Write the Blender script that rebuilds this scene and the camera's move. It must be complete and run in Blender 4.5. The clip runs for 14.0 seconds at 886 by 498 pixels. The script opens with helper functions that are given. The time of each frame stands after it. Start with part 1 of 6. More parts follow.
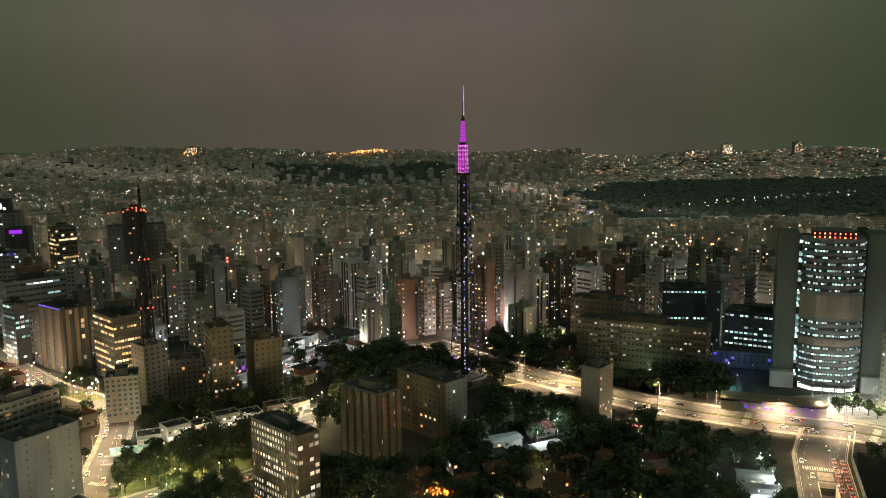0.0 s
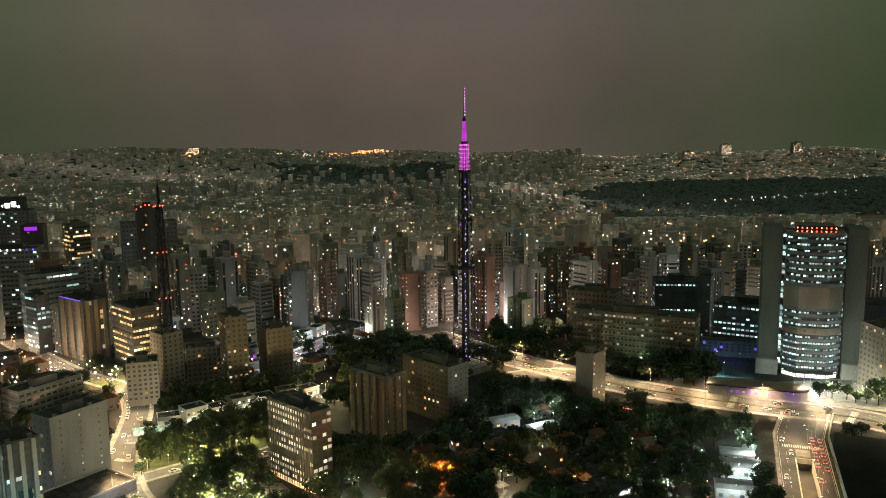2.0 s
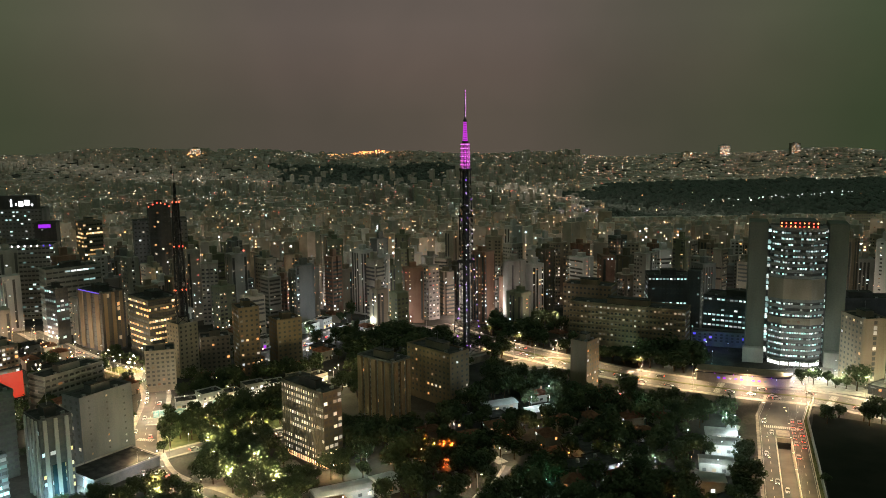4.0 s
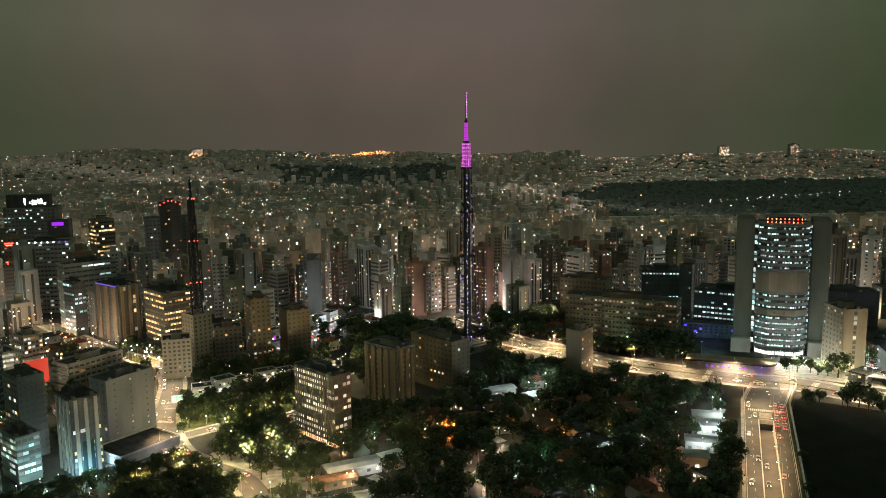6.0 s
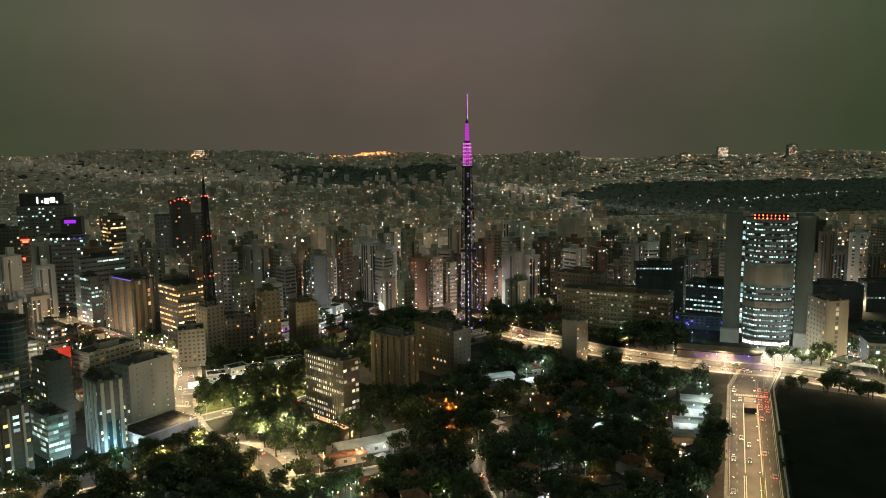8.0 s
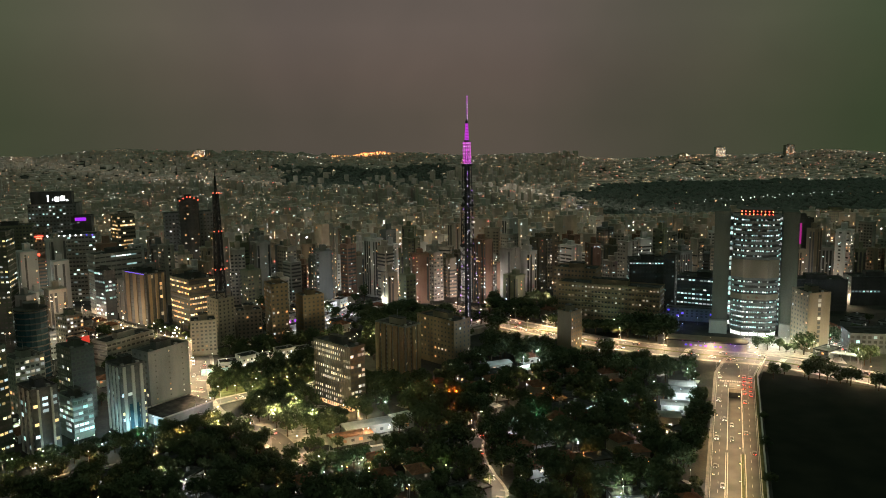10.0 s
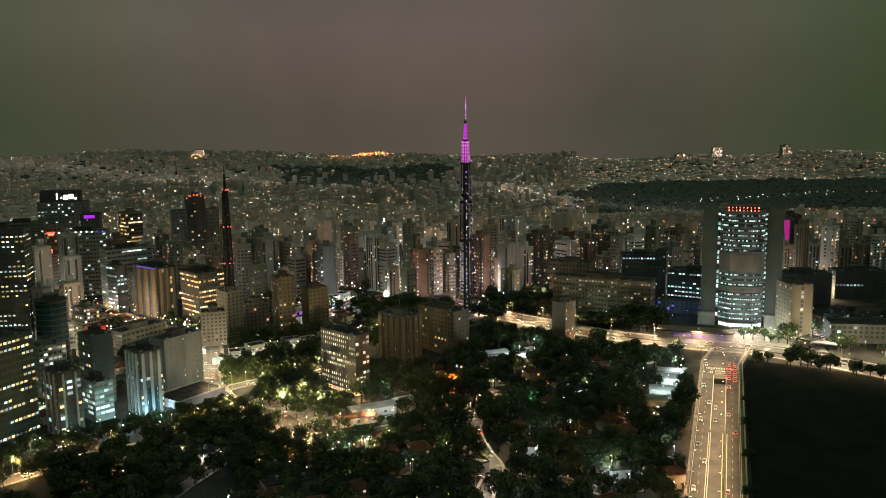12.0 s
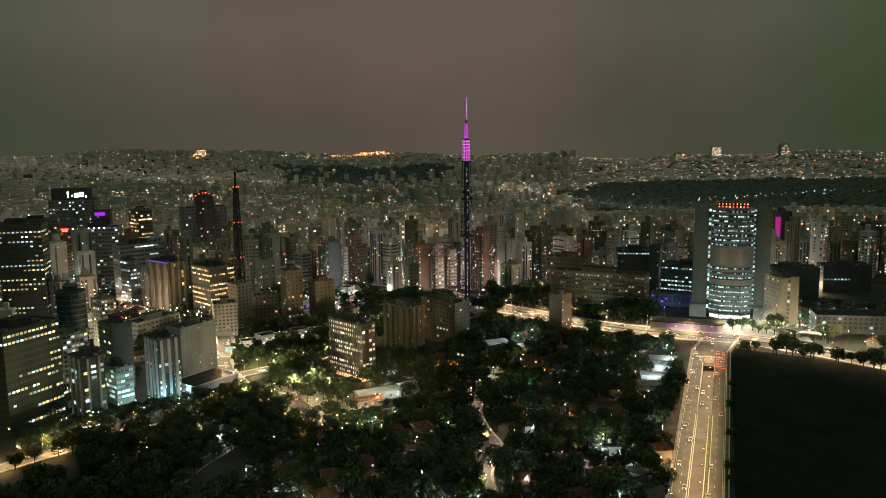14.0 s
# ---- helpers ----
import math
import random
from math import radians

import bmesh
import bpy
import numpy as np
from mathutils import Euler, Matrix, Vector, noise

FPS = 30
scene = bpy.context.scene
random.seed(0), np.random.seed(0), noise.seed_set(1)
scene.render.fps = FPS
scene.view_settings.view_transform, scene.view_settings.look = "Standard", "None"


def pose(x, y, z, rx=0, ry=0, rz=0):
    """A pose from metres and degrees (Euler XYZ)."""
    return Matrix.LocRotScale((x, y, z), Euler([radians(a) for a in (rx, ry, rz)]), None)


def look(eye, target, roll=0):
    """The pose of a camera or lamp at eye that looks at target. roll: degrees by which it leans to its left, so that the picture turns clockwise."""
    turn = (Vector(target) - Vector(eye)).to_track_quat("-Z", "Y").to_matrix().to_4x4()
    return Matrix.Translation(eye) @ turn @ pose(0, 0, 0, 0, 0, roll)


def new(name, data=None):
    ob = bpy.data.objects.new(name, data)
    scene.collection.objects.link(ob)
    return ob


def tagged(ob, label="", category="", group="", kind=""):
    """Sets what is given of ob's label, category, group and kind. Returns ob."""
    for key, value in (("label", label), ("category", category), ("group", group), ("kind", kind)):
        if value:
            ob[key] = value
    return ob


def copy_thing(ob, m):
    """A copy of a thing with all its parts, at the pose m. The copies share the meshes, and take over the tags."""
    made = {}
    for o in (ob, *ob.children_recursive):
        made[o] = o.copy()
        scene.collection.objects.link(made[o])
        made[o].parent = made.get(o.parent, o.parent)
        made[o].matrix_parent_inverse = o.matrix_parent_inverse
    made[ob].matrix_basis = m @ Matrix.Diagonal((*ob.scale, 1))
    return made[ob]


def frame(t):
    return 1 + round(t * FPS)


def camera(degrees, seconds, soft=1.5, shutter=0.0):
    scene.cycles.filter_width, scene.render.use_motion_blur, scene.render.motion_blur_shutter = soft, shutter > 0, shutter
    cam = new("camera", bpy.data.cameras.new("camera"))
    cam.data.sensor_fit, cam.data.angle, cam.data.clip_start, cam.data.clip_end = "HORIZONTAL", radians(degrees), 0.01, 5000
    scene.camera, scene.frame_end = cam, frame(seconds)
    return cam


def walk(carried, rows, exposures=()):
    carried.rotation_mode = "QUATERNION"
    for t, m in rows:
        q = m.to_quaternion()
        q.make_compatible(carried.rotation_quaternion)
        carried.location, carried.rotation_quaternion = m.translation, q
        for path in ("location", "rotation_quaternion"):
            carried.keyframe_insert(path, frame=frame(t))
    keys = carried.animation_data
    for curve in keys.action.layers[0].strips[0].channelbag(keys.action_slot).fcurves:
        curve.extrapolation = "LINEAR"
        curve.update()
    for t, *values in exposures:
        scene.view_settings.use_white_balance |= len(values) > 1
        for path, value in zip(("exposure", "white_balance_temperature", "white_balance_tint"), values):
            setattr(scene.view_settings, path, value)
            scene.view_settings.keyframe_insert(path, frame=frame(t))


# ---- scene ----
cam = camera(54.9, 14.0, soft=0.9)
# seconds, eye (metres), yaw, pitch
PATH = [
    (0, 0, 0, 152, -3.39, -9.02),
    (1, -1.32, -12.79, 152.04, -3.39, -8.99),
    (2, -2.64, -25.58, 152.08, -3.37, -8.98),
    (3, -3.96, -38.37, 152.12, -3.37, -8.95),
    (5.5, -7.25, -70.34, 152.22, -3.35, -8.88),
    (6.5, -8.57, -83.13, 152.25, -3.34, -8.84),
    (8, -10.55, -102.31, 152.31, -3.33, -8.8),
    (10.5, -13.85, -134.29, 152.41, -3.46, -8.78),
    (11, -14.51, -140.68, 152.43, -3.52, -8.78),
    (12, -15.83, -153.47, 152.47, -3.52, -8.77),
    (13, -17.15, -166.26, 152.51, -3.5, -8.78),
    (14, -18.47, -179.05, 152.55, -3.5, -8.78),
]
walk(cam, [(t, pose(x, y, z, 90 + pitch, 0.70, yaw)) for t, x, y, z, yaw, pitch in PATH])

# ---- world: a low overcast lit from below by the city ----
world = bpy.data.worlds.new("night_sky")
scene.world = world
world.use_nodes = True
wn = world.node_tree.nodes
wl = world.node_tree.links
wn.clear()
w_out = wn.new("ShaderNodeOutputWorld")
w_bg = wn.new("ShaderNodeBackground")
w_geo = wn.new("ShaderNodeTexCoord")
w_sep = wn.new("ShaderNodeSeparateXYZ")
w_ramp = wn.new("ShaderNodeValToRGB")
w_noise = wn.new("ShaderNodeTexNoise")
w_mix = wn.new("ShaderNodeMix")
w_mix.data_type = "RGBA"
w_mix.blend_type = "MULTIPLY"
w_nramp = wn.new("ShaderNodeValToRGB")
w_side = wn.new("ShaderNodeMapRange")
w_green = wn.new("ShaderNodeMix")
w_green.data_type = "RGBA"
wl.new(w_geo.outputs["Generated"], w_sep.inputs[0])
wl.new(w_geo.outputs["Generated"], w_noise.inputs["Vector"])
wl.new(w_sep.outputs["Z"], w_ramp.inputs["Fac"])
w_noise.inputs["Scale"].default_value = 3.0
w_noise.inputs["Detail"].default_value = 4.0
wl.new(w_noise.outputs["Fac"], w_nramp.inputs["Fac"])
w_nramp.color_ramp.elements[0].position, w_nramp.color_ramp.elements[0].color = 0.30, (0.80, 0.83, 0.83, 1)
w_nramp.color_ramp.elements[1].position, w_nramp.color_ramp.elements[1].color = 0.70, (1.16, 1.12, 1.10, 1)
cr = w_ramp.color_ramp
cr.elements[0].position, cr.elements[0].color = 0.0, (0.056, 0.046, 0.036, 1)
cr.elements[1].position, cr.elements[1].color = 1.0, (0.124, 0.142, 0.132, 1)
for p, c in ((0.05, (0.066, 0.051, 0.042, 1)), (0.10, (0.076, 0.060, 0.051, 1)), (0.18, (0.070, 0.058, 0.050, 1)), (0.45, (0.094, 0.098, 0.088, 1))):
    cr.elements.new(p).color = c
wl.new(w_ramp.outputs["Color"], w_mix.inputs["A"])
wl.new(w_nramp.outputs["Color"], w_mix.inputs["B"])
w_mix.inputs["Factor"].default_value = 1.0
# the cloud is greener away from the lit avenues ahead
w_abs = wn.new("ShaderNodeMath")
w_abs.operation = "ABSOLUTE"
w_shift = wn.new("ShaderNodeMath")
w_shift.operation = "SUBTRACT"
w_shift.inputs[1].default_value = 0.02
wl.new(w_sep.outputs["X"], w_shift.inputs[0])
wl.new(w_shift.outputs[0], w_abs.inputs[0])
wl.new(w_abs.outputs[0], w_side.inputs["Value"])
w_side.inputs["From Min"].default_value = 0.14
w_side.inputs["From Max"].default_value = 0.50
wl.new(w_side.outputs[0], w_green.inputs["Factor"])
wl.new(w_mix.outputs["Result"], w_green.inputs["A"])
w_tint = wn.new("ShaderNodeMix")
w_tint.data_type = "RGBA"
w_tint.blend_type = "MULTIPLY"
w_tint.inputs["Factor"].default_value = 1.0
w_tint.inputs["B"].default_value = (0.40, 0.70, 0.42, 1)
wl.new(w_mix.outputs["Result"], w_tint.inputs["A"])
wl.new(w_tint.outputs["Result"], w_green.inputs["B"])
wl.new(w_green.outputs["Result"], w_bg.inputs["Color"])
w_bg.inputs["Strength"].default_value = 1.75
wl.new(w_bg.outputs[0], w_out.inputs[0])
scene.view_settings.exposure = 0.0

STREET = (1.0, 0.78, 0.48)
WARM = (1.0, 0.70, 0.36)
SODIUM = (1.0, 0.65, 0.31)
COOL = (0.75, 0.95, 1.0)


def spot(x, y, z, power, color=STREET, size=0.6, cone=150):
    d = bpy.data.lights.new("street_light", "SPOT")
    d.energy, d.color, d.shadow_soft_size = power, color, size
    d.spot_size, d.spot_blend = radians(cone), 0.7
    ob = new("street_light", d)
    ob.location = (x, y, z)
    return ob


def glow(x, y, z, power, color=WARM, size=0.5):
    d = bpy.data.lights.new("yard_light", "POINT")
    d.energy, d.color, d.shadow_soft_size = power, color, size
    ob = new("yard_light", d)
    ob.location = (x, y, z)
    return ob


# ---- materials ----
def principled(name, rough=0.8, metal=0.0):
    m = bpy.data.materials.new(name)
    m.use_nodes = True
    n, l = m.node_tree.nodes, m.node_tree.links
    b = n["Principled BSDF"]
    b.inputs["Roughness"].default_value = rough
    b.inputs["Metallic"].default_value = metal
    if rough >= 0.8:
        b.inputs["Specular IOR Level"].default_value = 0.12
    return m, n, l, b


def surface(name, c1, c2, scale=0.4, fine=6.0, rough=0.85, metal=0.0, bump=0.0, streak=1.0, rand=0.0):
    """Two tones mixed by coarse stains and fine grain, in metres; streak < 1 draws the stains out upright."""
    m, n, l, b = principled(name, rough, metal)
    tc = n.new("ShaderNodeTexCoord")
    mp = n.new("ShaderNodeMapping")
    mp.inputs["Scale"].default_value = (1, 1, streak)
    l.new(tc.outputs["Object"], mp.inputs[0])
    a = n.new("ShaderNodeTexNoise")
    a.inputs["Scale"].default_value = scale
    a.inputs["Detail"].default_value = 3
    f = n.new("ShaderNodeTexNoise")
    f.inputs["Scale"].default_value = fine
    f.inputs["Detail"].default_value = 2
    l.new(mp.outputs[0], a.inputs["Vector"])
    l.new(tc.outputs["Object"], f.inputs["Vector"])
    add = n.new("ShaderNodeMath")
    add.operation = "MULTIPLY_ADD"
    add.inputs[1].default_value = 0.35
    l.new(f.outputs["Fac"], add.inputs[0])
    l.new(a.outputs["Fac"], add.inputs[2])
    r = n.new("ShaderNodeValToRGB")
    r.color_ramp.elements[0].position, r.color_ramp.elements[0].color = 0.50, (*c1, 1)
    r.color_ramp.elements[1].position, r.color_ramp.elements[1].color = 0.86, (*c2, 1)
    l.new(add.outputs[0], r.inputs["Fac"])
    out = r.outputs["Color"]
    if rand:
        oi = n.new("ShaderNodeObjectInfo")
        hs = n.new("ShaderNodeHueSaturation")
        mr = n.new("ShaderNodeMapRange")
        mr.inputs["To Min"].default_value, mr.inputs["To Max"].default_value = 1 - rand, 1 + rand
        l.new(oi.outputs["Random"], mr.inputs["Value"])
        l.new(mr.outputs[0], hs.inputs["Value"])
        l.new(out, hs.inputs["Color"])
        out = hs.outputs["Color"]
    l.new(out, b.inputs["Base Color"])
    if bump:
        bp = n.new("ShaderNodeBump")
        bp.inputs["Strength"].default_value = bump
        bp.inputs["Distance"].default_value = 0.05
        l.new(f.outputs["Fac"], bp.inputs["Height"])
        l.new(bp.outputs[0], b.inputs["Normal"])
    return m


def lit(name, colors, low, high, island=True, sample=False, bend=2.0):
    """A lit pane or lamp: its colour and strength vary from piece to piece."""
    m, n, l, b = principled(name, 0.4)
    src = n.new("ShaderNodeNewGeometry").outputs["Random Per Island"] if island else n.new("ShaderNodeObjectInfo").outputs["Random"]
    r = n.new("ShaderNodeValToRGB")
    r.color_ramp.interpolation = "CONSTANT"
    while len(r.color_ramp.elements) < len(colors):
        r.color_ramp.elements.new(0.5)
    for i, (p, c) in enumerate(colors):
        r.color_ramp.elements[i].position = p
        r.color_ramp.elements[i].color = (*c, 1)
    l.new(src, r.inputs["Fac"])
    wv = n.new("ShaderNodeMath")
    wv.operation = "MULTIPLY"
    wv.inputs[1].default_value = 37.7
    fr = n.new("ShaderNodeMath")
    fr.operation = "FRACT"
    pw = n.new("ShaderNodeMath")
    pw.operation = "POWER"
    pw.inputs[1].default_value = bend
    mr = n.new("ShaderNodeMapRange")
    mr.inputs["To Min"].default_value, mr.inputs["To Max"].default_value = low, high
    l.new(src, wv.inputs[0])
    l.new(wv.outputs[0], fr.inputs[0])
    l.new(fr.outputs[0], pw.inputs[0])
    l.new(pw.outputs[0], mr.inputs["Value"])
    b.inputs["Base Color"].default_value = (0.05, 0.05, 0.05, 1)
    l.new(r.outputs["Color"], b.inputs["Emission Color"])
    l.new(mr.outputs[0], b.inputs["Emission Strength"])
    if not sample:
        m.cycles.emission_sampling = "NONE"
    return m


M_GROUND = surface("city_ground", (0.030, 0.031, 0.027), (0.075, 0.072, 0.062), 0.05, 0.8, 0.95)
# cemetery grass darkened in colour to stand for the lack of light
M_UNLITGRASS = surface("dark_lawn", (0.010, 0.012, 0.008), (0.020, 0.022, 0.014), 0.06, 1.5, 1.0)
M_GRASS = surface("grass", (0.050, 0.060, 0.022), (0.10, 0.11, 0.048), 0.25, 4.0, 0.95)
M_ASPHALT = surface("asphalt", (0.045, 0.044, 0.042), (0.085, 0.082, 0.078), 0.12, 3.0, 0.75, streak=1.0)
M_PAVE = surface("pavement_concrete", (0.16, 0.15, 0.14), (0.30, 0.28, 0.25), 0.3, 3.0, 0.9)
M_CONC = surface("concrete", (0.20, 0.19, 0.175), (0.34, 0.325, 0.30), 0.15, 2.0, 0.9, streak=0.25)
M_COPING = surface("pale_coping", (0.42, 0.41, 0.38), (0.62, 0.60, 0.56), 0.4, 4.0, 0.85)
M_MARK = surface("road_paint", (0.32, 0.32, 0.30), (0.55, 0.55, 0.52), 0.8, 6.0, 0.7)
M_ROOF = surface("roof_felt", (0.035, 0.035, 0.033), (0.085, 0.082, 0.076), 0.3, 3.0, 0.95)
M_TILE = surface("clay_roof_tile", (0.10, 0.045, 0.028), (0.20, 0.095, 0.055), 0.5, 5.0, 0.9, rand=0.35)
M_METALROOF = surface("pale_metal_roof", (0.30, 0.31, 0.31), (0.48, 0.49, 0.49), 0.2, 2.5, 0.55, streak=0.3)
M_STEEL = surface("dark_steel", (0.025, 0.025, 0.03), (0.055, 0.055, 0.06), 0.4, 4.0, 0.6, metal=0.3)
M_POLE = surface("galvanised_steel", (0.20, 0.20, 0.20), (0.34, 0.34, 0.34), 0.8, 6.0, 0.5, metal=0.6)
M_BARK = surface("bark", (0.05, 0.035, 0.022), (0.11, 0.08, 0.055), 1.5, 9.0, 0.95)
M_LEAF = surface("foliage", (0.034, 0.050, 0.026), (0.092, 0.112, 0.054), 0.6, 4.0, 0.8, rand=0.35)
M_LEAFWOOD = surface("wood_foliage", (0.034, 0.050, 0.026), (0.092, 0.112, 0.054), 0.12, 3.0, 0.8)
# foliage paled and blued in base colour for the haze over far parks
M_HAZEWOODS = surface("far_foliage", (0.095, 0.115, 0.100), (0.125, 0.135, 0.120), 0.02, 0.2, 0.95)
M_CARPAINT = surface("car_paint", (0.10, 0.10, 0.11), (0.55, 0.55, 0.55), 0.05, 0.1, 0.3, metal=0.2, rand=0.6)
M_TYRE = surface("tyre_rubber", (0.02, 0.02, 0.02), (0.04, 0.04, 0.04), 2, 9, 0.9)


def glass(name, c, rough=0.12):
    m, n, l, b = principled(name, rough)
    nz = n.new("ShaderNodeTexNoise")
    nz.inputs["Scale"].default_value = 0.6
    r = n.new("ShaderNodeValToRGB")
    r.color_ramp.elements[0].color = (c[0] * 0.5, c[1] * 0.5, c[2] * 0.5, 1)
    r.color_ramp.elements[1].color = (*c, 1)
    tc = n.new("ShaderNodeTexCoord")
    l.new(tc.outputs["Object"], nz.inputs["Vector"])
    l.new(nz.outputs["Fac"], r.inputs["Fac"])
    l.new(r.outputs["Color"], b.inputs["Base Color"])
    return m


M_GLASS = glass("dark_window_glass", (0.085, 0.085, 0.078), 0.3)
M_BLUEGLASS = glass("blue_curtain_glass", (0.03, 0.07, 0.09))

def islands(name, colors, rough=0.9):
    """A wall colour that changes from block to block."""
    m, n, l, b = principled(name, rough)
    r = n.new("ShaderNodeValToRGB")
    r.color_ramp.interpolation = "CONSTANT"
    while len(r.color_ramp.elements) < len(colors):
        r.color_ramp.elements.new(0.5)
    for i, c in enumerate(colors):
        r.color_ramp.elements[i].position = i / len(colors)
        r.color_ramp.elements[i].color = (*c, 1)
    l.new(n.new("ShaderNodeNewGeometry").outputs["Random Per Island"], r.inputs["Fac"])
    nz = n.new("ShaderNodeTexNoise")
    nz.inputs["Scale"].default_value = 0.15
    tc = n.new("ShaderNodeTexCoord")
    l.new(tc.outputs["Object"], nz.inputs["Vector"])
    hs = n.new("ShaderNodeHueSaturation")
    mr = n.new("ShaderNodeMapRange")
    mr.inputs["To Min"].default_value, mr.inputs["To Max"].default_value = 0.7, 1.3
    l.new(nz.outputs["Fac"], mr.inputs["Value"])
    l.new(mr.outputs[0], hs.inputs["Value"])
    l.new(r.outputs["Color"], hs.inputs["Color"])
    l.new(hs.outputs["Color"], b.inputs["Base Color"])
    return m


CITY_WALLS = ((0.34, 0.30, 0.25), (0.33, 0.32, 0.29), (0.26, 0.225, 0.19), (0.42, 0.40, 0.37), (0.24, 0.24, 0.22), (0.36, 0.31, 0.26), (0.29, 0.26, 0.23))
# walls brightened in base colour to stand for haze, most of all far off
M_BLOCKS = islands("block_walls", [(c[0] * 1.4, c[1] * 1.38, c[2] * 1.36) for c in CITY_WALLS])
M_HAZEBLOCKS = islands("distant_walls", [(0.18 + c[0] * 0.8, 0.17 + c[1] * 0.8, 0.15 + c[2] * 0.8) for c in CITY_WALLS])

WALLS = {
    "beige": surface("beige_render", (0.25, 0.225, 0.185), (0.38, 0.345, 0.29), 0.10, 1.5, 0.9, streak=0.3),
    "umber": surface("umber_cladding", (0.095, 0.088, 0.066), (0.15, 0.14, 0.108), 0.10, 1.5, 0.85, streak=0.3),
    "tan": surface("tan_render", (0.19, 0.16, 0.125), (0.29, 0.25, 0.20), 0.10, 1.5, 0.9, streak=0.3),
    "brown": surface("brown_render", (0.170, 0.130, 0.088), (0.255, 0.200, 0.140), 0.10, 1.5, 0.9, streak=0.3),
    "grey": surface("grey_render", (0.24, 0.23, 0.21), (0.36, 0.345, 0.32), 0.10, 1.5, 0.9, streak=0.3),
    "white": surface("white_render", (0.38, 0.375, 0.37), (0.54, 0.53, 0.52), 0.10, 1.5, 0.85, streak=0.25),
    "brick": surface("red_brick_cladding", (0.19, 0.115, 0.085), (0.28, 0.18, 0.14), 0.12, 2.0, 0.9, streak=0.4),
    "dark": surface("dark_cladding", (0.045, 0.045, 0.045), (0.085, 0.085, 0.085), 0.12, 2.0, 0.7, streak=0.4),
    "pier": surface("dark_concrete", (0.085, 0.095, 0.080), (0.135, 0.145, 0.125), 0.08, 1.0, 0.9, streak=0.25),
    "bottle": surface("bottle_green_cladding", (0.050, 0.064, 0.050), (0.085, 0.100, 0.080), 0.10, 1.5, 0.8, streak=0.3),
    "olive": surface("olive_render", (0.14, 0.145, 0.10), (0.22, 0.225, 0.16), 0.10, 1.5, 0.9, streak=0.3),
    "slate": surface("slate_grey_render", (0.13, 0.135, 0.135), (0.22, 0.225, 0.22), 0.10, 1.5, 0.85, streak=0.3),
}

HOUSE_LIGHTS = ((0.0, (1.0, 0.42, 0.14)), (0.22, (1.0, 0.62, 0.32)), (0.45, (1.0, 0.85, 0.64)), (0.74, (0.95, 0.98, 1.0)), (0.87, (0.62, 0.92, 1.0)), (0.94, (1.0, 0.14, 0.10)))
M_LITHOME = lit("lit_window_home", HOUSE_LIGHTS, 0.25, 8.5, bend=3.2)
M_LITOBJ = lit("lit_window_single", HOUSE_LIGHTS[:4], 0.2, 1.9, island=False, bend=2.0)
M_LITOFFICE = lit("lit_window_office", ((0.0, (1.0, 0.80, 0.50)), (0.4, (1.0, 0.88, 0.66)), (0.8, (1.0, 0.93, 0.80))), 0.3, 1.5, island=False)
M_LITCOOL = lit("lit_window_cool", ((0.0, (0.50, 0.85, 0.80)), (0.4, (0.70, 0.95, 0.92)), (0.75, (0.95, 1.0, 0.96))), 0.2, 1.9, island=False)
M_LITMIX = lit("lit_window_mixed", ((0.0, (1.0, 0.72, 0.30)), (0.40, (1.0, 0.85, 0.50)), (0.62, (0.70, 0.92, 1.0)), (0.85, (0.95, 1.0, 0.95))), 0.4, 2.1, island=False)
M_LITGOLD = lit("lit_window_gold", ((0.0, (1.0, 0.55, 0.20)), (0.4, (1.0, 0.66, 0.32)), (0.8, (1.0, 0.80, 0.50))), 0.4, 2.4, island=False)
M_LITFAR = lit("far_city_light", ((0.0, (1.0, 0.42, 0.14)), (0.25, (1.0, 0.60, 0.30)), (0.42, (1.0, 0.82, 0.58)), (0.70, (0.90, 0.95, 1.0)), (0.86, (0.65, 0.95, 0.85)), (0.93, (1.0, 0.14, 0.10))), 0.5, 22.0, bend=4.0)
M_LITVALLEY = lit("distant_city_light", ((0.0, (1.0, 0.40, 0.16)), (0.22, (1.0, 0.60, 0.34)), (0.46, (1.0, 0.84, 0.66)), (0.70, (0.90, 0.95, 1.0)), (0.84, (0.70, 0.95, 0.90)), (0.91, (1.0, 0.14, 0.10))), 0.8, 22.0, bend=4.0)
M_LOBBY = lit("lit_lobby", ((0.0, (1.0, 0.52, 0.22)), (0.5, (1.0, 0.66, 0.36))), 0.9, 1.8, island=False, sample=True)
# strength kept below the valley lights', standing for haze over the hills
M_HAZEHILL = lit("hillside_light", ((0.0, (1.0, 0.40, 0.18)), (0.30, (1.0, 0.62, 0.38)), (0.60, (1.0, 0.86, 0.70)), (0.80, (0.90, 0.95, 1.0)), (0.92, (1.0, 0.16, 0.12))), 0.5, 12.0, bend=3.2)
M_LOBBYCOOL = lit("lit_white_lobby", ((0.0, (0.90, 1.0, 0.92)), (0.5, (1.0, 1.0, 0.90))), 1.6, 2.6, island=False, sample=True)
M_LAMP = lit("street_lamp_lens", ((0.0, (1.0, 0.80, 0.50)), (0.5, (1.0, 0.86, 0.62))), 7.0, 12.0, island=False)
M_COOLLAMP = lit("white_flood_lens", ((0.0, (0.85, 0.97, 1.0)), (0.5, (1.0, 1.0, 1.0))), 3.0, 6.0, island=False)
M_RED = lit("red_light", ((0.0, (1.0, 0.07, 0.04)), (0.5, (1.0, 0.13, 0.06))), 3.0, 6.0, island=False)
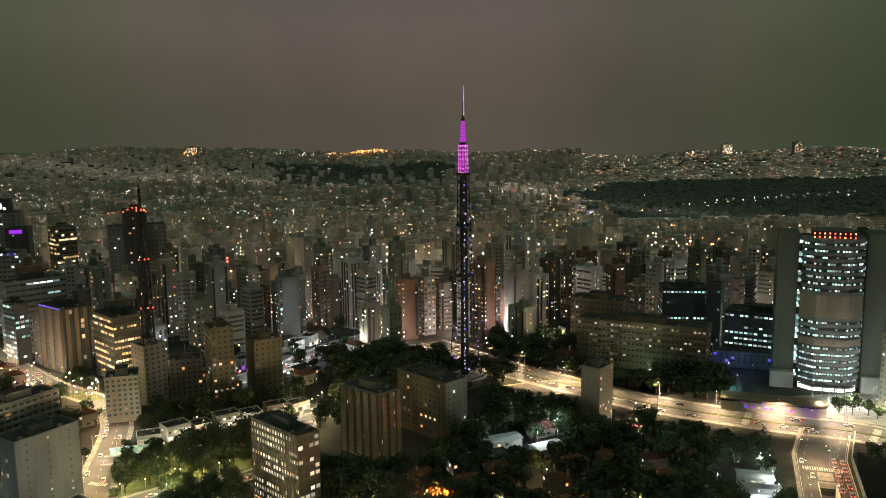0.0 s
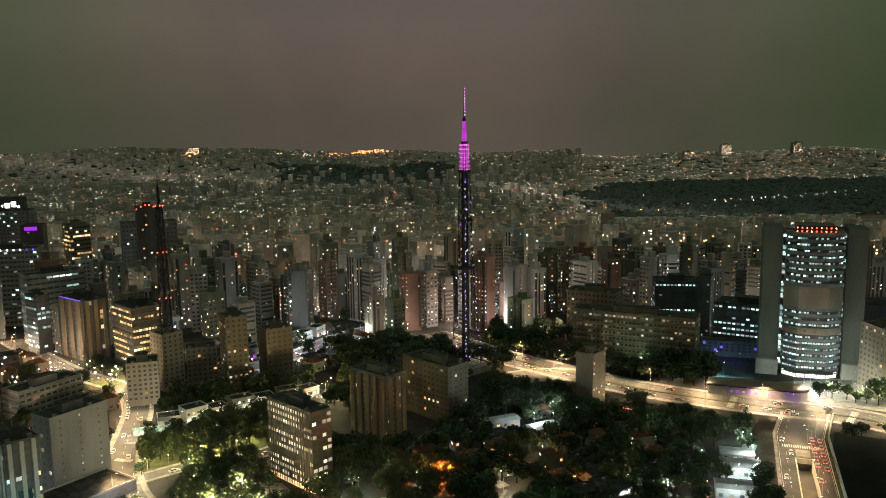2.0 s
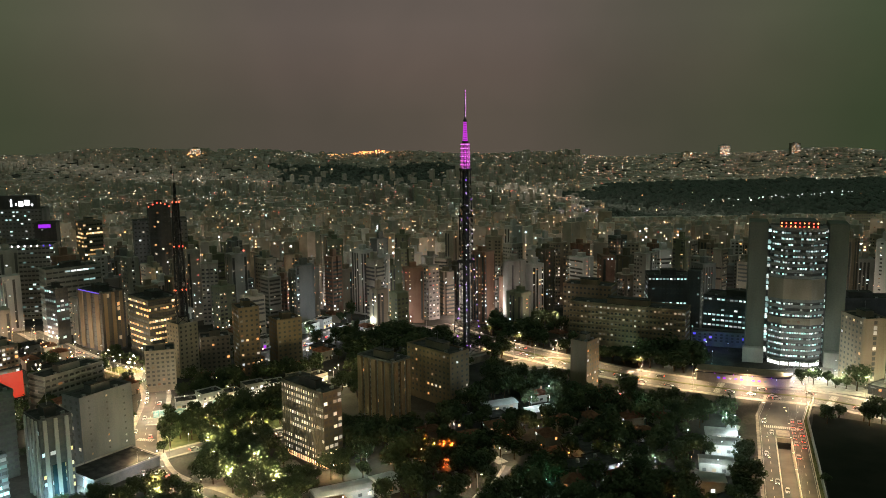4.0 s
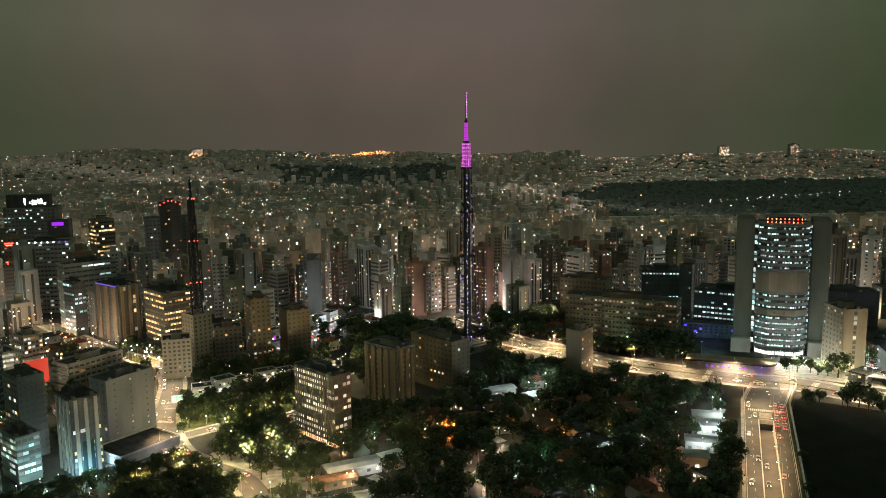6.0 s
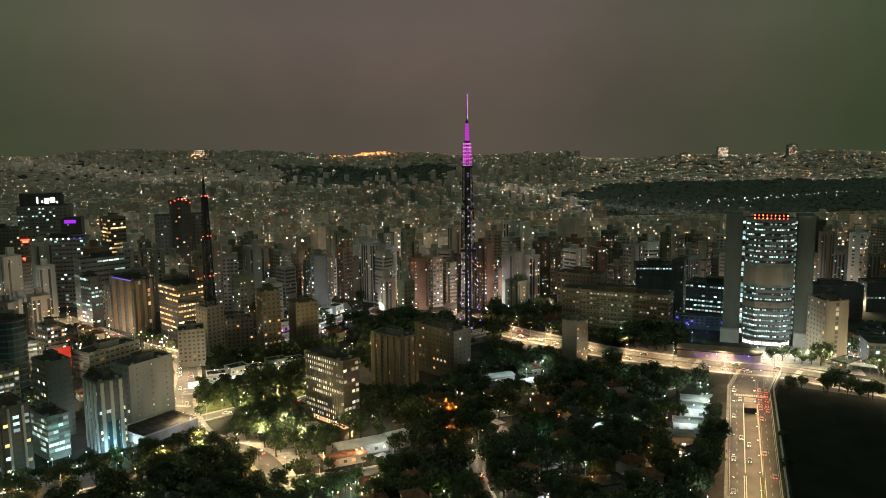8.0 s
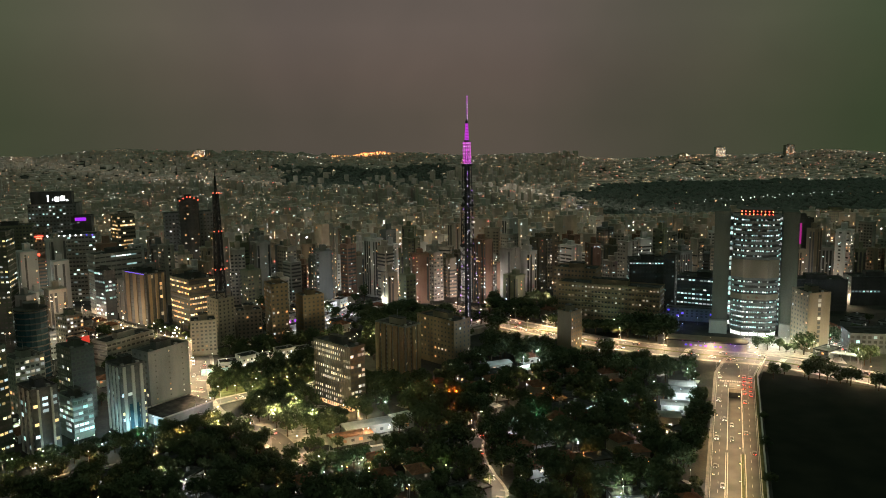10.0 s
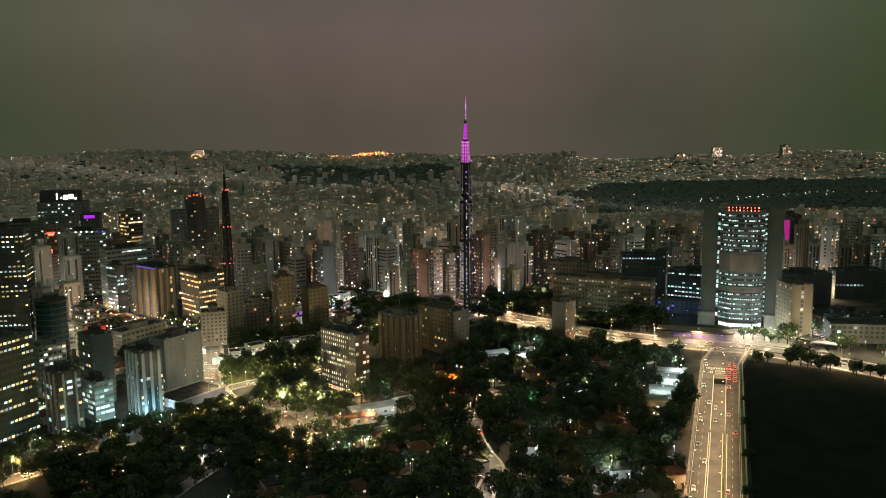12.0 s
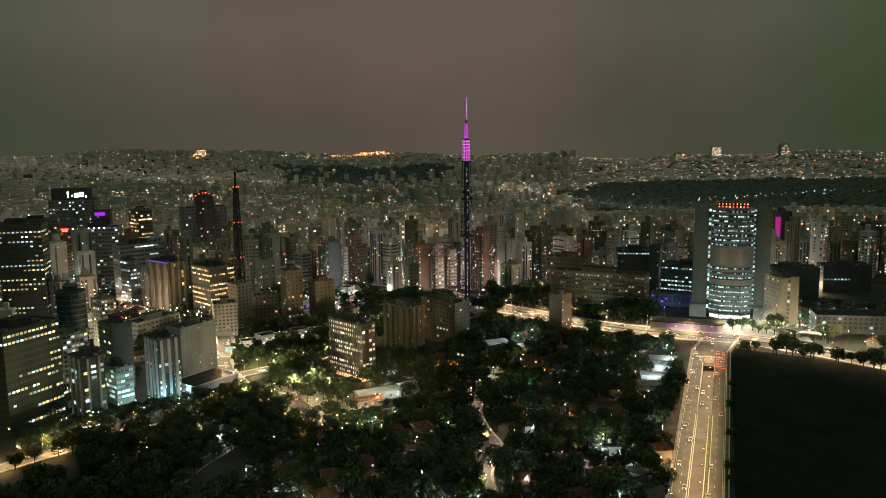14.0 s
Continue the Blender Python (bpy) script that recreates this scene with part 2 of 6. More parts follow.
M_ORANGE = lit("orange_light", ((0.0, (1.0, 0.30, 0.08)), (0.5, (1.0, 0.40, 0.12))), 3.0, 6.0, island=False)
# emission put into the tower's steel for the pink light falling on it
M_PINK = lit("pink_led", ((0.0, (0.70, 0.03, 0.62)), (0.5, (0.62, 0.04, 0.72))), 0.8, 1.2, island=False)
M_PINKTIP = lit("pale_pink_led", ((0.0, (0.95, 0.20, 0.98)), (0.5, (0.95, 0.45, 1.0))), 1.6, 2.8, island=False)
M_PURPLE = lit("violet_led", ((0.0, (0.30, 0.10, 1.0)), (0.4, (0.55, 0.30, 1.0)), (0.8, (0.85, 0.70, 1.0))), 3.0, 7.0, island=False)
M_REDPANEL = lit("red_panel", ((0.0, (1.0, 0.03, 0.01)), (0.5, (1.0, 0.05, 0.02))), 0.45, 0.6, island=False, sample=True)
# emission given to a wall strip to stand for magenta light on it
M_MAGENTA = lit("magenta_panel", ((0.0, (1.0, 0.03, 0.55)), (0.5, (0.95, 0.04, 0.65))), 0.35, 0.5, island=False)
M_LITDIM = lit("lit_window_dim", ((0.0, (1.0, 0.70, 0.42)), (0.5, (0.95, 0.85, 0.65))), 0.12, 0.9, island=False)
M_VIOLETSIGN = lit("violet_sign", ((0.0, (0.45, 0.03, 1.0)), (0.5, (0.5, 0.05, 1.0))), 0.9, 1.1, island=False)
M_MURAL = surface("mural_paint", (0.10, 0.26, 0.30), (0.45, 0.50, 0.46), 0.5, 2.5, 0.8)
M_BLUE = lit("blue_led", ((0.0, (0.10, 0.08, 1.0)), (0.5, (0.22, 0.12, 1.0))), 0.7, 1.6, island=False)
M_TAIL = lit("tail_lamp", ((0.0, (1.0, 0.03, 0.02)), (0.5, (1.0, 0.05, 0.03))), 9.0, 20.0, island=False)
M_HEAD = lit("head_lamp", ((0.0, (0.95, 0.98, 1.0)), (0.5, (1.0, 0.95, 0.85))), 8.0, 18.0, island=False)
M_WHITELED = lit("white_light", ((0.0, (0.95, 0.98, 1.0)), (0.5, (1.0, 1.0, 1.0))), 4.0, 8.0, island=False)


# ---- geometry helpers ----
class Geo:
    """Collects vertices and faces of one mesh."""

    def __init__(self):
        self.v, self.f = [], []

    def face(self, pts):
        n = len(self.v)
        self.v += [tuple(p) for p in pts]
        self.f.append(tuple(range(n, n + len(pts))))
        return self

    def prism(self, poly, z0, z1, top=None):
        """An upright prism on a counter-clockwise plan; top: another plan for its upper end."""
        top = top or poly
        n, k = len(self.v), len(poly)
        self.v += [(x, y, z0) for x, y in poly] + [(x, y, z1) for x, y in top]
        self.f += [tuple(range(n + k - 1, n - 1, -1)), tuple(range(n + k, n + 2 * k))]
        for i in range(k):
            j = (i + 1) % k
            self.f.append((n + i, n + j, n + k + j, n + k + i))
        return self

    def box(self, x0, x1, y0, y1, z0, z1):
        return self.prism([(x0, y0), (x1, y0), (x1, y1), (x0, y1)], z0, z1)

    def ring(self, x0, x1, y0, y1, z0, z1, t):
        """A low wall round a rectangle."""
        self.box(x0, x1, y0, y0 + t, z0, z1)
        self.box(x0, x1, y1 - t, y1, z0, z1)
        self.box(x0, x0 + t, y0 + t, y1 - t, z0, z1)
        self.box(x1 - t, x1, y0 + t, y1 - t, z0, z1)
        return self

    def beam(self, p, q, w, sides=4):
        p, q = Vector(p), Vector(q)
        d = (q - p).normalized()
        a = d.orthogonal().normalized()
        b = d.cross(a)
        n = len(self.v)
        for e in (p, q):
            for i in range(sides):
                t = math.tau * (i + 0.5) / sides
                self.v.append(tuple(e + (a * math.cos(t) + b * math.sin(t)) * w * 0.7))
        for i in range(sides):
            j = (i + 1) % sides
            self.f.append((n + i, n + j, n + sides + j, n + sides + i))
        self.f += [tuple(range(n + sides - 1, n - 1, -1)), tuple(range(n + sides, n + 2 * sides))]
        return self

    def cone(self, x, y, z0, z1, r0, r1, sides=8):
        c = [(math.cos(math.tau * i / sides), math.sin(math.tau * i / sides)) for i in range(sides)]
        return self.prism([(x + r0 * a, y + r0 * b) for a, b in c], z0, z1, [(x + r1 * a, y + r1 * b) for a, b in c])

    def mesh(self, name, mat):
        me = bpy.data.meshes.new(name)
        me.from_pydata(self.v, [], self.f)
        me.materials.append(mat)
        me.update()
        return me


def part(name, geo, mat, parent=None, label="", m=None):
    """One mesh object from a Geo or a mesh, under its thing."""
    me = geo if isinstance(geo, bpy.types.Mesh) else geo.mesh(name, mat)
    ob = new(name, me)
    ob.parent = parent
    if m is not None:
        ob.matrix_basis = m
    if label:
        tagged(ob, label)
    return ob


def root(name, x, y, z, a, label, category, group="", kind=""):
    ob = new(name)
    ob.matrix_basis = pose(x, y, z, 0, 0, a)
    ob.empty_display_size = 0.5
    return tagged(ob, label, category, group, kind)


def level(x, y):
    """Height of the land: a flat ridge, falling to a broad valley, with hills beyond."""
    def ease(a, b, t):
        t = min(1, max(0, (t - a) / (b - a)))
        return t * t * (3 - 2 * t)
    z = -45 * ease(520, 1000, y) - 85 * ease(900, 2300, y) - 12 * ease(2300, 3600, y)
    rise = 55 + 45 * ease(700, -900, x) + 12 * math.sin(x / 310) + 8 * math.sin(x / 130 + 1)
    return z + rise * ease(3700, 4700, y)


FACES = (((0, 0), (1, 0), (0, -1)), ((1, 0), (0, 1), (1, 0)), ((1, 1), (-1, 0), (0, 1)), ((0, 1), (0, -1), (-1, 0)))


def face_point(k, wx, wy, s, out):
    """Plan point at s metres along face k of a wx by wy block, out metres proud of it."""
    (ox, oy), (dx, dy), (nx, ny) = FACES[k]
    return ox * wx + dx * s + nx * out, oy * wy + dy * s + ny * out


def face_quad(geo, k, wx, wy, s, w, z, h, out=0.06):
    x0, y0 = face_point(k, wx, wy, s, out)
    x1, y1 = face_point(k, wx, wy, s + w, out)
    geo.face([(x0, y0, z), (x1, y1, z), (x1, y1, z + h), (x0, y0, z + h)])


# ---- ground and roads ----
TRENCH = (Vector((139.5, 233.0)), Vector((174.5, 319.5)))


def build_ground():
    xs = [-6000, -4200] + [-3000 + 150 * i for i in range(41)] + [4200, 6000]
    ys = [-2500, -900, -400] + [-200 + 100 * i for i in range(8)] + [560 + 70 * i for i in range(60)] + [5200, 7000, 9500]
    g = Geo()
    g.v = [(x, y, level(x, y)) for y in ys for x in xs]
    n = len(xs)
    g.f = [(j * n + i, j * n + i + 1, (j + 1) * n + i + 1, (j + 1) * n + i) for j in range(len(ys) - 1) for i in range(n - 1)]
    me = g.mesh("ground", M_GROUND)
    bm = bmesh.new()
    bm.from_mesh(me)
    d = (TRENCH[1] - TRENCH[0]).normalized()
    n = Vector((d.y, -d.x))
    for p, q in ((TRENCH[0], d), (TRENCH[1], d), (TRENCH[0] + n * 3.3, n), (TRENCH[0] - n * 3.3, n)):
        bmesh.ops.bisect_plane(bm, geom=bm.verts[:] + bm.edges[:] + bm.faces[:], plane_co=(p.x, p.y, 0), plane_no=(q.x, q.y, 0))
    gone = []
    for f in bm.faces:
        c = f.calc_center_median().to_2d() - TRENCH[0]
        if abs(c.dot(n)) < 3.3 and 0 < c.dot(d) < (TRENCH[1] - TRENCH[0]).length:
            gone.append(f)
    bmesh.ops.delete(bm, geom=gone, context="FACES")
    bm.to_mesh(me)
    bm.free()
    return tagged(part("ground", me, None), "dark paved city ground falling to a valley", "ground", kind="structure")


build_ground()


def smooth(pts, n=8):
    """A rounded line through the points."""
    p = [Vector((x, y)) for x, y in pts]
    p = [2 * p[0] - p[1]] + p + [2 * p[-1] - p[-2]]
    out = []
    for i in range(1, len(p) - 2):
        for k in range(n):
            t = k / n
            a, b, c, d = p[i - 1], p[i], p[i + 1], p[i + 2]
            out.append(0.5 * (2 * b + (c - a) * t + (2 * a - 5 * b + 4 * c - d) * t * t + (3 * b - a - 3 * c + d) * t ** 3))
    return out + [p[-2]]


def sides(line, off):
    out = []
    for i, p in enumerate(line):
        d = (line[min(i + 1, len(line) - 1)] - line[max(i - 1, 0)]).normalized()
        out.append(p + Vector((d.y, -d.x)) * off)
    return out


def ribbon(line, o0, o1, z, thick):
    """A strip between two offsets (positive: to the right of the line's way)."""
    a, b = sides(line, o0), sides(line, o1)
    g = Geo()
    for i in range(len(line) - 1):
        q = [a[i], b[i], b[i + 1], a[i + 1]]
        zz = [z + level(p.x, p.y) for p in q]
        t = [(p.x, p.y, h) for p, h in zip(q, zz)]
        u = [(p.x, p.y, h - thick) for p, h in zip(q, zz)]
        g.face(t)
        g.face([t[0], u[0], u[1], t[1]] if i == 0 else [t[0], u[0], u[3], t[3]][::-1])
        g.face([t[1], u[1], u[2], t[2]])
    return g


def dashes(line, off, z, width, on, gap):
    g, run = Geo(), 0.0
    e = sides(line, off)
    for i in range(len(e) - 1):
        d = e[i + 1] - e[i]
        L = d.length
        d = d / L
        n = Vector((d.y, -d.x)) * width / 2
        s = -run
        while s < L:
            p, q = e[i] + d * max(s, 0), e[i] + d * min(s + on, L)
            if s + on > 0:
                g.face([(*(p + n), z + level(p.x, p.y)), (*(q + n), z + level(q.x, q.y)), (*(q - n), z + level(q.x, q.y)), (*(p - n), z + level(p.x, p.y))])
            s += on + gap
        run = L - (s - on - gap)
    return g


ROADS = {}


def road(name, pts, width, label, lanes=(), walk_w=3.0, z=0.06, split=False):
    line = smooth(pts)
    ROADS[name] = (line, width)
    if split:
        return
    tagged(part("road", ribbon(line, -width / 2, width / 2, z, 0.3), M_ASPHALT), label, "road", kind="structure")
    if walk_w:
        for s in (-1, 1):
            a, b = sorted((s * width / 2, s * (width / 2 + walk_w)))
            tagged(part("pavement", ribbon(line, a, b, z + 0.15, 0.4), M_PAVE), "pale concrete pavement along the road, raised by a kerb", "pavement", kind="structure")
    for off, on, gap in lanes:
        tagged(part("road_marking", dashes(line, off, z + 0.012, 0.15, on, gap), M_MARK), "worn white lane line", "road marking", kind="structure")


AVENUE = [(20, 560), (45, 520), (64, 494), (100, 455), (134, 422), (185, 390), (218, 374), (255, 340), (285, 305), (330, 260)]
CROSS = [(60, 35), (101, 137), (140, 233), (177, 325), (200, 372)]
road("avenue", AVENUE, 21, "broad sodium-lit avenue with two carriageways", ((-7.2, 3, 6), (-3.8, 3, 6), (3.8, 3, 6), (7.2, 3, 6)), 3.5)
tagged(part("median", ribbon(smooth(AVENUE), -0.9, 0.9, 0.26, 0.3), M_GRASS), "narrow planted strip between the carriageways", "median", kind="structure")
road("tower_street", [(108, 447), (92, 454), (76, 453), (60, 447)], 20, "wide lit street leading from the avenue to the tower", ((0, 3, 6),), 2.0, 0.12)
road("cross", CROSS, 20.5, "", split=True)
road("west", [(-275, 575), (-247, 540), (-200, 487), (-160, 452), (-140, 415), (-128, 350), (-112, 308), (-96, 290), (-78, 276), (-68, 260), (-63, 247)], 11, "lit two-way street round the little park", ((0, 3, 5),), 2.5, 0.09)
road("park_street", [(-133, 371), (-118, 374), (-93, 391), (-69, 403), (-45, 418), (-18, 446), (-6, 470)], 8, "street between the apartment towers and the park", ((0, 3, 5),), 2.0, 0.1)
road("shop_street", [(-100, 480), (-69, 510), (-38, 565), (0, 610)], 12, "shopping street in white light", ((0, 3, 5),), 3.0)
road("park_south", [(-118, 322), (-92, 340), (-62, 352), (-48, 385), (-45, 440)], 7, "narrow street beside the park", (), 1.8, 0.11)
road("low_street", [(-222, 170), (-195, 194), (-177, 212), (-157, 231), (-126, 248), (-108, 275), (-98, 290)], 7, "narrow sodium-lit street", (), 1.8, 0.105)
road("south_street", [(-125, 140), (-114, 166), (-107, 189), (-96, 215), (-88, 240)], 5, "narrow unlit side street", (), 1.2, 0.08)
road("lane", [(44, 300), (37, 283), (26, 266), (22, 245), (24, 220), (27, 200), (21, 180), (18, 160), (22, 130), (40, 95)], 6.0, "winding residential lane", (), 1.3, 0.06)
road("lane_east", [(27, 200), (48, 190), (72, 168), (92, 150)], 5.0, "narrow residential lane", (), 1.2, 0.055)
road("plaza", [(-66, 243), (-50, 243), (-32, 246), (-14, 252)], 12, "small lit square at the street's end", (), 2.0, 0.07)
road("hill_street", [(-16, 255), (5, 262), (26, 266)], 5.0, "short dark street between houses", (), 1.2, 0.05)

# the cross road: two carriageways beside a lane that dips into an underpass
def cross_road():
    d = (TRENCH[1] - TRENCH[0]).normalized()
    low = TRENCH[0] - d * 100
    top = [TRENCH[1], TRENCH[1] + d * 30, Vector((203, 376))]
    whole = [low - d * 90] + [low + (TRENCH[1] - low) * i / 12 for i in range(13)] + top[1:]
    lab = "lit four-lane road running down past the dark cemetery"
    for a, b in ((-10.3, -3.3), (3.3, 10.3)):
        tagged(part("road", ribbon(whole, a, b, 0.075, 0.3), M_ASPHALT), lab, "road", kind="structure")
    tagged(part("road", ribbon([low - d * 90, low, TRENCH[0]], -3.3, 3.3, 0.075, 0.3), M_ASPHALT), lab, "road", kind="structure")
    tagged(part("road", ribbon(top, -3.3, 3.3, 0.075, 0.3), M_ASPHALT), lab, "road", kind="structure")
    n = Vector((d.y, -d.x))
    g, L = Geo(), (TRENCH[1] - TRENCH[0]).length
    wl_, wr_ = Geo(), Geo()
    for i in range(12):
        t0, t1 = i / 12, (i + 1) / 12
        p, q = TRENCH[0] + d * L * t0, TRENCH[0] + d * L * t1
        z0, z1 = 0.075 - 4.6 * t0 ** 1.7, 0.075 - 4.6 * t1 ** 1.7
        g.face([(*(p - n * 3.3), z0), (*(p + n * 3.3), z0), (*(q + n * 3.3), z1), (*(q - n * 3.3), z1)])
        for w, o in ((wl_, -1), (wr_, 1)):
            a, b = p + n * o * 3.28, q + n * o * 3.28
            e, f = p + n * o * 3.68, q + n * o * 3.68
            w.face([(*a, z0), (*b, z1), (*b, 0.95), (*a, 0.95)]).face([(*a, 0.95), (*b, 0.95), (*f, 0.95), (*e, 0.95)]).face([(*e, 0), (*f, 0), (*f, 0.95), (*e, 0.95)])
    tagged(part("underpass_lane", g, M_ASPHALT), "lane sloping down into the underpass", "road", kind="structure")
    tagged(part("underpass_wall", wl_, M_COPING), "concrete side wall of the underpass with a pale coping", "wall", kind="structure")
    tagged(part("underpass_wall", wr_, M_COPING), "concrete side wall of the underpass with a pale coping", "wall", kind="structure")
    u = root("underpass_portal", TRENCH[1].x, TRENCH[1].y, 0, math.degrees(math.atan2(n.y, n.x)), "concrete underpass portal over an opening closed by a dark plate", "portal")
    part("portal_beam", Geo().box(-3.7, 3.7, -0.5, 0.6, -1.2, 1.0), M_CONC, u)
    # dark plate across the opening, its colour standing for the shade inside
    part("tunnel_mouth", Geo().box(-3.3, 3.3, 0.5, 0.6, -4.7, -1.2), M_STEEL, u, "dark plate across the tunnel mouth, for the shade inside")
    part("traffic_island", Geo().box(-3.0, 3.0, 4, 12, 0.05, 0.4), M_PAVE, u, "paved island above the portal")
    tagged(part("verge", ribbon(whole, 10.75, 12.2, 0.16, 0.4), M_GRASS), "narrow grass verge below the cemetery wall", "verge", kind="structure")
    tagged(part("kerb", ribbon(whole, 10.4, 10.75, 0.24, 0.4), M_COPING), "pale kerb along the verge", "kerb", kind="structure")
    for off in (-10.4,):
        a, b = sorted((off, off * 1.14))
        tagged(part("pavement", ribbon(whole, a, b, 0.2, 0.4), M_PAVE), "pale concrete kerb and pavement along the road", "pavement", kind="structure")
    for off, on, gap in ((-6.8, 3, 6), (6.8, 3, 6), (-9.9, 60, 0), (9.9, 60, 0)):
        tagged(part("road_marking", dashes(whole, off, 0.09, 0.18, on, gap), M_MARK), "worn white lane line", "road marking", kind="structure")
    strip = [low - d * 90, low, TRENCH[0] - d * 2]
    tagged(part("median", ribbon(strip, 2.6, 4.2, 0.3, 0.4), M_GRASS), "narrow planted median strip", "median", kind="structure")
    for o in (2.35, 4.2, -4.1, -3.3):
        tagged(part("kerb", ribbon(strip, o, o + 0.32, 0.42, 0.5), M_COPING), "pale kerb of the median", "kerb", kind="structure")
    tagged(part("cemetery_wall", ribbon(whole, 12.2, 12.7, 2.6, 2.7), M_COPING), "long plain wall along the dark cemetery", "wall", kind="structure")
    ROADS["cross"] = ([low - d * 90 + (TRENCH[1] + d * 30 - low + d * 90) * i / 24 for i in range(25)], 20.6)


cross_road()
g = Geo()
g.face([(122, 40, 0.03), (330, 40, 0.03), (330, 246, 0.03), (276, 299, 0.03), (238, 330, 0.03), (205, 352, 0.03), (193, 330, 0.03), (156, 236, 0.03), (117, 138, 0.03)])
tagged(part("cemetery_lawn", g, M_UNLITGRASS), "lawn of the walled cemetery, coloured near black for lack of light", "lawn", kind="structure")
g = Geo()
g.face([(206, 399), (240, 378), (262, 362), (266, 376), (252, 388), (256, 412), (262, 430), (208, 428)])
g.v = [(x, y, 0.04) for x, y in g.v]
tagged(part("forecourt", g, M_PAVE), "pale paved forecourt in bright light", "pavement", kind="structure")
g = Geo()
g.face([(266, 384, 0.05), (274, 380, 0.05), (286, 440, 0.05), (274, 444, 0.05)])
tagged(part("car_park", g, M_PAVE), "pale paved car park between buildings in cold light", "pavement", kind="structure")
g = Geo()
g.face([(-95, 302, 0.035), (-84, 284, 0.035), (-68, 266, 0.035), (-44, 258, 0.035), (-40, 296, 0.035), (-52, 316, 0.035), (-84, 322, 0.035)])
tagged(part("garden_square", g, M_PAVE), "pale paved garden square under golden lamps", "pavement", kind="structure")
g = Geo()
g.face([(74, 540, level(84, 548) + 0.4), (92, 520, 0.3), (104, 530, 0.3), (88, 562, level(88, 562) + 0.4)])
tagged(part("tower_square", g, M_PAVE), "pale paved square in bright warm light", "pavement", kind="structure")
g = Geo()
g.v = [(-172 + 13 * math.cos(t * math.tau / 20), 464 + 9 * math.sin(t * math.tau / 20), 0.16) for t in range(20)]
g.f = [tuple(range(20))]
tagged(part("roundabout_lawn", g, M_GRASS), "oval lawn of the lit square", "lawn", kind="structure")
g = Geo()
g.face([(-124, 368, 0.03), (-123, 350, 0.03), (-112, 330, 0.03), (-64, 357, 0.03), (-52, 388, 0.03), (-52, 408, 0.03), (-92, 386, 0.03)])
tagged(part("park_lawn", g, M_GRASS), "park lawn under trees, lit at its edges", "lawn", kind="structure")

# ---- lattice tower with pink lights ----
def lattice(z0, z1, w0, w1, bays, leg, brace):
    """Four leaning legs, rings and crossed braces."""
    g = Geo()
    cor = ((-1, -1), (1, -1), (1, 1), (-1, 1))

    def at(i, t):
        w = (w0 + (w1 - w0) * t) / 2
        return Vector((cor[i % 4][0] * w, cor[i % 4][1] * w, z0 + (z1 - z0) * t))
    for i in range(4):
        g.beam(at(i, 0), at(i, 1), leg)
        for b in range(bays):
            t0, t1 = b / bays, (b + 1) / bays
            g.beam(at(i, t0), at(i + 1, t1), brace)
            g.beam(at(i + 1, t0), at(i, t1), brace)
            g.beam(at(i, t1), at(i + 1, t1), brace)
    return g


def bulb_mesh(name, r, mat):
    return Geo().cone(0, 0, -r, 0, r * 0.5, r, 6).cone(0, 0, 0, r, r, r * 0.5, 6).mesh(name, mat)


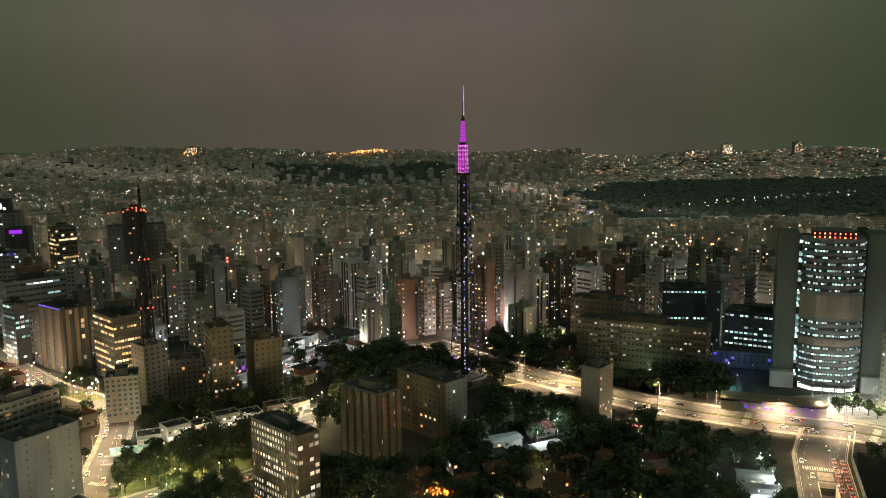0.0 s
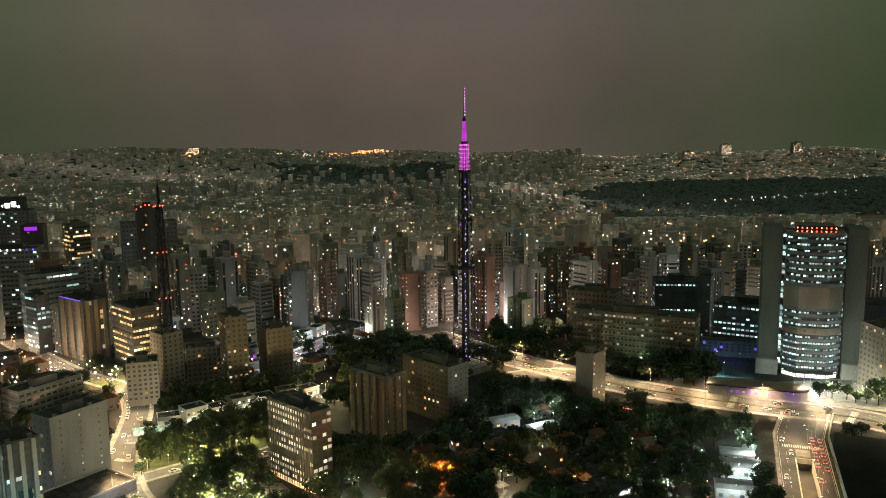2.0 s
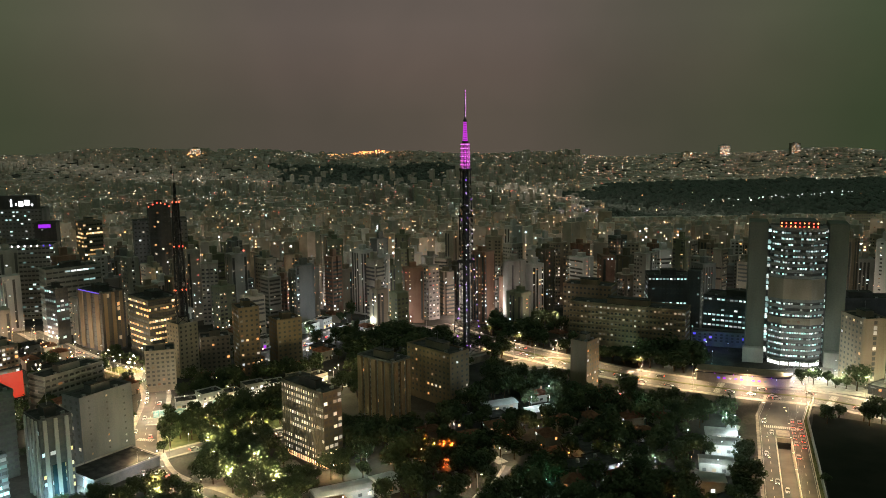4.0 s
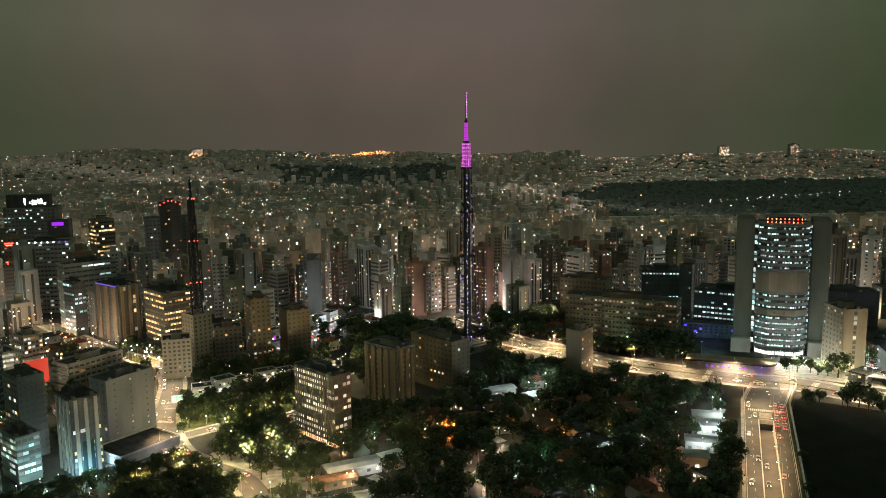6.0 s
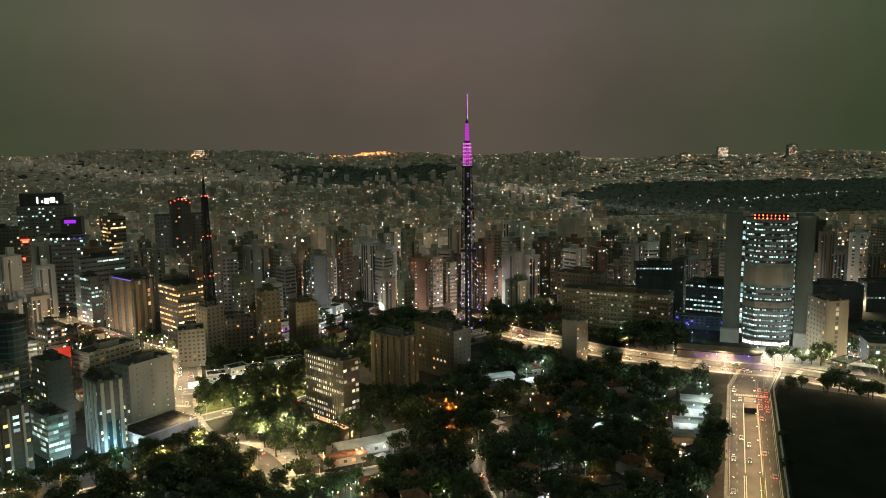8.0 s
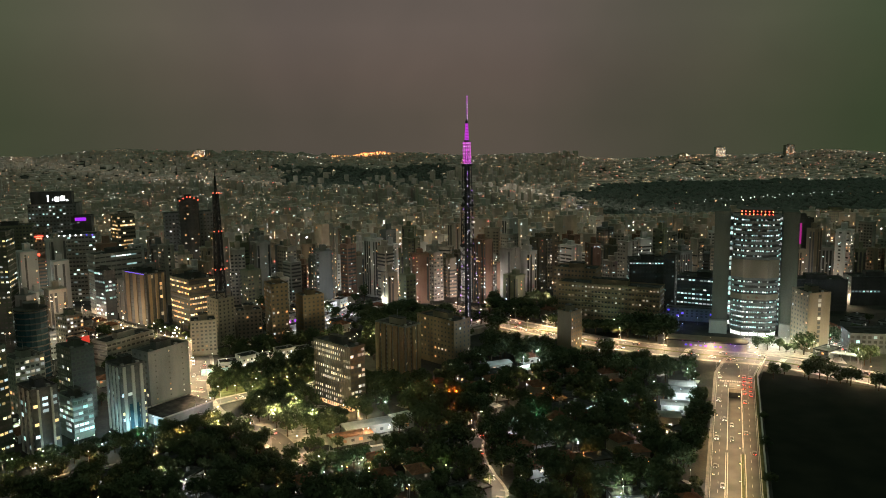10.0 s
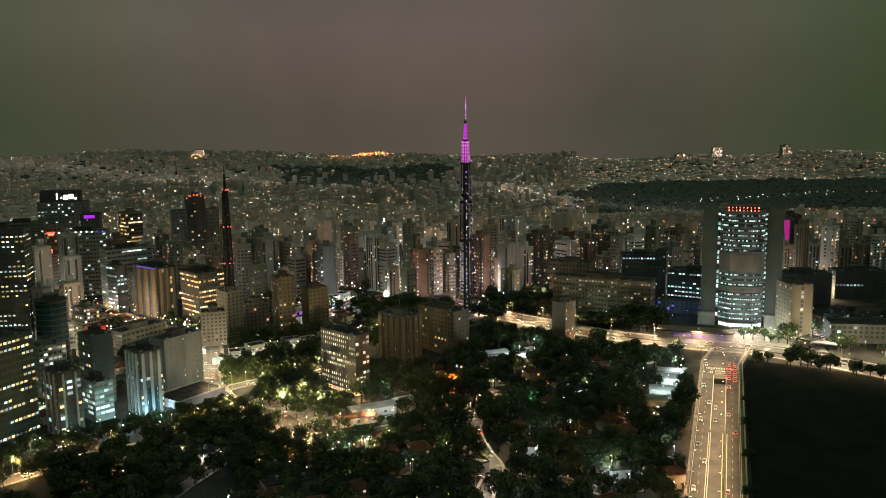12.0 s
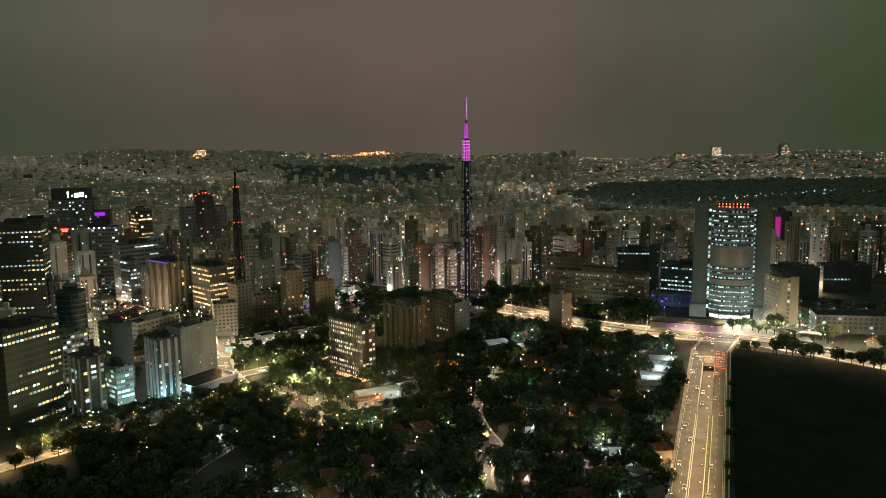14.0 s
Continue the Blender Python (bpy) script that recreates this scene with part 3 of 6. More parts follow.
def broadcast_tower(x, y):
    t = root("broadcast_tower", x, y, 0, 38, "tall dark steel lattice mast with pink and violet lights", "tower")
    part("base_block", Geo().box(-11, 11, -11, 11, 0, 4).box(-8, 8, -8, 8, 4, 5), M_CONC, t, "concrete footing block")
    part("lower_lattice", lattice(4, 62, 12.5, 6.4, 11, 0.42, 0.2), M_STEEL, t)
    part("middle_lattice", lattice(62, 119, 6.4, 4.2, 15, 0.42, 0.2), M_STEEL, t)
    part("shaft", Geo().prism([(-1.6, -1.6), (1.6, -1.6), (1.6, 1.6), (-1.6, 1.6)], 4, 119, [(-1.3, -1.3), (1.3, -1.3), (1.3, 1.3), (-1.3, 1.3)]), M_STEEL, t, "dark enclosed lift shaft")
    for z, r in ((62, 3.9), (90.5, 3.2), (119, 2.7)):
        part("platform", Geo().box(-r, r, -r, r, z - 0.35, z).ring(-r, r, -r, r, z, z + 1.1, 0.1), M_STEEL, t)
    part("upper_lattice", lattice(119.5, 135, 3.7, 3.4, 7, 0.20, 0.15), M_PINK, t, "lattice glowing bright pink in place of lamplight on its steel")
    part("upper_core", Geo().cone(0, 0, 119.5, 135, 1.2, 1.1, 8), M_STEEL, t)
    part("collar", Geo().cone(0, 0, 135, 136.5, 1.9, 1.9, 10), M_STEEL, t)
    g = Geo()
    for k in range(11):
        g.cone(0, 0, 136.6 + k * 1.05, 137.4 + k * 1.05, 1.55 - k * 0.05, 1.55 - k * 0.05, 12)
    part("antenna_drum", g, M_PINK, t, "ribbed antenna drum glowing pink in place of lamplight")
    part("drum_core", Geo().cone(0, 0, 136.5, 148.4, 1.3, 0.9, 12), M_STEEL, t)
    part("cap", Geo().cone(0, 0, 148.4, 150.4, 1.35, 0.4, 10), M_STEEL, t)
    part("spire", Geo().cone(0, 0, 150.4, 167.0, 0.36, 0.10, 6), M_STEEL, t)
    tip = bulb_mesh("lamp", 0.38, M_PINKTIP)
    for k in range(9):
        part("spire_lamp", tip, M_PINKTIP, t, m=pose(0.2, -0.4, 151.6 + k * 1.85))
    node = bulb_mesh("lamp", 0.34, M_PINKTIP)
    for b in range(7):
        w = 1.9 - 0.025 * b
        for cx, cy in ((-1, -1), (1, -1), (1, 1), (-1, 1), (0, -1), (0, 1), (1, 0), (-1, 0)):
            part("pink_lamp", node, M_PINKTIP, t, m=pose(cx * w, cy * w, 120 + b * 2.4))
    small = bulb_mesh("lamp", 0.34, M_PURPLE)
    tiny = bulb_mesh("lamp", 0.22, M_WHITELED)
    rng = random.Random(5)
    for k in range(26):
        z = 8 + 96 * (k + rng.random() * 0.8) / 26
        w = (12.5 - 6.1 * (z - 4) / 58 if z < 62 else 6.4 - 2.2 * (z - 62) / 57) / 2
        cx, cy = rng.choice(((-1, -1), (1, -1), (-0.4, -1), (-1, 0.4), (1, -1)))
        part("violet_lamp", small, M_PURPLE, t, m=pose(cx * w, cy * w, z))
    for k in range(44):
        z = 8 + 109 * (k + rng.random() * 0.9) / 44
        part("shaft_lamp", tiny if k % 3 else small, None, t, m=pose(rng.uniform(-2.0, -1.2), -1.9, z))
    part("dish", Geo().cone(0, 0, 0, 0.8, 0.4, 1.3, 10), M_STEEL, t, m=pose(1.6, -2.8, 88, 90, 0, 20))
    part("dish", Geo().cone(0, 0, 0, 0.8, 0.4, 1.5, 10), M_STEEL, t, m=pose(-2.7, -1, 96, 90, 0, -70))
    return t


broadcast_tower(38.5, 468)
glow(38.5, 464, 128, 2500, (1.0, 0.1, 0.85), 2.0)


def roof_mast(x, y, z, top):
    t = root("red_lit_mast", x, y, z, 20, "slim dark lattice mast with red warning lamps on a roof", "tower")
    h = top - z
    part("mast_lattice", lattice(0, h * 0.51, 6.2, 4.6, 9, 0.5, 0.26), M_STEEL, t)
    part("mast_lattice", lattice(h * 0.51, h * 0.80, 4.6, 3.2, 8, 0.42, 0.22), M_STEEL, t)
    part("mast_core", Geo().cone(0, 0, 0, h * 0.80, 2.0, 1.2, 6), M_STEEL, t)
    part("mast_head", lattice(h * 0.80, h * 0.93, 1.6, 0.9, 6, 0.2, 0.12), M_STEEL, t)
    part("spire", Geo().cone(0, 0, h * 0.80, h, 0.4, 0.10, 6), M_STEEL, t)
    for f in (0.22, 0.51, 0.80):
        w = 3.4 - 1.9 * f
        part("platform", Geo().cone(0, 0, h * f - 0.4, h * f, w, w, 8), M_STEEL, t)
        for cx in (-1, 0.2, 1):
            part("red_lamp", bulb_mesh("lamp", 0.42, M_RED), M_RED, t, m=pose(cx * w, -w, h * f + 0.6))
    for f in (0.25, 0.6, 0.8):
        part("drum_antenna", Geo().cone(0, 0, h * f, h * f + 2.0, 0.8, 0.8, 8), M_POLE, t, m=pose(2.2 - f, -1, 0))
    return t


roof_mast(-132.5, 452, 32.1, 121.5)


def zebra(x, y, a, n, L):
    """A pedestrian crossing: n bars of L metres across a road that runs at a degrees."""
    z = root("zebra_crossing", x, y, 0.09, a, "white striped pedestrian crossing", "crossing", kind="structure")
    me = Geo().box(0, L, -0.25, 0.25, 0, 0.012).mesh("stripe", M_MARK)
    for i in range(n):
        part("stripe", me, None, z, m=pose(0, (i - (n - 1) / 2) * 0.95, 0.005))


zebra(24.5, 215, -80, 6, 3)
zebra(180, 333, 68, 18, 3.5)
zebra(172, 398, -30, 20, 3.5)
zebra(222, 370, -38, 20, 3.5)
zebra(-127, 345, 75, 9, 3)
zebra(-142, 420, 100, 9, 3)


# ---- buildings that stand out ----
PANES = {}


class Plots(list):
    """Round plots already taken, sorted into squares of 50 m."""

    def __init__(self):
        self.squares = {}

    def append(self, p):
        list.append(self, p)
        self.squares.setdefault((int(p[0] // 50), int(p[1] // 50)), []).append(p)

    def __iadd__(self, more):
        for p in more:
            self.append(p)
        return self

    def near(self, x, y):
        i, j = int(x // 50), int(y // 50)
        return [p for a in (i - 1, i, i + 1) for b in (j - 1, j, j + 1) for p in self.squares.get((a, b), ())]


FOOT = Plots()
FOOT += [(237, 446, 34), (38.5, 468, 14)]


def pane_mesh(w, h, mat):
    key = (round(w, 2), round(h, 2), mat.name)
    if key not in PANES:
        PANES[key] = Geo().box(-w / 2, w / 2, -0.12, 0.02, 0, h).mesh("window", mat)
    return PANES[key]


def hang(k, wx, wy, s, z):
    """Pose of a piece at s along face k, its outer side to the front."""
    x, y = face_point(k, wx, wy, s, 0)
    return pose(x, y, z, 0, 0, (0, 90, 180, 270)[k])


def building(name, label, cat, C, a, wx, wy, h, wall, floors, faces, base=3.0, z=None, room=True, band=None, bandmat=None, fins=(), finmat=None, seed=1, group="", rows=False):
    """A block on a plan corner, turned by a degrees. faces: {face: (columns, pane width, pane height, share lit, lit material)}."""
    rng = random.Random(seed)
    ca, sa = math.cos(radians(a)), math.sin(radians(a))
    FOOT.append((C[0] + (wx * ca - wy * sa) / 2, C[1] + (wx * sa + wy * ca) / 2, math.hypot(wx, wy) * 0.47))
    z = level(*C) if z is None else z
    b = root(name, C[0], C[1], z, a, label, cat, group)
    sh = (h - base) / floors
    part("wall", Geo().box(0, wx, 0, wy, -2, h), WALLS[wall], b)
    part("roof", Geo().box(0.4, wx - 0.4, 0.4, wy - 0.4, h, h + 0.12), M_ROOF, b, "dark flat roof")
    part("parapet", Geo().ring(-0.1, wx + 0.1, -0.1, wy + 0.1, h, h + 1.0, 0.3), WALLS[wall], b)
    if room:
        rx, ry = wx * 0.32, wy * 0.3
        r = part("roof_room", Geo().box(rx, wx - rx, ry, wy - ry, h + 0.12, h + 3.8), WALLS[wall] if room is True else WALLS[room], b, "plain lift and tank room")
        part("tank_lid", Geo().box(rx - 0.3, wx - rx + 0.3, ry - 0.3, wy - ry + 0.3, h + 3.8, h + 4.1), M_ROOF, r)
        for i in range(2):
            part("roof_unit", Geo().box(0, 1.6, 0, 1.2, 0, 1.1), M_POLE, b, "grey roof plant unit", m=pose(wx * rng.uniform(0.08, 0.2) + i * wx * 0.6, wy * rng.uniform(0.08, 0.18), h + 0.12))
        part("roof_aerial", Geo().cone(0, 0, 0, 5, 0.12, 0.05, 5), M_POLE, b, m=pose(wx * 0.5, wy * 0.5, h + 4.1))
    dark = Geo()
    for k, (cols, pw, ph, share, mat) in faces.items():
        L = (wx, wy, wx, wy)[k]
        pitch = L / cols
        for f in range(floors):
            zz = base + f * sh + (sh - ph) * 0.5
            streak = rng.random()
            first = rng.randrange(cols) if rng.random() < 0.6 else 0
            last = min(cols, first + rng.randint(cols // 2, cols))
            for c in range(cols):
                s = (c + 0.5) * pitch
                p = share * (2.2 if streak < 0.3 else 0.5) * (0.25 if k in (1, 2) else 1.0)
                if rows:
                    p = (0.92 if first <= c <= last else 0.04) if streak < share * 1.3 and k != 2 else 0.03
                if rng.random() < p:
                    part("window", pane_mesh(pw, ph, mat), mat, b, m=hang(k, wx, wy, s, zz))
                else:
                    face_quad(dark, k, wx, wy, s - pw / 2, pw, zz, ph)
    if dark.f:
        tagged(part("glazing", dark, M_GLASS, b), "dark unlit window panes", kind="stuff")
    if band:
        me = Geo().ring(-band, wx + band, -band, wy + band, 0, sh * 0.34, band + 0.05).mesh("floor_band", bandmat or WALLS[wall])
        for f in range(floors + 1):
            part("floor_band", me, None, b, m=pose(0, 0, base + f * sh - sh * 0.17))
    for k, n, w, d in fins:
        L = (wx, wy, wx, wy)[k]
        me = Geo().box(-w / 2, w / 2, -d, 0.0, base * 0.3, h + 0.2).mesh("fin", finmat or WALLS[wall])
        for i in range(n):
            part("fin", me, None, b, m=hang(k, wx, wy, L * (i + 0.5) / n if n > 1 else L / 2, 0))
    return b


G1 = "buildings round the park"
building("apartment_block", "plain pale grey apartment block with a windowless broad side", "building", (-142, 309), 54, 26.5, 12.5, 33, "slate", 10,
              {3: (3, 1.5, 1.3, 0.28, M_LITOBJ), 0: (3, 0.8, 0.8, 0.12, M_LITOBJ), 1: (3, 1.3, 1.2, 0.1, M_LITOBJ), 2: (5, 1.3, 1.2, 0.15, M_LITOBJ)}, seed=3, group=G1, room="slate")
pd = root("podium", -139, 301, 0, 52, "dark flat-roofed podium beside the white block", "podium")
part("wall", Geo().box(-4, 28, -13, 7.5, 0, 4.2), WALLS["slate"], pd)
part("roof", Geo().box(-3.6, 27.6, -12.6, 7.1, 4.2, 4.35), M_ROOF, pd)
part("parapet", Geo().ring(-4.1, 28.1, -13.1, 7.6, 4.2, 5.0, 0.3), WALLS["grey"], pd)

ob = building("office_building", "slim office tower in blue glass between lit white piers", "building", (-147.5, 280), 43, 13, 15, 34, "dark", 10,
              {0: (4, 2.4, 1.5, 0.32, M_LITMIX), 3: (5, 2.2, 1.5, 0.12, M_LITCOOL), 1: (4, 2.2, 2.0, 0.1, M_LITOFFICE), 2: (4, 2.2, 2.0, 0.1, M_LITOFFICE)},
              fins=((0, 3, 1.5, 0.7), (3, 4, 1.3, 0.7), (1, 3, 1.3, 0.7), (2, 3, 1.3, 0.7)), finmat=WALLS["grey"], seed=5, group=G1, room="dark")
part("glass_front", Geo().box(4.0, 9.0, -0.3, 0, 2, 15), M_BLUEGLASS, ob, "tall blue glass bay")
building("office_building", "low office block with bands of bright white windows", "building", (-169, 275), 46, 10, 16, 20, "slate", 6,
         {0: (4, 2.2, 1.4, 0.55, M_LITCOOL), 3: (6, 2.4, 1.4, 0.5, M_LITCOOL), 1: (5, 2, 1.4, 0.2, M_LITCOOL), 2: (4, 2, 1.4, 0.2, M_LITCOOL)}, seed=8, group=G1, band=0.25, room="dark")
building("office_building", "dark narrow office tower with pale piers", "building", (-178.5, 253), 44, 12, 16, 32, "dark", 10,
         {0: (3, 2.6, 1.4, 0.25, M_LITMIX), 3: (5, 2.2, 1.8, 0.1, M_LITCOOL), 1: (4, 2, 1.6, 0.1, M_LITOFFICE), 2: (3, 2, 1.6, 0.1, M_LITOFFICE)},
         fins=((3, 3, 1.5, 0.6), (0, 2, 1.0, 0.5)), finmat=WALLS["grey"], seed=9, group=G1, room="dark")
building("office_building", "broad dark green office block with rows lit yellow and cyan", "building", (-206.5, 231), 62, 33, 22, 52, "bottle", 14,
         {0: (14, 1.6, 1.1, 0.42, M_LITMIX), 3: (9, 1.5, 1.1, 0.2, M_LITMIX), 1: (9, 1.5, 1.5, 0.1, M_LITOBJ), 2: (14, 1.5, 1.5, 0.1, M_LITOBJ)}, seed=12, group=G1, room="dark", rows=True)
building("office_building", "tall dark green-grey office block with lines of yellow and cyan windows", "building", (-324, 474), 8, 40, 20, 76, "bottle", 20,
         {0: (13, 1.7, 1.1, 0.5, M_LITMIX), 1: (7, 1.6, 1.1, 0.6, M_LITMIX), 3: (8, 1.6, 1.5, 0.1, M_LITMIX)}, seed=19, group=G1, room="dark", rows=True)
building("apartment_block", "dull grey-green apartment tower with narrow floors", "building", (-178, 301), 45, 12, 16, 38, "pier", 12,
         {0: (5, 1.5, 1.3, 0.07, M_LITOBJ), 3: (6, 1.5, 1.3, 0.07, M_LITOBJ), 1: (5, 1.5, 1.3, 0.07, M_LITOBJ), 2: (5, 1.5, 1.3, 0.07, M_LITOBJ)}, seed=13, group=G1, band=0.2)
rs = root("red_sign", -209, 377, 0, 45, "tall glowing red advertising panel on a steel frame", "sign")
part("panel", Geo().box(0, 14, -0.3, 0, 11, 24.5), M_REDPANEL, rs)
part("frame", Geo().box(0, 0.4, 0, 0.6, 0, 27).box(13.6, 14, 0, 0.6, 0, 27).box(0, 14, 0, 0.6, 10.2, 10.8).box(0, 14, 0, 0.6, 26.6, 27.3), M_STEEL, rs)
building("apartment_block", "pale apartment tower with many small lit windows", "building", (-216, 398), 50, 11, 13, 33, "beige", 12,
         {0: (5, 1.4, 1.2, 0.35, M_LITOBJ), 3: (5, 1.4, 1.2, 0.2, M_LITOBJ), 1: (5, 1.4, 1.2, 0.1, M_LITOBJ), 2: (5, 1.4, 1.2, 0.1, M_LITOBJ)}, seed=14, group=G1)
building("office_building", "white low-rise with strips of lit windows", "building", (-246, 412), 45, 20, 18, 18, "white", 5,
         {0: (8, 2.0, 1.2, 0.4, M_LITOFFICE), 3: (7, 2.0, 1.2, 0.3, M_LITOFFICE), 1: (7, 2.0, 1.2, 0.2, M_LITOFFICE), 2: (8, 2, 1.2, 0.2, M_LITOFFICE)}, seed=18, group=G1, band=0.25)
ct = root("office_tower", -226, 372, 0, 0, "dark round office tower in blue-black glass", "building", G1)
part("drum", Geo().cone(0, 0, 0, 45, 9, 9, 20), M_BLUEGLASS, ct)
me = Geo().cone(0, 0, 0, 0.7, 9.25, 9.25, 20).mesh("floor_band", WALLS["dark"])
for f in range(13):
    part("floor_band", me, None, ct, m=pose(0, 0, 3 + f * 3.4))
part("roof", Geo().cone(0, 0, 45, 45.6, 9.3, 9.3, 20), M_ROOF, ct)
part("roof_room", Geo().cone(0, 0, 45.6, 49, 4.5, 4.5, 12), WALLS["dark"], ct)
FOOT.append((-226, 372, 11))
building("office_building", "low flat-roofed block with striped concrete floors", "building", (-193, 398), 55, 36, 14, 16, "grey", 4,
         {0: (10, 2.4, 1.2, 0.08, M_LITOBJ), 3: (8, 2.4, 1.2, 0.1, M_LITOBJ), 1: (8, 2.4, 1.2, 0.08, M_LITOBJ), 2: (10, 2.4, 1.2, 0.08, M_LITOBJ)}, seed=15, group=G1, band=0.4)
building("apartment_block", "grey slab of flats with strips of windows", "building", (-206, 301), 45, 15, 15, 33, "grey", 11,
         {0: (6, 1.7, 1.3, 0.2, M_LITOBJ), 3: (5, 1.7, 1.3, 0.2, M_LITOBJ), 1: (5, 1.7, 1.3, 0.1, M_LITOBJ), 2: (5, 1.7, 1.3, 0.1, M_LITOBJ)}, seed=16, group=G1)

sl = building("office_building", "office slab with close upright ribs and bands of lit windows", "building", (-37.5, 303), 42, 10, 31, 34, "umber", 11,
         {3: (17, 1.0, 1.3, 0.75, M_LITOFFICE), 0: (4, 1.7, 1.4, 0.6, M_LITOFFICE), 1: (17, 1.25, 1.6, 0.2, M_LITOFFICE), 2: (3, 2.6, 1.6, 0.2, M_LITOFFICE)},
         fins=((3, 18, 0.45, 0.22), (1, 18, 0.45, 0.22)), finmat=WALLS["umber"], seed=21, room="dark", rows=True)
for k, L, n in ((3, 31, 12), (0, 10, 4)):
    for i in range(n):
        part("lobby_window", pane_mesh(L / n * 0.82, 2.0, M_LOBBY), None, sl, "gold-lit lobby glass", m=hang(k, 10, 31, L * (i + 0.5) / n, 0.5))
building("apartment_block", "brown apartment tower with deep upright recesses", "building", (-8, 357), 45, 13, 25, 31, "slate", 10,
         {3: (9, 1.4, 1.3, 0.14, M_LITGOLD), 0: (4, 1.4, 1.3, 0.14, M_LITGOLD), 1: (9, 1.4, 1.3, 0.1, M_LITGOLD), 2: (4, 1.4, 1.3, 0.1, M_LITGOLD)},
         fins=((3, 5, 3.0, 1.2), (0, 3, 2.4, 0.9)), finmat=WALLS["brown"], seed=22, room="tan")
building("apartment_block", "brown apartment slab with scattered lit windows", "building", (22, 377), 40, 14, 34, 28.5, "brown", 9,
         {3: (11, 1.2, 1.1, 0.10, M_LITOBJ), 0: (4, 1.2, 1.1, 0.16, M_LITOBJ), 1: (11, 1.2, 1.1, 0.1, M_LITOBJ), 2: (4, 1.2, 1.1, 0.1, M_LITOBJ)}, seed=23, room="tan")
building("apartment_block", "narrow tan apartment tower beside the avenue", "building", (96, 386), 47, 13, 10, 30.5, "brown", 10,
         {0: (5, 1.0, 1.1, 0.18, M_LITOBJ), 1: (3, 1.1, 1.1, 0.1, M_LITOBJ), 2: (5, 1.1, 1.1, 0.1, M_LITOBJ)}, seed=24, room="tan")


def headquarters():
    """Tall office with a faceted front between two plain piers."""
    b = root("office_tower", 232.5, 432, 0, -21, "tall office tower with a faceted banded front between plain concrete piers", "building")
    plan = [(-14.6, 5.5), (-7.6, 0), (7.6, 0), (14.6, 5.5), (14.6, 27), (-14.6, 27)]
    H, n, base = 83.0, 22, 5.0
    sh = (H - base) / n
    part("core", Geo().prism(plan, 0, H), WALLS["dark"], b, "dark recessed glazing")
    for s, z0, z1 in ((-1, 0, 86), (1, 0, 86)):
        g = Geo().box(*sorted((s * 17, s * 27.5)), 8, 28, z0, z1)
        part("pier", g, WALLS["pier"], b, "plain concrete pier rising over the roof")
        part("pier_link", Geo().box(*sorted((s * 14.6, s * 17)), 15, 27, 0, 83), WALLS["dark"], b)
        part("pier_base", Geo().box(*sorted((s * 17, s * 29)), 3, 8, 0, 9), WALLS["grey"], b)
    grow = 0.7
    big = [(-14.8 - grow, 5.5 - grow * 0.4), (-7.9, -grow), (7.9, -grow), (14.8 + grow, 5.5 - grow * 0.4), (14.8 + grow, 14.8), (-14.8 - grow, 14.8)]
    me = Geo().prism(big, 0, sh * 0.5).mesh("floor_band", WALLS["slate"])
    for f in range(n + 1):
        if 10 < f < 14 or f == 6 or f == 7:
            continue
        part("floor_band", me, None, b, m=pose(0, 0, base + f * sh - sh * 0.25))
    part("blank_storey", Geo().prism(big, base + 10.2 * sh, base + 13.7 * sh), WALLS["tan"], b, "windowless plant storeys")
    part("sign_band", Geo().prism(big, base + 5.9 * sh, base + 7.0 * sh), WALLS["tan"], b, "blank band with two small red emblems")
    for x in (-4, 1.5):
        part("emblem", Geo().cone(0, 0, 0, 0.3, 0.9, 0.9, 8), WALLS["brick"], b, m=pose(x, -0.75, base + 6.4 * sh, 90))
    rng = random.Random(31)
    segs = (((-14.6, 5.5), (-7.6, 0), 6), ((-7.6, 0), (7.6, 0), 11), ((7.6, 0), (14.6, 5.5), 6))
    for f in range(n):
        if 10 <= f <= 13 or f == 6:
            continue
        for (p, q, c) in segs:
            d = Vector(q) - Vector(p)
            L = d.length
            ang = math.degrees(math.atan2(d.y, d.x))
            rowlit = rng.random()
            share = 0.9 if f < 5 else (0.65 if rowlit < 0.5 else 0.36)
            for i in range(c):
                if rng.random() < share:
                    m = Vector(p) + d * (i + 0.5) / c
                    part("window", pane_mesh(L / c * 0.8, sh * 0.28, M_LITCOOL), None, b, m=pose(m.x, m.y, base + f * sh + sh * 0.3, 0, 0, ang))
    for (p, q, c) in segs:
        d = Vector(q) - Vector(p)
        ang = math.degrees(math.atan2(d.y, d.x))
        for i in range(c // 2):
            m = Vector(p) + d * (i + 0.5) / (c // 2)
            part("lobby_window", pane_mesh(d.length / (c // 2) * 0.9, 3.0, M_LOBBYCOOL), None, b, "white-lit lobby glass", m=pose(m.x, m.y, 0.5, 0, 0, ang))
    for s in (-1, 1):
        for f in range(n):
            if rng.random() < 0.88:
                part("stair_window", pane_mesh(1.5, 1.5, M_LITCOOL), None, b, m=pose(s * 15.9, 14.9, base + f * sh + 0.8))
                if s < 0 or rng.random() < 0.5:
                    part("stair_window", pane_mesh(1.9, 1.6, M_LITCOOL), None, b, m=pose(s * 16.1, 8.6 if s < 0 else 13.6, base + f * sh + 0.8))
    part("roof", Geo().prism(plan, H, H + 0.3), M_ROOF, b)
    part("crown", Geo().box(-10, 10, 6, 22, H + 0.3, H + 4.5), WALLS["dark"], b, "dark roof storey")
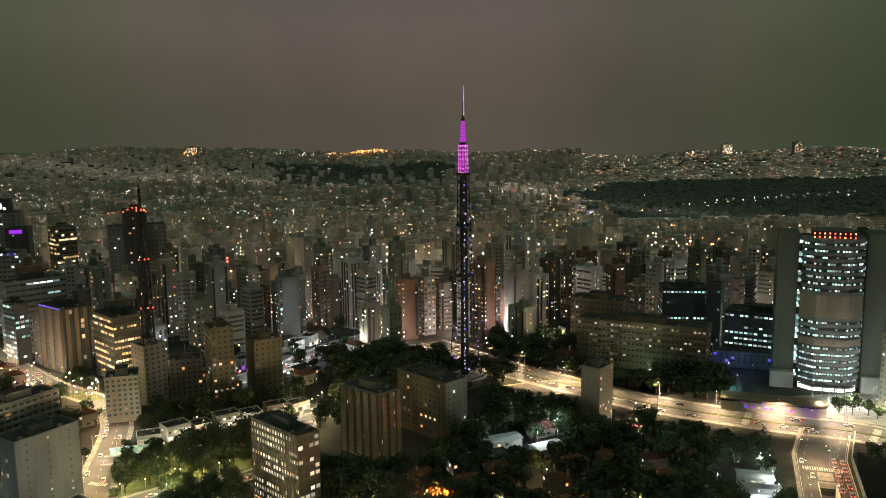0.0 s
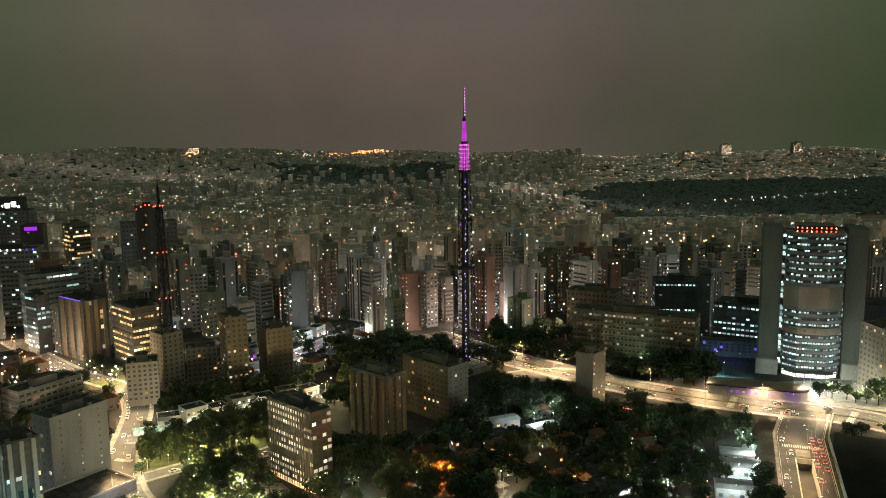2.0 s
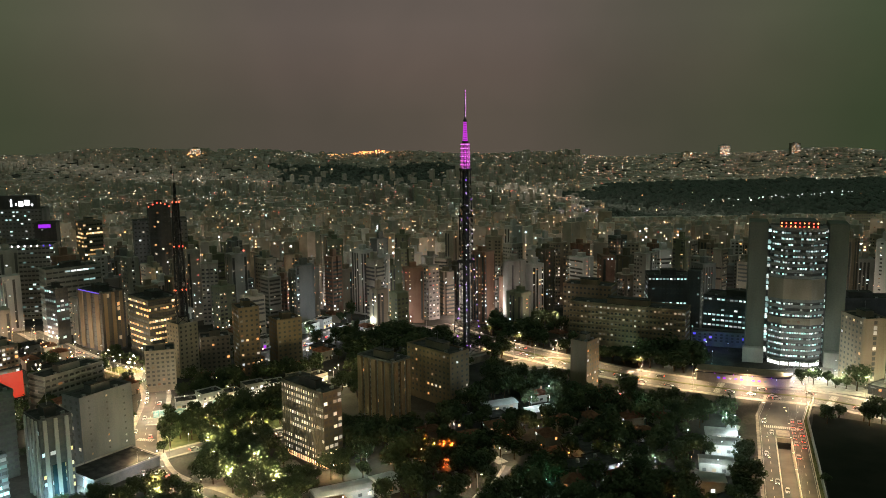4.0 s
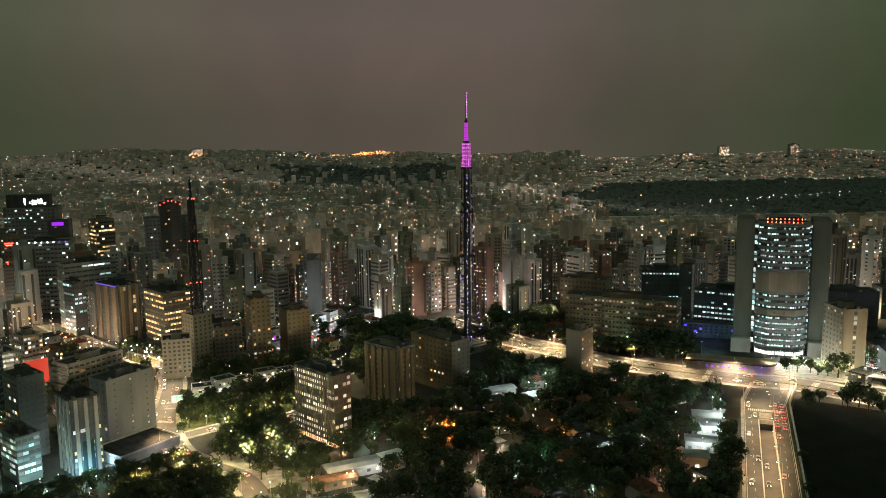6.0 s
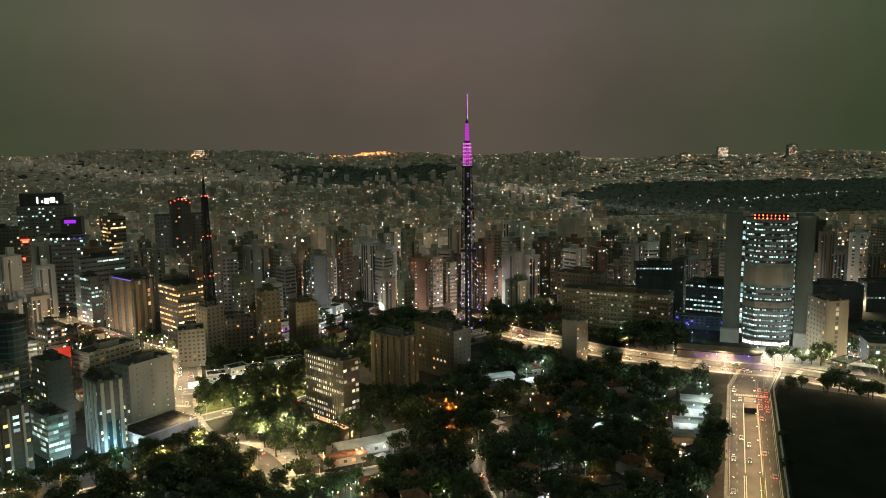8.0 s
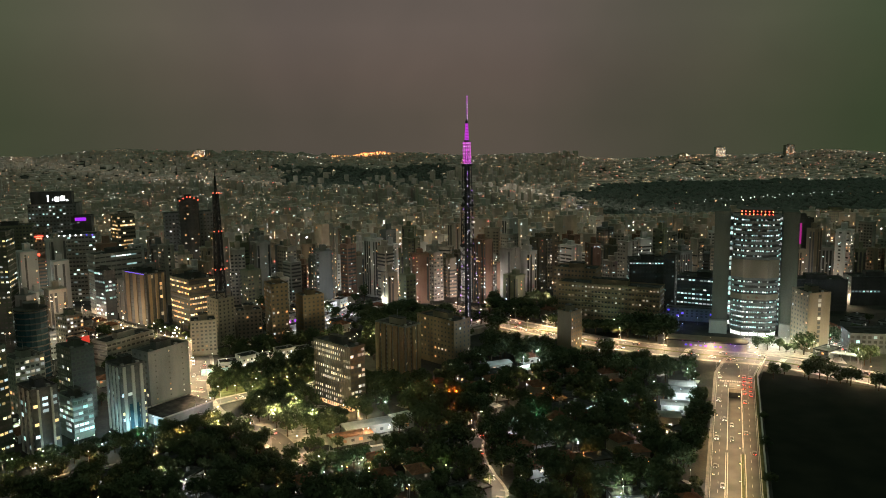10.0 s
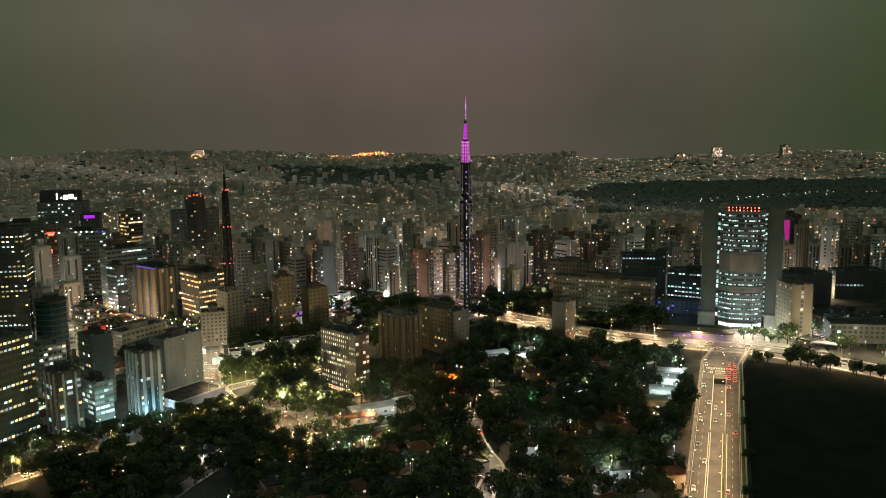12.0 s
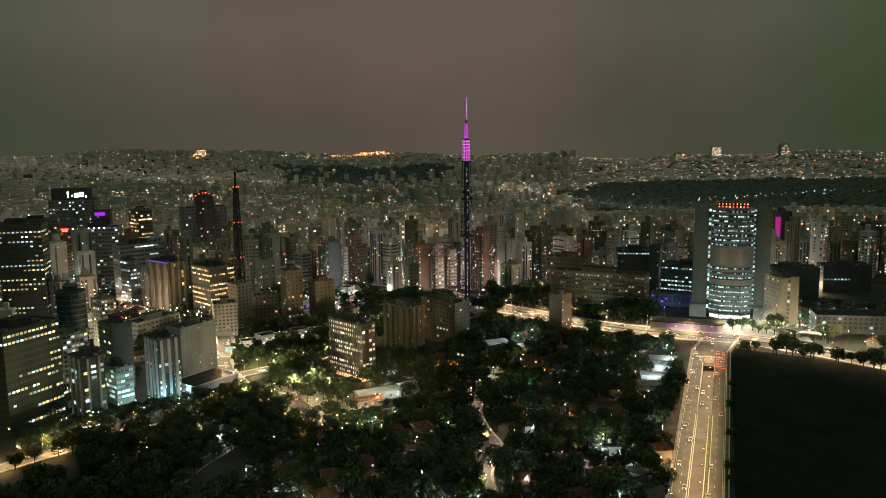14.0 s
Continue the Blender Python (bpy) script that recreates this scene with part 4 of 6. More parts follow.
    part("sign_frame", Geo().box(-11, 11, 4.6, 5.4, H + 0.3, H + 4.6).box(-11, -10.6, 5.4, 6, H + 0.3, H + 4.6).box(10.6, 11, 5.4, 6, H + 0.3, H + 4.6), M_STEEL, b)
    for r in range(2):
        for i in range(9):
            part("red_lamp", bulb_mesh("lamp", 0.45, M_RED if (i + r) % 3 else M_ORANGE), None, b, m=pose(-10 + i * 2.5, 4.2, H + 1.4 + r * 2.0))
    part("canopy", Geo().prism([(-9, -5), (9, -5), (15, 1), (-15, 1)], 4.0, 4.4), M_PAVE, b, "pale entrance canopy")
    for x in (-8, -3, 3, 8):
        part("column", Geo().cone(0, 0, 0, 4.0, 0.3, 0.3, 8), M_PAVE, b, m=pose(x, -4.4, 0))
    return b


headquarters()
building("apartment_block", "beige apartment tower with one lit stair column", "building", (250, 390), 5, 15, 20, 38, "tan", 12,
         {3: (6, 1.4, 1.3, 0.2, M_LITOBJ), 1: (6, 1.4, 1.3, 0.1, M_LITOBJ), 2: (5, 1.4, 1.3, 0.1, M_LITOBJ), 0: (1, 2.0, 2.0, 0.32, M_LITOFFICE)}, seed=32)
building("hospital_wing", "long brown hospital block with rows of small lit windows", "building", (110, 500), -29, 76, 17, 28, "brown", 7,
         {0: (30, 1.3, 1.1, 0.30, M_LITDIM), 3: (6, 1.3, 1.1, 0.15, M_LITOFFICE), 1: (6, 1.5, 1.3, 0.1, M_LITOFFICE), 2: (30, 1.5, 1.3, 0.1, M_LITOFFICE)}, seed=33, band=0.3)
building("hospital_wing", "tall brown wing behind the long hospital block", "building", (112, 530), -29, 34, 17, 34, "brown", 9,
         {0: (12, 1.5, 1.3, 0.12, M_LITOFFICE), 3: (6, 1.5, 1.3, 0.1, M_LITOFFICE), 1: (6, 1.5, 1.3, 0.1, M_LITOFFICE)}, seed=34)
building("office_building", "black office block with scattered white windows", "building", (178, 548), -10, 30, 20, 35, "dark", 9,
         {0: (12, 1.5, 1.1, 0.42, M_LITCOOL), 3: (7, 1.7, 1.4, 0.2, M_LITCOOL), 1: (7, 1.7, 1.4, 0.2, M_LITCOOL), 2: (12, 1.7, 1.4, 0.1, M_LITCOOL)}, seed=35, room="dark")
building("stair_tower", "dark stair tower with one column of bright windows", "building", (197, 520), -30, 9, 10, 43, "dark", 14,
         {0: (3, 0.9, 1.2, 0.05, M_LITCOOL), 1: (1, 1.6, 1.5, 0.8, M_LITCOOL), 3: (1, 1.2, 1.4, 0.2, M_LITCOOL)}, seed=36, room=None)
building("office_building", "dark hospital block with rows of white windows over a blue-lit wing", "building", (200, 496), -33, 42, 20, 31, "dark", 8,
         {0: (15, 1.9, 1.1, 0.62, M_LITCOOL), 3: (7, 1.9, 1.1, 0.3, M_LITCOOL), 1: (7, 1.9, 1.3, 0.1, M_LITCOOL), 2: (17, 1.9, 1.3, 0.1, M_LITCOOL)}, seed=37, room="dark", rows=True)
building("annexe", "low annexe washed in blue light", "building", (189, 486), -22, 34, 8, 9, "slate", 3,
         {0: (10, 1.6, 1.2, 0.22, M_BLUE), 3: (4, 1.6, 1.2, 0.1, M_LITCOOL)}, seed=38, room=None)
building("office_building", "dark slab with a row of white lights under its roof", "building", (292, 505), -8, 44, 18, 24, "dark", 6,
         {0: (16, 1.6, 1.3, 0.16, M_LITCOOL), 3: (6, 1.6, 1.3, 0.1, M_LITCOOL)}, seed=39, room="dark", rows=True)
building("office_building", "long low grey building with a few lit windows", "building", (276, 386), -13, 62, 20, 12, "slate", 3,
         {0: (18, 2.0, 1.8, 0.22, M_LITCOOL), 3: (6, 2.0, 1.6, 0.1, M_LITCOOL)}, seed=40, room=None)
building("office_building", "dark slab with a band of white lights", "building", (350, 520), -8, 40, 18, 22, "dark", 6,
         {0: (14, 1.6, 1.3, 0.18, M_LITCOOL), 3: (6, 1.6, 1.3, 0.1, M_LITCOOL)}, seed=41, room="dark", rows=True)

bt = building("office_building", "brown office tower with dark glazed strips between broad piers", "building", (-198, 507), 49, 17, 29, 39, "dark", 11,
              {3: (8, 3.2, 2.8, 0.05, M_LITOFFICE), 0: (2, 3.0, 2.4, 0.4, M_LITGOLD), 1: (4, 4, 2.2, 0.05, M_LITOFFICE), 2: (1, 7, 2.4, 0.1, M_LITGOLD)},
              fins=((3, 3, 4.6, 0.6), (0, 3, 2.2, 0.6)), finmat=WALLS["brown"], seed=51, room="dark")
part("violet_strip", Geo().box(0.5, 1.0, 2, 27, 0, 0.7), M_BLUE, bt, m=pose(-1.0, 0, 39.1))
building("office_building", "office block whose floors glow gold behind glass", "building", (-162, 486), 42, 22, 27, 38, "dark", 9,
         {3: (13, 1.5, 1.3, 0.72, M_LITGOLD), 0: (11, 1.5, 1.3, 0.72, M_LITGOLD), 1: (13, 1.9, 1.7, 0.5, M_LITGOLD), 2: (11, 1.9, 1.7, 0.5, M_LITGOLD)}, seed=52, rows=True, band=0.35, bandmat=WALLS["umber"], room="dark")
building("apartment_block", "low beige block of flats", "building", (-146, 419), 15, 16, 15, 23, "beige", 8,
         {0: (6, 1.4, 1.2, 0.08, M_LITOBJ), 3: (5, 1.4, 1.2, 0.08, M_LITOBJ), 1: (5, 1.4, 1.2, 0.08, M_LITOBJ)}, seed=53, band=0.2)
building("apartment_block", "slim beige apartment tower below the mast", "building", (-133, 443), 45, 13, 13, 32, "beige", 11,
         {0: (4, 1.2, 1.2, 0.06, M_LITOBJ), 3: (4, 1.2, 1.2, 0.06, M_LITOBJ), 1: (4, 1.2, 1.2, 0.06, M_LITOBJ)}, seed=54)
building("apartment_block", "squat beige block of flats", "building", (-122, 450), 16, 17, 13, 22, "tan", 7,
         {0: (6, 1.3, 1.2, 0.05, M_LITOBJ), 3: (4, 1.3, 1.2, 0.08, M_LITOBJ)}, seed=55)
building("apartment_block", "tall brown apartment tower with a lit stair", "building", (-96, 434), 25, 12, 15, 43, "brown", 14,
         {0: (4, 1.3, 1.2, 0.14, M_LITOBJ), 3: (5, 1.3, 1.2, 0.14, M_LITOBJ), 1: (4, 1.3, 1.2, 0.1, M_LITOBJ)}, seed=56)
building("apartment_block", "brown apartment tower at the shopping street", "building", (-77, 452), 30, 16, 13, 31, "brown", 10,
         {0: (5, 1.3, 1.2, 0.08, M_LITOBJ), 3: (5, 1.3, 1.2, 0.08, M_LITOBJ), 1: (4, 1.3, 1.2, 0.1, M_LITOBJ)}, seed=57)
building("office_building", "pale block with long strips of white light", "building", (-250, 552), 38, 38, 16, 48, "grey", 12,
         {0: (9, 3.6, 1.2, 0.24, M_LITCOOL), 3: (4, 3.1, 1.2, 0.2, M_LITCOOL), 1: (4, 3.1, 1.2, 0.1, M_LITCOOL)}, seed=58, rows=True, band=0.3, room="dark")
building("office_building", "slim dark tower with pairs of white windows", "building", (-236, 530), 49, 9, 14, 38, "dark", 11,
         {0: (3, 2.2, 1.4, 0.35, M_LITCOOL), 3: (5, 2.2, 1.4, 0.3, M_LITCOOL), 1: (4, 2.2, 1.4, 0.2, M_LITCOOL)}, seed=61, room="dark")
cw = building("office_building", "wide pale office with white and blue lamps along its roof", "building", (-322, 640), 8, 42, 22, 76, "grey", 20,
              {0: (14, 2.2, 1.3, 0.10, M_LITCOOL), 3: (7, 2.2, 1.3, 0.1, M_LITCOOL), 1: (7, 2.2, 1.3, 0.1, M_LITCOOL)}, seed=62, z=-24, band=0.3, room="dark")
for i in range(9):
    part("roof_lamp", bulb_mesh("lamp", 0.7, M_BLUE if i > 6 else M_WHITELED), None, cw, m=pose(2 + i * 4.7, -0.6, 76.5))
building("office_building", "tall dull slab with a lattice of lit windows", "building", (-402, 700), 12, 42, 18, 84, "olive", 24,
         {0: (14, 1.8, 1.4, 0.16, M_LITOFFICE), 3: (6, 1.8, 1.4, 0.1, M_LITOFFICE), 1: (6, 1.8, 1.4, 0.1, M_LITOFFICE)}, seed=63, z=-30, room="dark")
rt_ = building("office_building", "narrow tower with red neon figures down its side", "building", (-338, 655), 10, 13, 13, 80, "tan", 22,
               {0: (4, 1.6, 1.3, 0.12, M_LITGOLD), 3: (4, 1.6, 1.3, 0.08, M_LITOBJ), 1: (4, 1.6, 1.3, 0.08, M_LITOBJ)}, seed=64, z=-25)
for k, zz in enumerate((75, 73.4, 59, 57.5, 43, 41.5)):
    part("neon_bar", Geo().box(1 + k % 2, 8 - k % 3, -0.7, -0.3, 0, 0.9), M_RED, rt_, m=pose(0, 0, zz))
building("office_building", "dark tower with a strip of white lamps along its crown", "building", (575, 1005), -5, 42, 22, 66, "olive", 18,
         {0: (14, 1.8, 1.4, 0.10, M_LITOBJ), 3: (6, 1.8, 1.4, 0.1, M_LITOBJ)}, seed=65)
mg = building("office_building", "dark tower with one edge glowing magenta", "building", (361, 640), -5, 16, 16, 62, "dark", 16,
              {0: (5, 1.6, 1.3, 0.10, M_LITOBJ), 3: (5, 1.6, 1.3, 0.1, M_LITOBJ)}, seed=66)
part("magenta_strip", Geo().box(0, 5, -0.5, 0, 26, 58), M_MAGENTA, mg, "wall strip glowing magenta in place of light on it")
building("office_building", "pale tower washed in violet light", "building", (310, 1345), -5, 30, 24, 60, "white", 16,
              {0: (9, 2.0, 1.5, 0.14, M_LITOBJ), 3: (6, 2.0, 1.5, 0.1, M_LITOBJ)}, seed=67)
glow(318, 1318, -28, 60000, (0.72, 0.55, 1.0), 3.0)
vs = building("office_building", "dark tower with a violet sign at its top", "building", (-356, 795), 10, 20, 18, 86, "dark", 22,
              {0: (7, 1.8, 1.4, 0.10, M_LITCOOL), 3: (6, 1.8, 1.4, 0.1, M_LITCOOL)}, seed=71, z=-34, room=None)
part("violet_sign", Geo().box(4, 15, -0.6, 0, 82, 85.5), M_VIOLETSIGN, vs, "glowing violet sign panel")
ck = building("office_building", "dark block carrying a bright display on its roof", "building", (-424, 852), 5, 52, 26, 92, "slate", 22,
              {0: (14, 2.0, 1.4, 0.12, M_LITCOOL), 3: (6, 2.0, 1.4, 0.1, M_LITCOOL)}, seed=68, z=-32, room=None)
part("display", Geo().box(4, 48, 0, 10, 92, 107), WALLS["dark"], ck, "black display box")
for i, (x, w, h) in enumerate(((22, 1.4, 7), (27, 1.2, 2), (30, 4.5, 5), (36, 4.5, 5), (42, 2, 2.2))):
    part("display_bar", Geo().box(x, x + w, -0.4, 0, 0, h), M_WHITELED, ck, m=pose(0, 0, 96 + (i % 2)))
pv = root("pavilion", 166, 412, 0, -24, "long low pavilion with a rounded end, its wall washed violet", "building")
FOOT.append((187, 408, 20))


def round_end(x0, x1, y0, y1, grow=0.0):
    """A long plan whose far end is a half circle."""
    r, c = (y1 - y0) / 2 + grow, (y0 + y1) / 2
    arc = [(x1 - r + grow + r * math.cos(t), c + r * math.sin(t)) for t in [math.pi * (k / 14 - 0.5) for k in range(15)]]
    return [(x0 - grow, c - r)] + arc + [(x0 - grow, c + r)]


part("wall", Geo().prism(round_end(0, 50, 0, 12), 0, 5.2), WALLS["beige"], pv)
part("roof", Geo().prism(round_end(0, 50, 0, 12, 0.9), 5.2, 5.7), M_ROOF, pv)
part("roof_edge", Geo().prism(round_end(0, 50, 0, 12, 0.5), 5.7, 6.3), WALLS["brown"], pv)
for i in range(9):
    part("lit_bay", pane_mesh(1.5, 1.0, (M_BLUE, M_VIOLETSIGN, M_LITCOOL)[i % 3]), None, pv, m=pose(12 + i * 3.1, 0, 2.2))
for i in range(4):
    part("wash_light", bulb_mesh("wash_light", 0.3, M_VIOLETSIGN), None, pv, "small violet flood lamp", m=pose(10 + i * 10, -1.6, 5.5))
aw = root("awning", 251, 380, 0, -35, "long pale market awning lit from below", "awning")
part("canopy", Geo().box(0, 26, -3, 3, 4.0, 4.4), M_METALROOF, aw)
for i in range(6):
    part("post", Geo().cone(0, 0, 0, 4.0, 0.1, 0.1, 6), M_POLE, aw, m=pose(1 + i * 4.8, -2.6, 0))
mw = root("retaining_wall", -131, 376, 0, 12, "low retaining wall with blue-green mural paint", "wall")
part("wall", Geo().box(0, 20, 0, 0.5, 0, 4), M_MURAL, mw)
building("office_building", "broad grey slab behind the red-lit tower", "building", (-236, 712), 20, 46, 18, 92, "slate", 24,
         {0: (14, 1.5, 1.2, 0.05, M_LITOBJ), 3: (5, 1.5, 1.2, 0.05, M_LITOBJ)}, seed=72, z=-30, room="dark")
dt = building("office_building", "dark tower with red warning lamps along its roof", "building", (-216, 690), 20, 18, 16, 106, "dark", 26,
              {0: (6, 1.5, 1.2, 0.04, M_LITOBJ), 3: (5, 1.5, 1.2, 0.05, M_LITOBJ), 1: (5, 1.5, 1.2, 0.05, M_LITOBJ)}, seed=59, room="dark", z=-28)
for x, zz in ((0.5, 105.5), (4, 107.4), (7.5, 108.6), (10.5, 108.4), (14, 107.2), (17.5, 105.2)):
    part("red_lamp", bulb_mesh("lamp", 0.6, M_RED), None, dt, m=pose(x, -0.3, zz))
building("office_building", "brown tower with orange-lit upper floors", "building", (-294, 752), 40, 18, 18, 90, "tan", 22,
         {0: (7, 2.2, 1.6, 0.32, M_LITGOLD), 3: (7, 2.2, 1.6, 0.32, M_LITGOLD), 1: (7, 2.2, 1.6, 0.1, M_LITGOLD)}, seed=60, z=-33, band=0.3)


# ---- the dense apartment city behind ----
ROAD_POINTS = Plots()
for line, w in ROADS.values():
    ROAD_POINTS += [(p.x, p.y, w / 2) for p in line]


def near_road(x, y, extra):
    return any((px - x) ** 2 + (py - y) ** 2 < (half + extra) ** 2 for px, py, half in ROAD_POINTS.near(x, y))


def clear(x, y, r):
    return all((x - a) ** 2 + (y - b) ** 2 > (r + c) ** 2 for a, b, c in FOOT.near(x, y))


def city_tower(x, y, a, wx, wy, h, wall, rng, share, group):
    """An apartment tower with recessed corners, strip windows and a tank room."""
    z = level(x, y) - 2
    n = int(h / 3.05)
    ix, iy = wx * rng.uniform(0.10, 0.22), wy * rng.uniform(0.10, 0.22)
    shape = rng.random()
    if shape < 0.45:
        plan = [(0, 0), (wx, 0), (wx, wy), (0, wy)]
    elif shape < 0.75:
        plan = [(ix, 0), (wx - ix, 0), (wx - ix, iy), (wx, iy), (wx, wy - iy), (wx - ix, wy - iy), (wx - ix, wy), (ix, wy), (ix, wy - iy), (0, wy - iy), (0, iy), (ix, iy)]
    else:
        u, v = wx * 0.42, wx * 0.58
        plan = [(0, 0), (u, 0), (u, wy * 0.2), (v, wy * 0.2), (v, 0), (wx, 0), (wx, wy), (v, wy), (v, wy * 0.8), (u, wy * 0.8), (u, wy), (0, wy)]
    b = part("apartment_tower", Geo().prism(plan, 0, h).prism([(wx / 2 + (px - wx / 2) * 1.02, wy / 2 + (py - wy / 2) * 1.02) for px, py in plan], h, h + 0.8), WALLS[wall])
    ca, sa = math.cos(radians(a)), math.sin(radians(a))
    b.matrix_basis = pose(x - (wx * ca - wy * sa) / 2, y - (wx * sa + wy * ca) / 2, z, 0, 0, a)
    looks = {"beige": "beige rendered", "tan": "brown rendered", "grey": "grey rendered", "white": "white rendered", "brick": "red brick", "dark": "dark clad", "olive": "olive grey", "umber": "umber clad", "pier": "concrete", "slate": "slate grey"}
    tagged(b, f"{looks[wall]} apartment tower, {'squat' if h < 38 else 'tall'}, with {'many' if share > 0.06 else 'few'} lit windows", "building", group)
    tx, ty = rng.uniform(0.25, 0.4), rng.uniform(0.25, 0.4)
    part("roof_room", Geo().box(wx * tx, wx * (tx + 0.35), wy * ty, wy * (ty + 0.35), h + 0.8, h + 0.8 + rng.uniform(3, 6.5)), WALLS[wall], b)
    dark, lits = Geo(), Geo()
    look = rng.random()
    for k in range(4):
        L = (wx, wy, wx, wy)[k]
        cols = max(2, int(L / 2.7))
        pitch = L / cols
        skip = {c for c in range(cols) if rng.random() < 0.22}
        if y < 900 and look < 0.45:
            for c in range(cols):
                if c not in skip and rng.random() < 0.6:
                    face_quad(dark, k, wx, wy, c * pitch + pitch * 0.22, pitch * 0.56, 4, h - 6, 0.04)
        stair = rng.randrange(cols) if rng.random() < 0.18 else -1
        for f in range(1, n):
            zz = f * 3.05 + 0.9
            for c in range(cols):
                if c in skip and c != stair:
                    continue
                s = c * pitch + pitch * 0.2
                if rng.random() < (0.7 if c == stair else share):
                    face_quad(lits, k, wx, wy, s, pitch * rng.uniform(0.15, 0.42), zz, rng.uniform(0.5, 1.0), 0.10)
                elif y < 900 and 0.45 <= look < 0.62:
                    if c == 0:
                        face_quad(dark, k, wx, wy, 0.8, L - 1.6, zz, 1.4, 0.05)
                elif y < 900 and look >= 0.62:
                    face_quad(dark, k, wx, wy, s, pitch * 0.6, zz, 1.35, 0.05)
    if dark.f:
        tagged(part("glazing", dark, M_GLASS, b), kind="stuff")
    if lits.f:
        tagged(part("lit_glazing", lits, M_LITHOME, b), "warm lit windows", kind="stuff")
    FOOT.append((x, y, math.hypot(wx, wy) * 0.42))
    return b


def inside(x, y, poly):
    r = False
    for i in range(len(poly)):
        (x0, y0), (x1, y1) = poly[i], poly[i - 1]
        if (y0 > y) != (y1 > y) and x < (x1 - x0) * (y - y0) / (y1 - y0) + x0:
            r = not r
    return r


WOOD = [(-30, 448), (5, 478), (30, 440), (78, 478), (88, 520), (60, 530), (-5, 530), (-38, 500)]
rng = random.Random(77)
walls_mix = ["beige"] * 5 + ["tan"] * 4 + ["grey"] * 5 + ["white"] * 4 + ["brick"] * 2 + ["olive"] * 2 + ["slate"] * 2 + ["umber"] * 1
made = 0
BLOCKS = []
ca, sa = math.cos(radians(40)), math.sin(radians(40))
cand = []
for i in range(-56, 82):
    for j in range(-8, 86):
        u = i * 24.5 + rng.uniform(-5, 5) + (7 if i % 3 == 0 else 0)
        v = j * 26 + rng.uniform(-6, 6) + (9 if j % 3 == 0 else 0)
        cand.append((u * ca - v * sa, u * sa + v * ca))
cand.sort(key=lambda p: p[1])
for x, y in cand:
    if not 390 < y < 1480 or abs(x - 0.03 * y) > 0.53 * (y + 185) + 30:
        continue
    if x > -150 and y < 535 or x > 100 and y < 585 or x < -150 and y < (480 if x > -275 else 420):
        continue
    if -150 < x < -60 and y < 560 and y > 470 and rng.random() < 0.3:
        continue
    if y > 1000 and rng.random() < 0.25:
        continue
    wx, wy = rng.uniform(9, 15), rng.uniform(9, 14)
    h = rng.triangular(24, 62, 42) if y < 700 else rng.triangular(30, 78, 52)
    if y < 560:
        h = rng.uniform(20, 36)
    if y > 900 and x > 0.24 * y + 20:
        h = min(h, max(14, 150 - (y + 83) * 0.121 - level(x, y)))
    if inside(x, y, WOOD) or near_road(x, y, 10) or not clear(x, y, math.hypot(wx, wy) * 0.42):
        continue
    a = rng.choice((40, 40, 40, 130, 10, -20, 25)) + rng.uniform(-5, 5)
    if made < 215:
        city_tower(x, y, a, wx, wy, h, rng.choice(walls_mix), rng, rng.choice((0.08, 0.14, 0.22, 0.32, 0.4)), "apartment towers of the city")
        made += 1
    else:
        BLOCKS.append((x, y, a, wx, wy, h))
        FOOT.append((x, y, math.hypot(wx, wy) * 0.42))

# streets' lamps deep between the towers
for k in range(130):
    y = 520 + 900 * (k / 130) ** 1.25
    x = rng.uniform(-0.5, 0.5) * (y + 180) + 0.03 * y
    if 10 < x < 110 and y < 560 or not clear(x, y, 1):
        continue
    glow(x, y, level(x, y) + 6, rng.uniform(9500, 29000) * (0.7 if y < 640 else 1.0), rng.choice((STREET, WARM, (1, 0.72, 0.6), (1, 0.74, 0.62), (0.8, 1.0, 0.9), (0.85, 0.95, 1.0), (1, 0.82, 0.62), (1, 0.86, 0.74), (1, 0.92, 0.8), (1, 0.95, 0.85), (0.95, 0.98, 1.0), (0.85, 1.0, 0.85))), 1.0)


